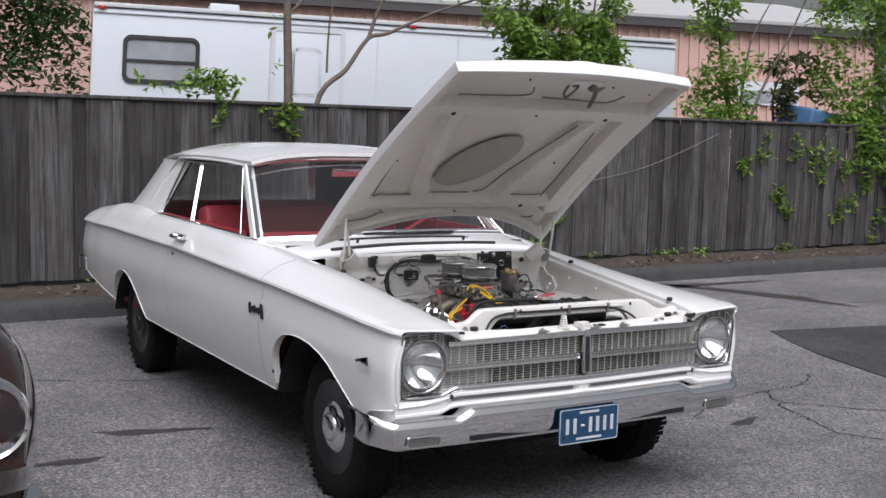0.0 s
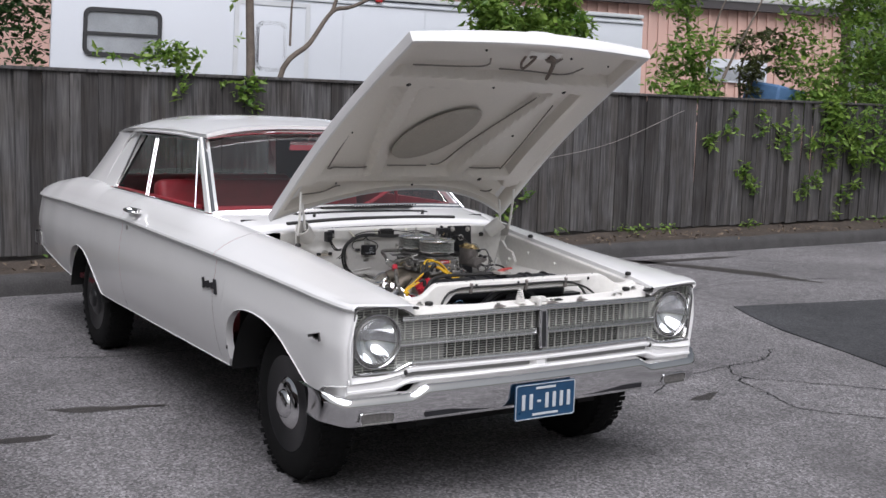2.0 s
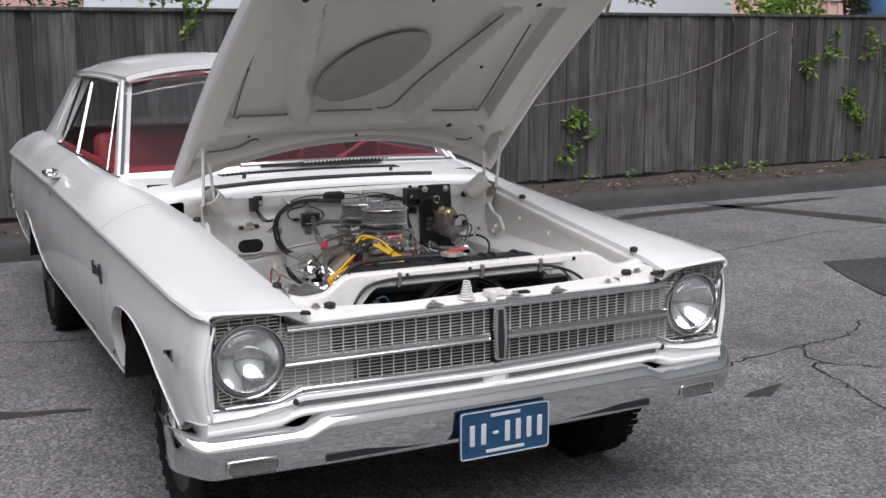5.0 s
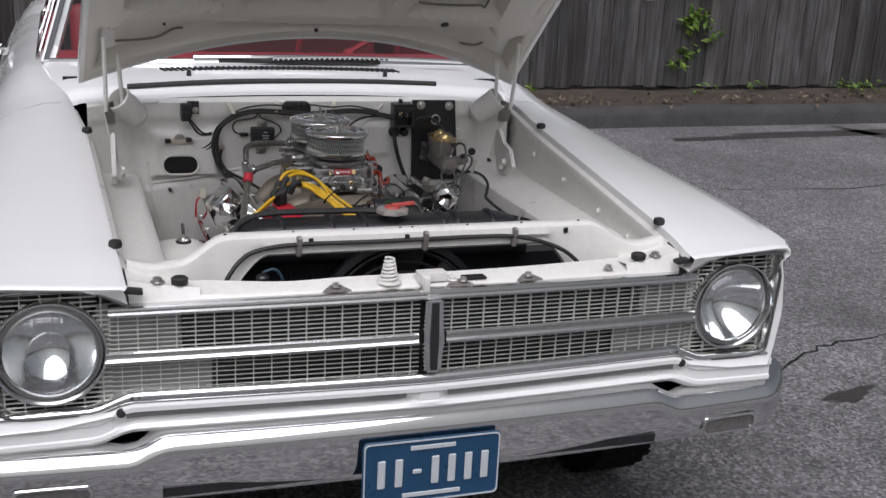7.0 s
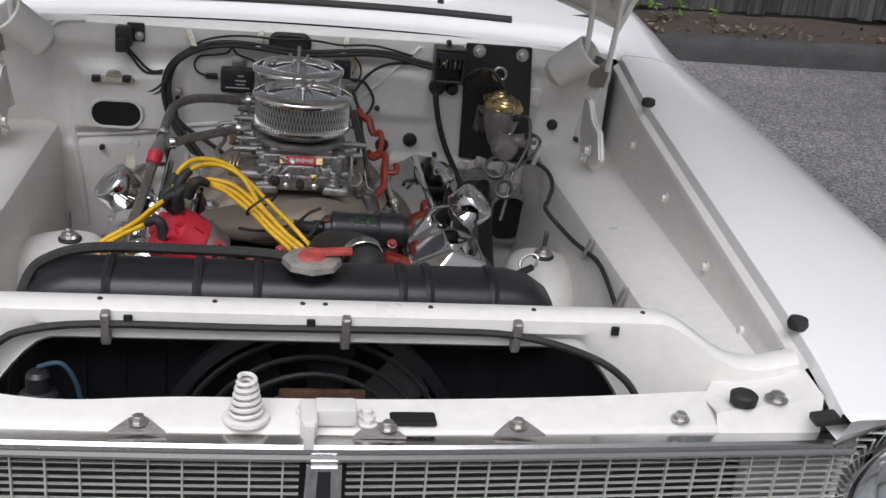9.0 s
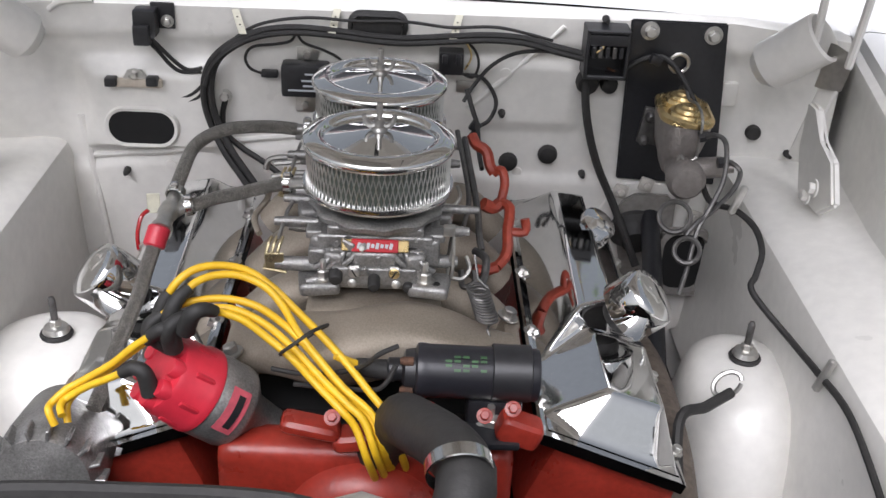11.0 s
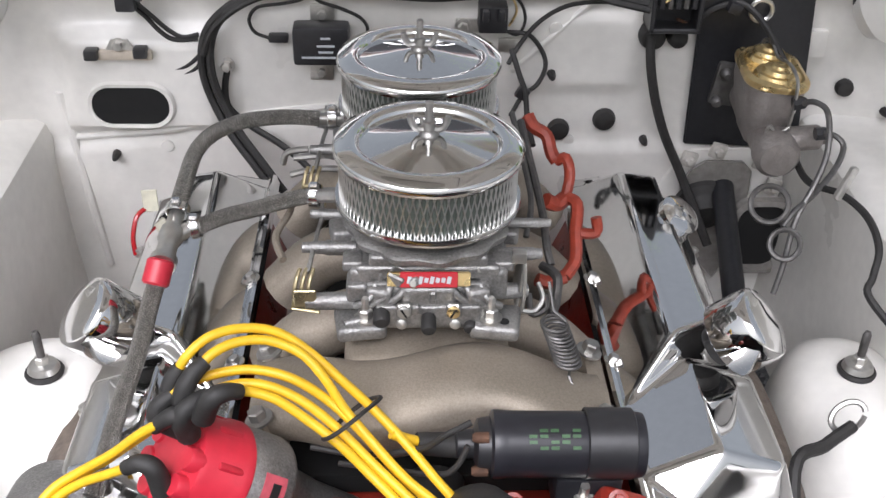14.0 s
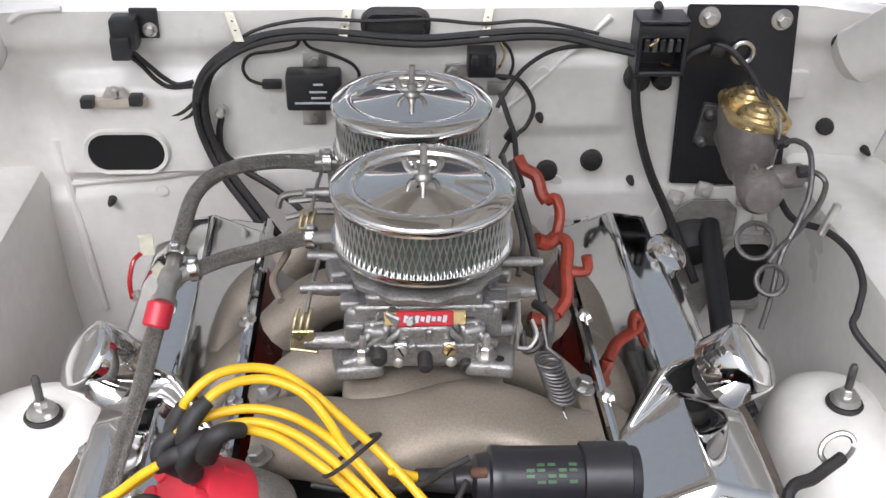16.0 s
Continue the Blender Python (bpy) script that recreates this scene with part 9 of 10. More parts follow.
def valve_cover(s):
    base = Vector((EX + s * 0.181, 0, 0.750))
    across, up = Vector((s * 0.93, 0, -0.3676)), Vector((s * 0.3676, 0, 0.93))
    W = 0.160
    Y0, Y1 = 0.598, 1.140
    def height(a, y):
        """Stamped height: a tall narrow block along the inner side at the rear, a low shelf over the rest."""
        d = a * W
        front = min(1.7 * (y - Y0), 1.15 * (y - Y0) + 0.8 * (d - 0.035), 1.15 * (y - Y0) + 0.8 * (W - 0.025 - d))
        cap = 0.032 + 0.020 * min(1.0, max(0.0, (0.80 - y) / 0.05))
        shelf = min(cap + 0.04 * d, 0.95 * d + 0.005, max(0.0, front), 1.3 * (W - d) + 0.003, 2.0 * (Y1 - y))
        block = min(0.060 + 0.34 * d, 2.3 * d + 0.004, 3.8 * (0.092 - d), 1.7 * (y - 0.712 - 0.35 * d), 1.5 * (Y1 - 0.02 - y))
        return max(0.0, max(block, shelf, min(0.006, 3 * d, 3 * (W - d))))
    bm = bmesh.new()
    rows = []
    for y in np.linspace(Y0, Y1, 180):
        row = []
        for a in np.linspace(0, 1, 60):
            p = base + across * (a * W) + up * height(a, y)
            row.append((p.x, y, p.z))
        rows.append(row)
    grid(bm, rows)
    for _ in range(2):
        bmesh.ops.smooth_vert(bm, verts=[v for v in bm.verts if not v.is_boundary], factor=0.5, use_axis_x=True, use_axis_y=True, use_axis_z=True)
    cover = part("valve_cover", bm, "chrome", engine, "mirror chrome valve cover with stamped peaks", 80)
    bm = bmesh.new()
    rows = []
    for y in (Y0 - 0.010, Y1 + 0.006):
        rows.append([base + across * (a * W) + up * h + Vector((0, y, 0)) for a, h in ((-0.03, -0.008), (-0.03, 0.004), (0.03, 0.005), (0.97, 0.005), (1.03, 0.004), (1.03, -0.008))])
    vs = grid(bm, rows, close_v=True)
    bm.faces.new(vs[0])
    bm.faces.new(vs[1])
    part("cover_rail", bm, "chrome", cover, "chrome cover flange")
    bm = bmesh.new()
    tube(bm, [base + across * (-0.025 * W) + up * 0.005 + Vector((0, y, 0)) for y in (Y0, 0.75, 0.95, Y1)], 0.0042, 6)
    part("cover_lip", bm, "chrome", cover)
    for y in (0.64, 0.78, 0.92, 1.06):
        for a in (-0.01, 1.01):
            bm = bmesh.new()
            bolt(bm, base + across * (a * W) + up * 0.006 + Vector((0, y, 0)), up, 0.0055, 0.006)
            part("cover_bolt", bm, "zinc", cover)
    # breather on its grommet
    ax = Vector((s * 0.66, -0.20, 0.68)).normalized()
    mid = Vector((0.283, 0.753, 0.818)) if s > 0 else Vector((-0.322, 0.771, 0.818))
    bm = bmesh.new()
    lathe(bm, mid - ax * 0.058, ax, [(0.018, 0.016), (0.020, 0.020), (0.020, 0.028), (0.017, 0.031), (0.016, 0.036)], 28)
    part("grommet", bm, "rubber", cover, "black rubber grommet")
    bm = bmesh.new()
    lathe(bm, mid - ax * 0.027, ax, [(0.026, 0.0), (0.0355, 0.0), (0.0368, 0.0015), (0.0362, 0.036), (0.0350, 0.041), (0.0325, 0.0435), (0.021, 0.0445), (0.001, 0.045)], 56)
    part("breather_cap", bm, "chrome", cover, "chrome push-in breather", 50)
    if s > 0:
        f0, fax = Vector((0.262, 0.985, 0.790)), Vector((0.45, -0.35, 0.82)).normalized()
        bm = bmesh.new()
        lathe(bm, f0 - fax * 0.022, fax, [(0.022, 0), (0.022, 0.012), (0.026, 0.013), (0.026, 0.019), (0.021, 0.020), (0.020, 0.028), (0.0245, 0.029), (0.0245, 0.037), (0.020, 0.039), (0.001, 0.039)], 30)
        part("oil_filler", bm, "chrome", cover, "ribbed chrome oil filler cap")


for s in (-1, 1):
    valve_cover(s)
    # exhaust manifold below the cover's outer edge
    bm = bmesh.new()
    tube(bm, [(EX + s * 0.335, 0.60, 0.61), (EX + s * 0.345, 0.72, 0.635), (EX + s * 0.345, 0.9, 0.635), (EX + s * 0.33, 1.06, 0.58), (EX + s * 0.32, 1.14, 0.48)], 0.032, 14)
    part("exhaust_manifold", bm, "exhaust", engine, "cast exhaust manifold, darkened for the shade beside the engine", 60)


# steering shaft and box, added in black to darken the gap beside the engine
bm = bmesh.new()
tube(bm, [(0.398, 1.235, 0.690), (0.375, 1.0, 0.60), (0.36, 0.86, 0.54)], 0.015, 14)
part("steering_shaft", bm, "black", car, "black steering shaft", 50)
bm = bmesh.new()
lathe(bm, (0.355, 0.86, 0.53), (-0.05, -0.85, -0.4), [(0.03, 0), (0.05, 0.01), (0.052, 0.09), (0.04, 0.12), (0.02, 0.16)], 24)
part("steering_box", bm, "black", car, "black steering box", 45)

# braided hoses and their fittings
def braided(pts, r):
    bm = bmesh.new()
    tube(bm, smooth_line(pts, 6), r, 14, smooth=False)
    return part("braided_hose", bm, "braid", engine, "woven steel braided hose", 60)


def braid_material():
    m = material("steel_braid", (0.43, 0.41, 0.375), 0.36, 0.85, vary=0.16, scale=60)
    n, l = m.node_tree.nodes, m.node_tree.links
    v = n.new("ShaderNodeTexVoronoi")
    v.inputs["Scale"].default_value = 900
    l.new(n["Texture Coordinate"].outputs["Object"], v.inputs["Vector"])
    bp = n.new("ShaderNodeBump")
    bp.inputs["Strength"].default_value, bp.inputs["Distance"].default_value = 0.8, 0.002
    l.new(v.outputs["Distance"], bp.inputs["Height"])
    l.new(bp.outputs[0], n["Principled BSDF"].inputs["Normal"])
    # shade between the strands is multiplied into the colour
    gap_shade, tint = n.new("ShaderNodeMapRange"), n.new("ShaderNodeMix")
    gap_shade.inputs[1].default_value, gap_shade.inputs[2].default_value, gap_shade.inputs[3].default_value, gap_shade.inputs[4].default_value = 0.1, 0.6, 1.0, 0.42
    tint.data_type, tint.blend_type = "RGBA", "MULTIPLY"
    tint.inputs[0].default_value = 1.0
    l.new(v.outputs["Distance"], gap_shade.inputs[0])
    l.new(n["Color Ramp"].outputs[0], tint.inputs[6])
    l.new(gap_shade.outputs[0], tint.inputs[7])
    l.new(tint.outputs[2], n["Principled BSDF"].inputs["Base Color"])
    return m


M["braid"] = braid_material()
rear_hose = braided([(-0.125, 0.975, 0.92), (-0.152, 0.975, 0.922), (-0.18, 0.97, 0.923), (-0.207, 0.955, 0.925), (-0.23, 0.935, 0.922), (-0.242, 0.905, 0.918), (-0.247, 0.87, 0.907), (-0.253, 0.845, 0.89)], 0.0080)
fork_hose = braided([(-0.129, 0.845, 0.905), (-0.153, 0.845, 0.899), (-0.18, 0.842, 0.892), (-0.206, 0.838, 0.887), (-0.232, 0.832, 0.879)], 0.0078)
down_hose = braided([(-0.256, 0.765, 0.875), (-0.264, 0.745, 0.852), (-0.273, 0.72, 0.821), (-0.281, 0.69, 0.801), (-0.288, 0.66, 0.783), (-0.293, 0.63, 0.766), (-0.298, 0.61, 0.754)], 0.0082)
pa, pb = Vector((-0.253, 0.842, 0.886)), Vector((-0.256, 0.775, 0.874))
bm = bmesh.new()
lathe(bm, pa, pb - pa, [(0.0075, 0), (0.0075, 0.02), (0.0105, 0.022), (0.0115, 0.035), (0.009, 0.040), (0.0095, 0.055), (0.0125, 0.060), (0.0125, (pb - pa).length)], 18)
part("hose_valve", bm, "zinc", engine, "bright hose valve")
bm = bmesh.new()
tube(bm, [(-0.231, 0.832, 0.88), (-0.242, 0.826, 0.879), (-0.254, 0.815, 0.875)], 0.0075, 12)
part("hose_fitting", bm, "zinc", engine, "bright branch fitting")
bm = bmesh.new()
lathe(bm, (-0.258, 0.765, 0.873), Vector((-0.264, 0.745, 0.852)) - Vector((-0.256, 0.768, 0.879)), [(0.0100, -0.012), (0.0122, -0.010), (0.0122, 0.010), (0.0100, 0.012)], 18)
part("hose_collar", bm, "redcap", engine, "red anodised hose collar")
for p, d in (((-0.112, 0.975, 0.922), (1, 0, 0)), ((-0.123, 0.845, 0.906), (1, -0.1, 0)), ((-0.235, 0.832, 0.879), (1, 0.1, 0.2)), ((-0.252, 0.845, 0.889), (0.1, 1, 0.4))):
    bm = bmesh.new()
    lathe(bm, p, d, [(0.0105, -0.005), (0.0115, -0.004), (0.0115, 0.004), (0.0105, 0.005)], 18, cap=False)
    box(bm, Vector(p) + Vector((0, -0.004, 0.012)), (0.010, 0.009, 0.007), bevel=0.002, seg=1)
    part("hose_clamp", bm, "brushed", engine, "bright hose clamp")
for a, b in (((-0.129, 0.975, 0.92), (-0.082, 0.98, 0.918)), ((-0.129, 0.845, 0.905), (-0.099, 0.83, 0.915))):
    bm = bmesh.new()
    tube(bm, [a, b], 0.0068, 12, smooth=False)
    part("vacuum_pipe", bm, "steel", engine, "steel vacuum pipe")

# coil on its bracket
CX0, CX1, CY, CZ0 = 0.148, 0.028, 0.594, 0.826
bm = bmesh.new()
lathe(bm, (CX1, CY, CZ0), (1, 0, -0.02), [(0.0235, 0.0), (0.0270, 0.002), (0.0275, 0.006), (0.0270, 0.010), (0.0265, 0.014), (0.0265, 0.118), (0.0255, 0.122), (0.02, 0.123)], 36)
coil = part("ignition_coil", bm, "coilblack", engine, "black ignition coil with faint green print")
bm = bmesh.new()
lathe(bm, (CX1, CY, CZ0), (-1, 0, 0.02), [(0.022, 0), (0.020, 0.010), (0.012, 0.013), (0.0115, 0.026), (0.009, 0.028)], 24)
part("coil_tower", bm, "blackpl", coil, "black coil tower")
bm = bmesh.new()
for i in range(4):
    for j in range(5):
        if (i * 2 + j) % 3:
            a = 0.62 + 0.17 * i
            p = Vector((CX1 + 0.032 + 0.0085 * j, CY - 0.0268 * math.cos(a), CZ0 + 0.0268 * math.sin(a)))
            box(bm, p, (0.0062, 0.0006, 0.0026), (math.degrees(a) * -1, 0, 0))
part("coil_print", bm, "greenprint", coil, "faint green print bars")
for z, y in ((0.018, -0.012), (-0.012, -0.018)):
    bm = bmesh.new()
    lathe(bm, (CX1 - 0.002, CY + y, CZ0 + z), (-1, 0, 0), [(0.0045, 0), (0.0045, 0.010), (0.003, 0.013)], 10)
    part("coil_terminal", bm, "rust", coil, "coppery terminal")
bm = bmesh.new()
lathe(bm, (CX1 + 0.075, CY, CZ0), (1, 0, -0.02), [(0.0268, 0), (0.0285, 0.001), (0.0285, 0.038), (0.0268, 0.039)], 36, cap=False)
part("coil_clamp", bm, "blackpl", coil, "black clamp band")
bm = bmesh.new()
box(bm, (CX1 + 0.080, CY - 0.002, CZ0 - 0.042), (0.055, 0.036, 0.040), bevel=0.006)
box(bm, (CX1 + 0.078, CY - 0.028, CZ0 - 0.052), (0.052, 0.050, 0.008), bevel=0.003)
part("coil_bracket", bm, "black", engine, "black coil bracket")
bm = bmesh.new()
bolt(bm, (0.105, 0.575, 0.776), (0, -0.2, 1), 0.0095, 0.009)
lathe(bm, (0.104, 0.575, 0.785), (0, -0.2, 1), [(0.0045, 0), (0.0040, 0.016)], 8)
part("bracket_bolt", bm, "zinc", engine)

# distributor leaning out at the front
DA = Vector((-0.66, -0.28, 0.62)).normalized()
DC = Vector((-0.205, 0.588, 0.810))
DB = DC - DA * 0.070
bm = bmesh.new()
lathe(bm, DB - DA * 0.10, DA, [(0.017, 0), (0.019, 0.05), (0.024, 0.08), (0.036, 0.094), (0.0425, 0.100), (0.0435, 0.104), (0.0435, 0.140), (0.041, 0.144)], 36)
dist = part("distributor", bm, "alu", engine, "grey aluminium distributor body")
bm = bmesh.new()
lathe(bm, DB + DA * 0.042, DA, [(0.0420, 0), (0.0445, 0.002), (0.0442, 0.010), (0.0415, 0.013), (0.0405, 0.040), (0.0375, 0.046), (0.028, 0.048), (0.026, 0.054), (0.001, 0.054)], 40)
part("distributor_cap", bm, "redcap", dist, "red distributor cap", 45)
ax_a, ax_s, ax_t = frame_of(DA)
toward = (Vector((0.12, -1, 0.62)) - DA * Vector((0.12, -1, 0.62)).dot(DA)).normalized()
side_d = DA.cross(toward).normalized()
lc = DB + DA * 0.021
for name, mat_, lo, hi, wid, out, lab in (("maker_label", "labelpink", -0.011, 0.011, 0.55, 0.0442, "pink-red label"), ("label_bar", "blackpl", -0.005, 0.003, 0.40, 0.0450, "dark word bar")):
    bm = bmesh.new()
    grid(bm, [[lc + DA * h + (toward * math.cos(a) + side_d * math.sin(a)) * out for h in (lo, hi)] for a in np.linspace(-wid, wid, 9)])
    part(name, shell(bm, 0.0004), mat_, dist, lab)
for k in range(8):
    a = 2 * math.pi * k / 8 + 0.2
    d = (ax_s * math.cos(a) + ax_t * math.sin(a))
    bm = bmesh.new()
    lathe(bm, DB + DA * 0.084 + d * 0.029, DA, [(0.0100, 0.0), (0.0096, 0.012), (0.0085, 0.014)], 14)
    part("terminal_tower", bm, "redcap", dist)
    bm = bmesh.new()
    ridge = DB + DA * 0.060 + d * 0.040
    box(bm, ridge, (0.006, 0.006, 0.03), bevel=0.002)
    bmesh.ops.transform(bm, matrix=Matrix.Translation(ridge) @ Vector((0, 0, 1)).rotation_difference(DA).to_matrix().to_4x4() @ Matrix.Translation(-ridge), verts=bm.verts)
    part("cap_rib", bm, "redcap", dist)

# yellow plug leads
leads = [
    [(-0.212, 0.595, 0.896), (-0.202, 0.6, 0.912), (-0.186, 0.61, 0.922), (-0.164, 0.62, 0.922), (-0.139, 0.625, 0.915), (-0.115, 0.62, 0.901), (-0.091, 0.61, 0.882), (-0.064, 0.6, 0.858), (-0.039, 0.58, 0.841), (-0.017, 0.56, 0.824), (0.003, 0.545, 0.805)],
    [(-0.194, 0.59, 0.906), (-0.183, 0.6, 0.914), (-0.165, 0.61, 0.917), (-0.142, 0.615, 0.914), (-0.118, 0.61, 0.905), (-0.101, 0.6, 0.89), (-0.085, 0.59, 0.866), (-0.065, 0.575, 0.848), (-0.039, 0.555, 0.828), (-0.012, 0.54, 0.81)],
    [(-0.22, 0.585, 0.88), (-0.207, 0.59, 0.89), (-0.183, 0.6, 0.894), (-0.155, 0.605, 0.894), (-0.125, 0.6, 0.889), (-0.097, 0.595, 0.87), (-0.072, 0.58, 0.852), (-0.045, 0.56, 0.83), (-0.014, 0.54, 0.807)],
    [(-0.193, 0.575, 0.889), (-0.181, 0.585, 0.891), (-0.162, 0.59, 0.893), (-0.141, 0.59, 0.89), (-0.115, 0.585, 0.878), (-0.089, 0.575, 0.859), (-0.063, 0.56, 0.838), (-0.036, 0.54, 0.822), (-0.019, 0.53, 0.809)],
    [(-0.167, 0.57, 0.902), (-0.157, 0.58, 0.894), (-0.136, 0.58, 0.886), (-0.113, 0.575, 0.87), (-0.089, 0.565, 0.854), (-0.067, 0.555, 0.834), (-0.041, 0.535, 0.818), (-0.027, 0.53, 0.802)],
    [(-0.216, 0.57, 0.876), (-0.24, 0.575, 0.856), (-0.264, 0.58, 0.832), (-0.29, 0.58, 0.814), (-0.31, 0.575, 0.803), (-0.322, 0.565, 0.794), (-0.322, 0.555, 0.792), (-0.316, 0.55, 0.779)],
    [(-0.243, 0.56, 0.839), (-0.265, 0.565, 0.825), (-0.288, 0.57, 0.811), (-0.308, 0.57, 0.797), (-0.312, 0.56, 0.795), (-0.308, 0.55, 0.791)],
    [(-0.222, 0.575, 0.868), (-0.247, 0.58, 0.844), (-0.273, 0.585, 0.819), (-0.285, 0.585, 0.811), (-0.301, 0.58, 0.798), (-0.309, 0.57, 0.789), (-0.307, 0.56, 0.775)],
]
for n_lead, pts in enumerate(leads):
    if n_lead < 5:
        x_, y_, z_ = pts[-1]
        pts = pts + [(x_ + 0.012, y_ - 0.01, z_ - 0.03), (x_ + 0.02, y_ + 0.02, z_ - 0.08)]
    bm = bmesh.new()
    tube(bm, pts, 0.0039, 10, 6)
    lead = part("plug_lead", bm, "yellow", engine, "yellow plug lead", 60)
    # boot bends from the lead's start back to the terminal below it
    a_p, b_p = Vector(pts[0]), Vector(pts[1])
    d = a_p - DB
    d = (d - DA * d.dot(DA)).normalized()
    t_p = DB + DA * 0.094 + d * 0.027
    run = (b_p - a_p).normalized()
    reach = min(0.034, (a_p - t_p).length)
    bend = a_p - run * 0.016
    bm = bmesh.new()
    tube(bm, [bend + (t_p - bend).normalized() * reach, bend + (t_p - bend).normalized() * 0.010, a_p - run * 0.006, a_p + run * 0.009], lambda u: 0.0095 - 0.0035 * u, 12, 6)
    part("wire_boot", bm, "rubber", lead, "black rubber plug boot")
bm = bmesh.new()
tube(bm, [(-0.058, 0.594, 0.875), (-0.071, 0.565, 0.885), (-0.088, 0.555, 0.876), (-0.099, 0.56, 0.864), (-0.099, 0.585, 0.847), (-0.073, 0.61, 0.855)], 0.0018, 6, 4, closed=True)
part("cable_tie", bm, "rubber", engine, "black cable tie")
bm = bmesh.new()
tube(bm, [(-0.03, 0.59, 0.831), (-0.018, 0.592, 0.828), (-0., 0.594, 0.825), (0.009, 0.594, 0.824)], lambda u: 0.0085 + 0.003 * u, 12)
part("coil_boot", bm, "rubber", engine, "black coil boot")
bm = bmesh.new()
tube(bm, [(-0.05, 0.585, 0.846), (-0.039, 0.587, 0.839), (-0.029, 0.59, 0.833)], 0.0042, 10)
part("plug_lead", bm, "yellow", engine, "yellow coil lead", 60)
wire([(0.011, 0.575, 0.866), (-0.007, 0.57, 0.859), (-0.028, 0.575, 0.839), (-0.073, 0.59, 0.819), (-0.114, 0.6, 0.818)], 0.0025, engine)
wire([(0.009, 0.57, 0.847), (-0.001, 0.565, 0.828), (-0.019, 0.57, 0.817), (-0.092, 0.6, 0.8)], 0.0025, engine)

# top hose, alternator, fan
bm = bmesh.new()
tube(bm, [(-0.01, 0.66, 0.72), (-0.015, 0.6, 0.713), (0.013, 0.545, 0.794), (0.025, 0.5, 0.832), (0.07, 0.4, 0.859), (0.045, 0.33, 0.80)], 0.0255, 18, 6)
part("radiator_hose", bm, "rubber", engine, "thick black radiator hose")
bm = bmesh.new()
lathe(bm, (0.064, 0.4, 0.864), (0.1, -1, -0.25), [(0.0275, -0.007), (0.0285, -0.006), (0.0285, 0.006), (0.0275, 0.007)], 24, cap=False)
part("hose_clamp", bm, "brushed", engine, "bright hose clamp")
ac = Vector((-0.335, 0.56, 0.711))
bm = bmesh.new()
lathe(bm, ac, (0, -1, 0.12), [(0.03, -0.10), (0.052, -0.09), (0.055, -0.04), (0.055, 0.0), (0.048, 0.016), (0.02, 0.02)], 36)
alt = part("alternator", bm, "alu", engine, "grey finned alternator")
for k in range(18):
    a = 2 * math.pi * k / 18
    bm = bmesh.new()
    box(bm, ac + Vector((math.cos(a), -0.014, math.sin(a))) * 0.050, (0.022, 0.020, 0.004), (0, -math.degrees(a), 0), 0.001, 1)
    part("cooling_fin", bm, "alu", alt)
for k in range(7):
    bm = bmesh.new()
    a = 2 * math.pi * k / 7
    d, t_ = Vector((math.cos(a), 0, math.sin(a))), Vector((-math.sin(a), 0.4, math.cos(a))).normalized()
    c = Vector((EX, 0.44, 0.58))
    flat_shape(bm, [c + d * 0.04 - t_ * 0.02, c + d * 0.04 + t_ * 0.02, c + d * 0.15 + t_ * 0.035, c + d * 0.15 - t_ * 0.03], (0, 1, 0), 0.003)
    part("fan_blade", bm, "black", engine)
bm = bmesh.new()
lathe(bm, (EX, 0.54, 0.58), (0, -1, 0), [(0.06, 0), (0.06, 0.03), (0.045, 0.08), (0.02, 0.10)], 24)
part("fan_pulley", bm, "black", engine)

# throttle linkage, return spring and red brackets
for pts, w_ in (([(0.096, 1.02, 0.902), (0.102, 1.01, 0.894), (0.115, 1., 0.889), (0.12, 0.99, 0.874), (0.126, 0.985, 0.866)], 0.0075), ([(0.126, 0.985, 0.866), (0.135, 0.98, 0.872), (0.139, 0.97, 0.857), (0.134, 0.955, 0.838)], 0.0062),
                ([(0.134, 0.955, 0.838), (0.124, 0.95, 0.833), (0.111, 0.945, 0.841)], 0.0085), ([(0.134, 0.955, 0.838), (0.145, 0.945, 0.836), (0.143, 0.925, 0.814), (0.142, 0.905, 0.792), (0.13, 0.89, 0.781)], 0.0070),
                ([(0.144, 0.925, 0.813), (0.165, 0.925, 0.813), (0.164, 0.93, 0.829)], 0.0060), ([(0.13, 0.89, 0.781), (0.112, 0.885, 0.777), (0.1, 0.885, 0.781)], 0.0075)):
    bm = bmesh.new()
    tube(bm, pts, w_, 8, 4)
    part("throttle_bracket", bm, "redbracket", engine, "orange-red throttle bracket", 45)
for pts, r_ in (([(0.086, 1., 0.906), (0.091, 0.96, 0.89), (0.097, 0.92, 0.872), (0.101, 0.88, 0.857), (0.102, 0.85, 0.843), (0.105, 0.835, 0.833)], 0.0042), ([(0.076, 1., 0.916), (0.087, 0.94, 0.881), (0.09, 0.9, 0.864), (0.083, 0.87, 0.843)], 0.0032),
                ([(0.097, 0.84, 0.829), (0.109, 0.82, 0.83), (0.107, 0.8, 0.817), (0.1, 0.78, 0.812)], 0.0050), ([(0.08, 0.8, 0.824), (0.082, 0.785, 0.812), (0.095, 0.785, 0.818), (0.094, 0.79, 0.831)], 0.0035)):
    bm = bmesh.new()
    tube(bm, pts, r_, 8)
    part("throttle_rod", bm, "darksteel", engine, "steel throttle rod")
bm = bmesh.new()
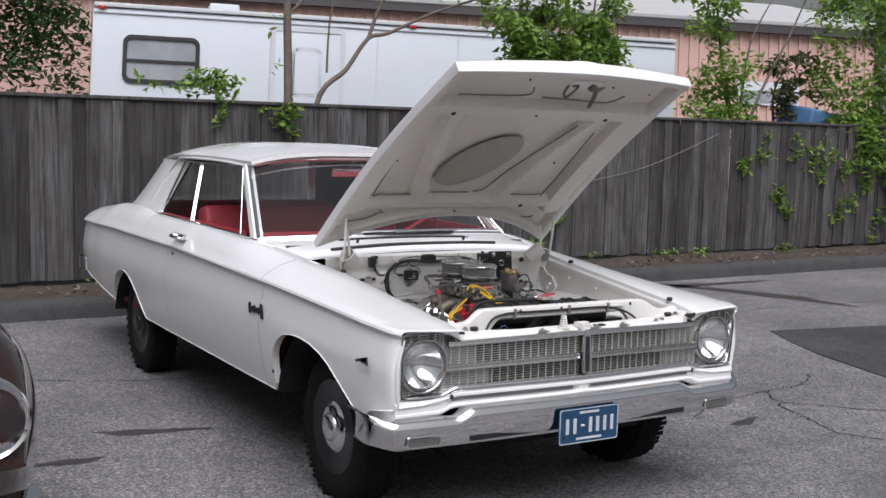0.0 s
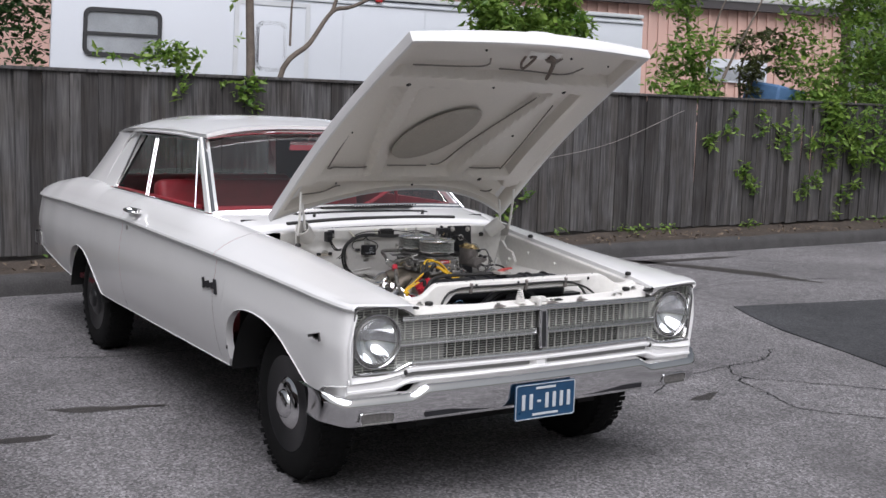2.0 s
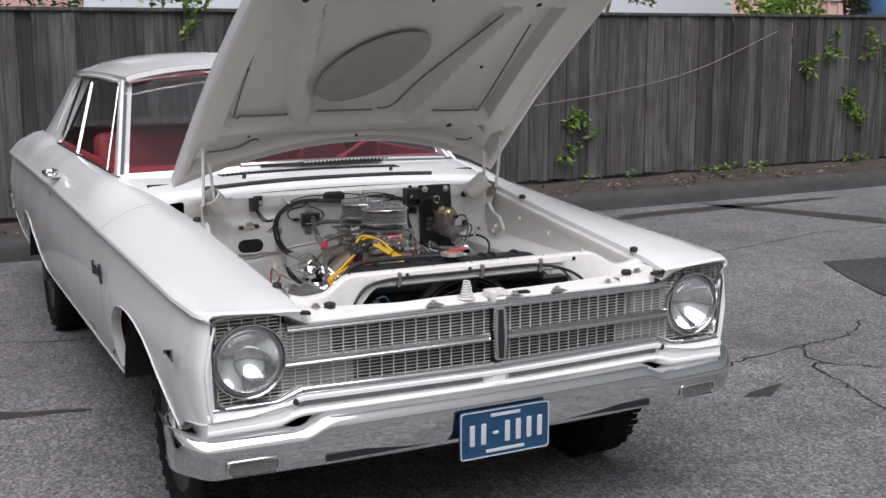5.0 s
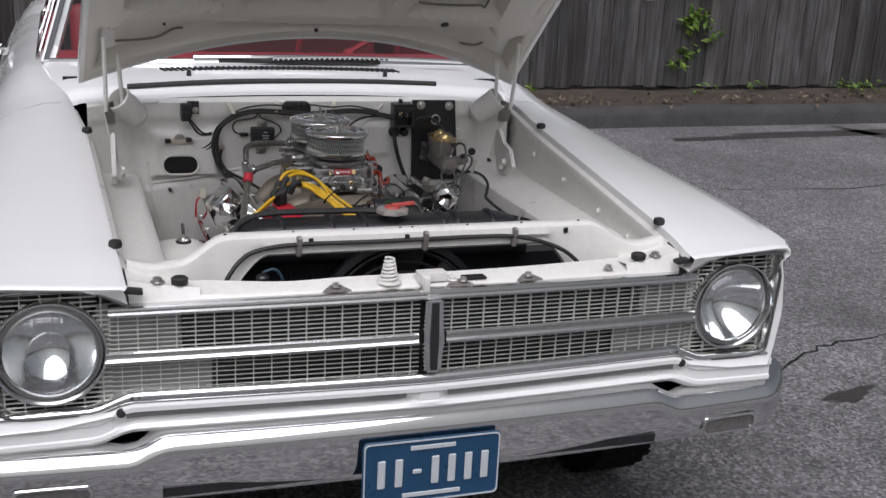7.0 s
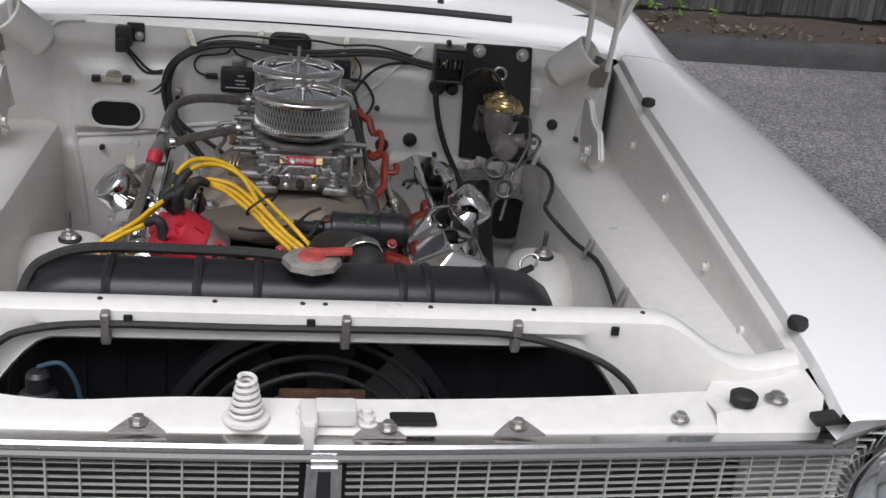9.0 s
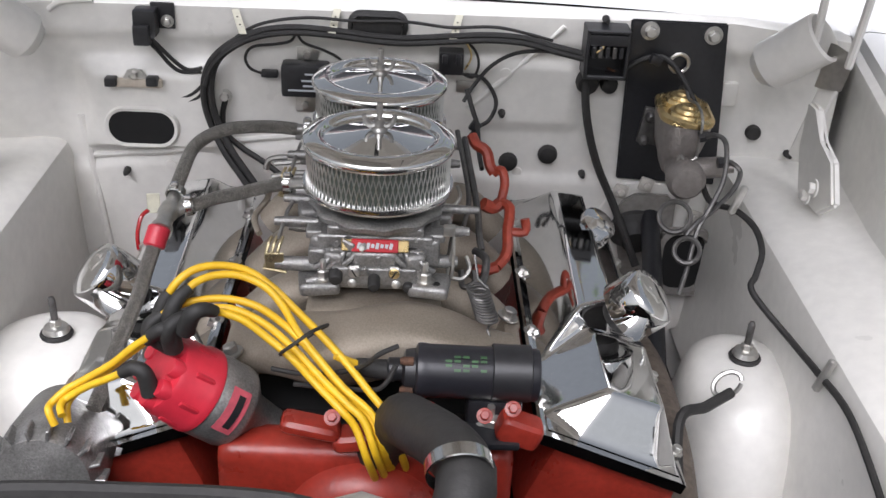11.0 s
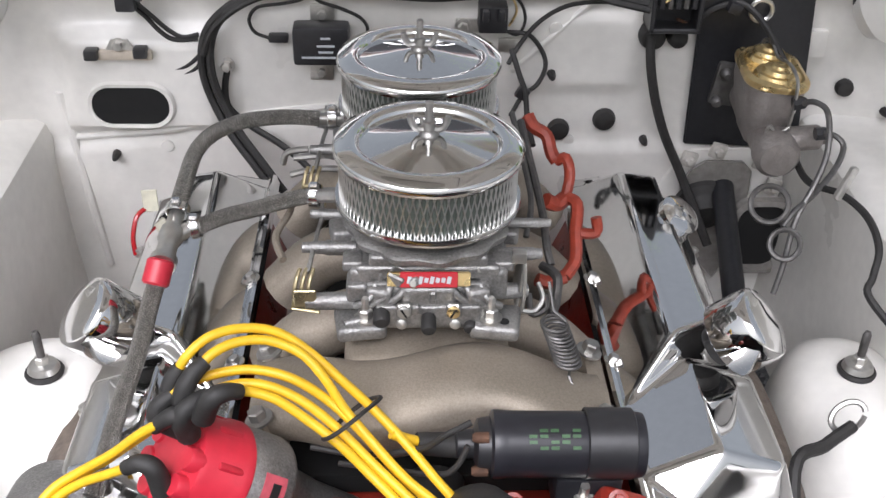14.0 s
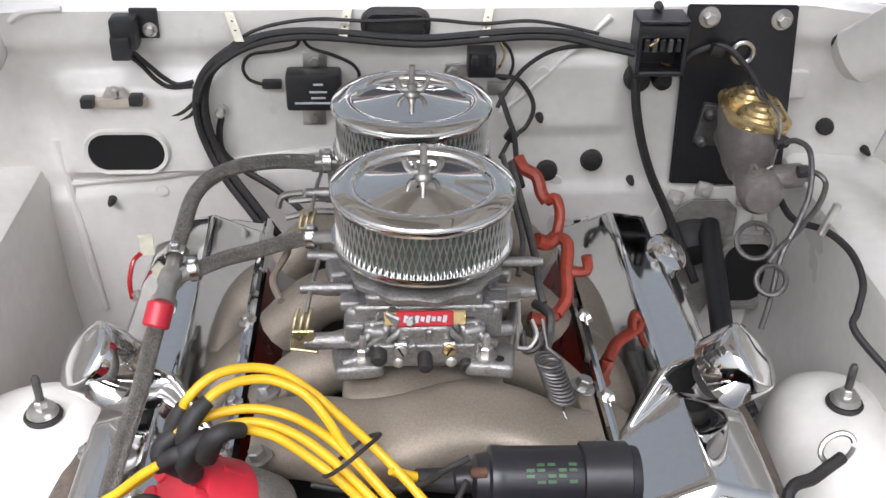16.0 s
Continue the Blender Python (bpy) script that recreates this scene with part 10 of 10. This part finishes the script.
s0, s1 = Vector((0.095, 0.735, 0.84)), Vector((0.105, 0.7, 0.822))
pts = []
for k in range(176):
    w = k / 175
    a = w * 2 * math.pi * 11
    pts.append(s0.lerp(s1, w) + Vector((0.0115 * math.cos(a), 0.0115 * math.sin(a), 0)))
tube(bm, [s0 + Vector((-0.004, 0.02, 0.03)), s0 + Vector((0, 0.006, 0.008))] + pts + [s1 + Vector((0.002, -0.002, -0.008)), Vector((0.105, 0.69, 0.814)), Vector((0.114, 0.67, 0.799))], 0.0015, 6, 1)
part("return_spring", bm, "darksteel", engine, "coiled return spring")
# pipes round the rear carburettor
for pts, mat_ in (([(-0.169, 1., 0.853), (-0.163, 1., 0.867), (-0.141, 1., 0.871)], "steel"), ([(-0.159, 0.98, 0.851), (-0.131, 0.98, 0.858), (-0.107, 0.98, 0.858)], "steel"), ([(-0.156, 0.99, 0.866), (-0.126, 0.99, 0.869), (-0.104, 0.99, 0.873)], "steel"),
                  ([(-0.151, 0.8, 0.863), (-0.16, 0.83, 0.869), (-0.149, 0.86, 0.878), (-0.149, 0.88, 0.885)], "castman")):
    wire(pts, 0.0038, engine, "thin metal pipe", mat_)
# earth strap and red lead at the passenger side
bm = bmesh.new()
box(bm, (-0.338, 1.08, 0.758), (0.018, 0.003, 0.030), (0, 0, 10), 0.001, 1)
part("strap_clip", bm, "clipcream", fire, "pale clip")
wire([(-0.345, 1.08, 0.747), (-0.354, 1.07, 0.741), (-0.359, 1.06, 0.719), (-0.359, 1.06, 0.695)], 0.003, fire, "dark red lead", "redtail")

# shelf between the bulkhead's top and the cowl
bm = bmesh.new()
rows = []
for x in np.linspace(-0.64, 0.64, 61):
    p = Vector((x, fire_y(x, 0.992), 0.992))
    zc = cowl_z(p.x, 1.30)
    rows.append([p, (p.x, p.y + 0.006, p.z + 0.006), (p.x, 0.5 * (p.y + 1.302), 0.5 * (p.z + zc) + 0.006), (p.x, 1.302, zc - 0.004)])
grid(bm, rows)
part("cowl_shelf", bm, "bay", car, "cream-white shelf below the cowl", 60)
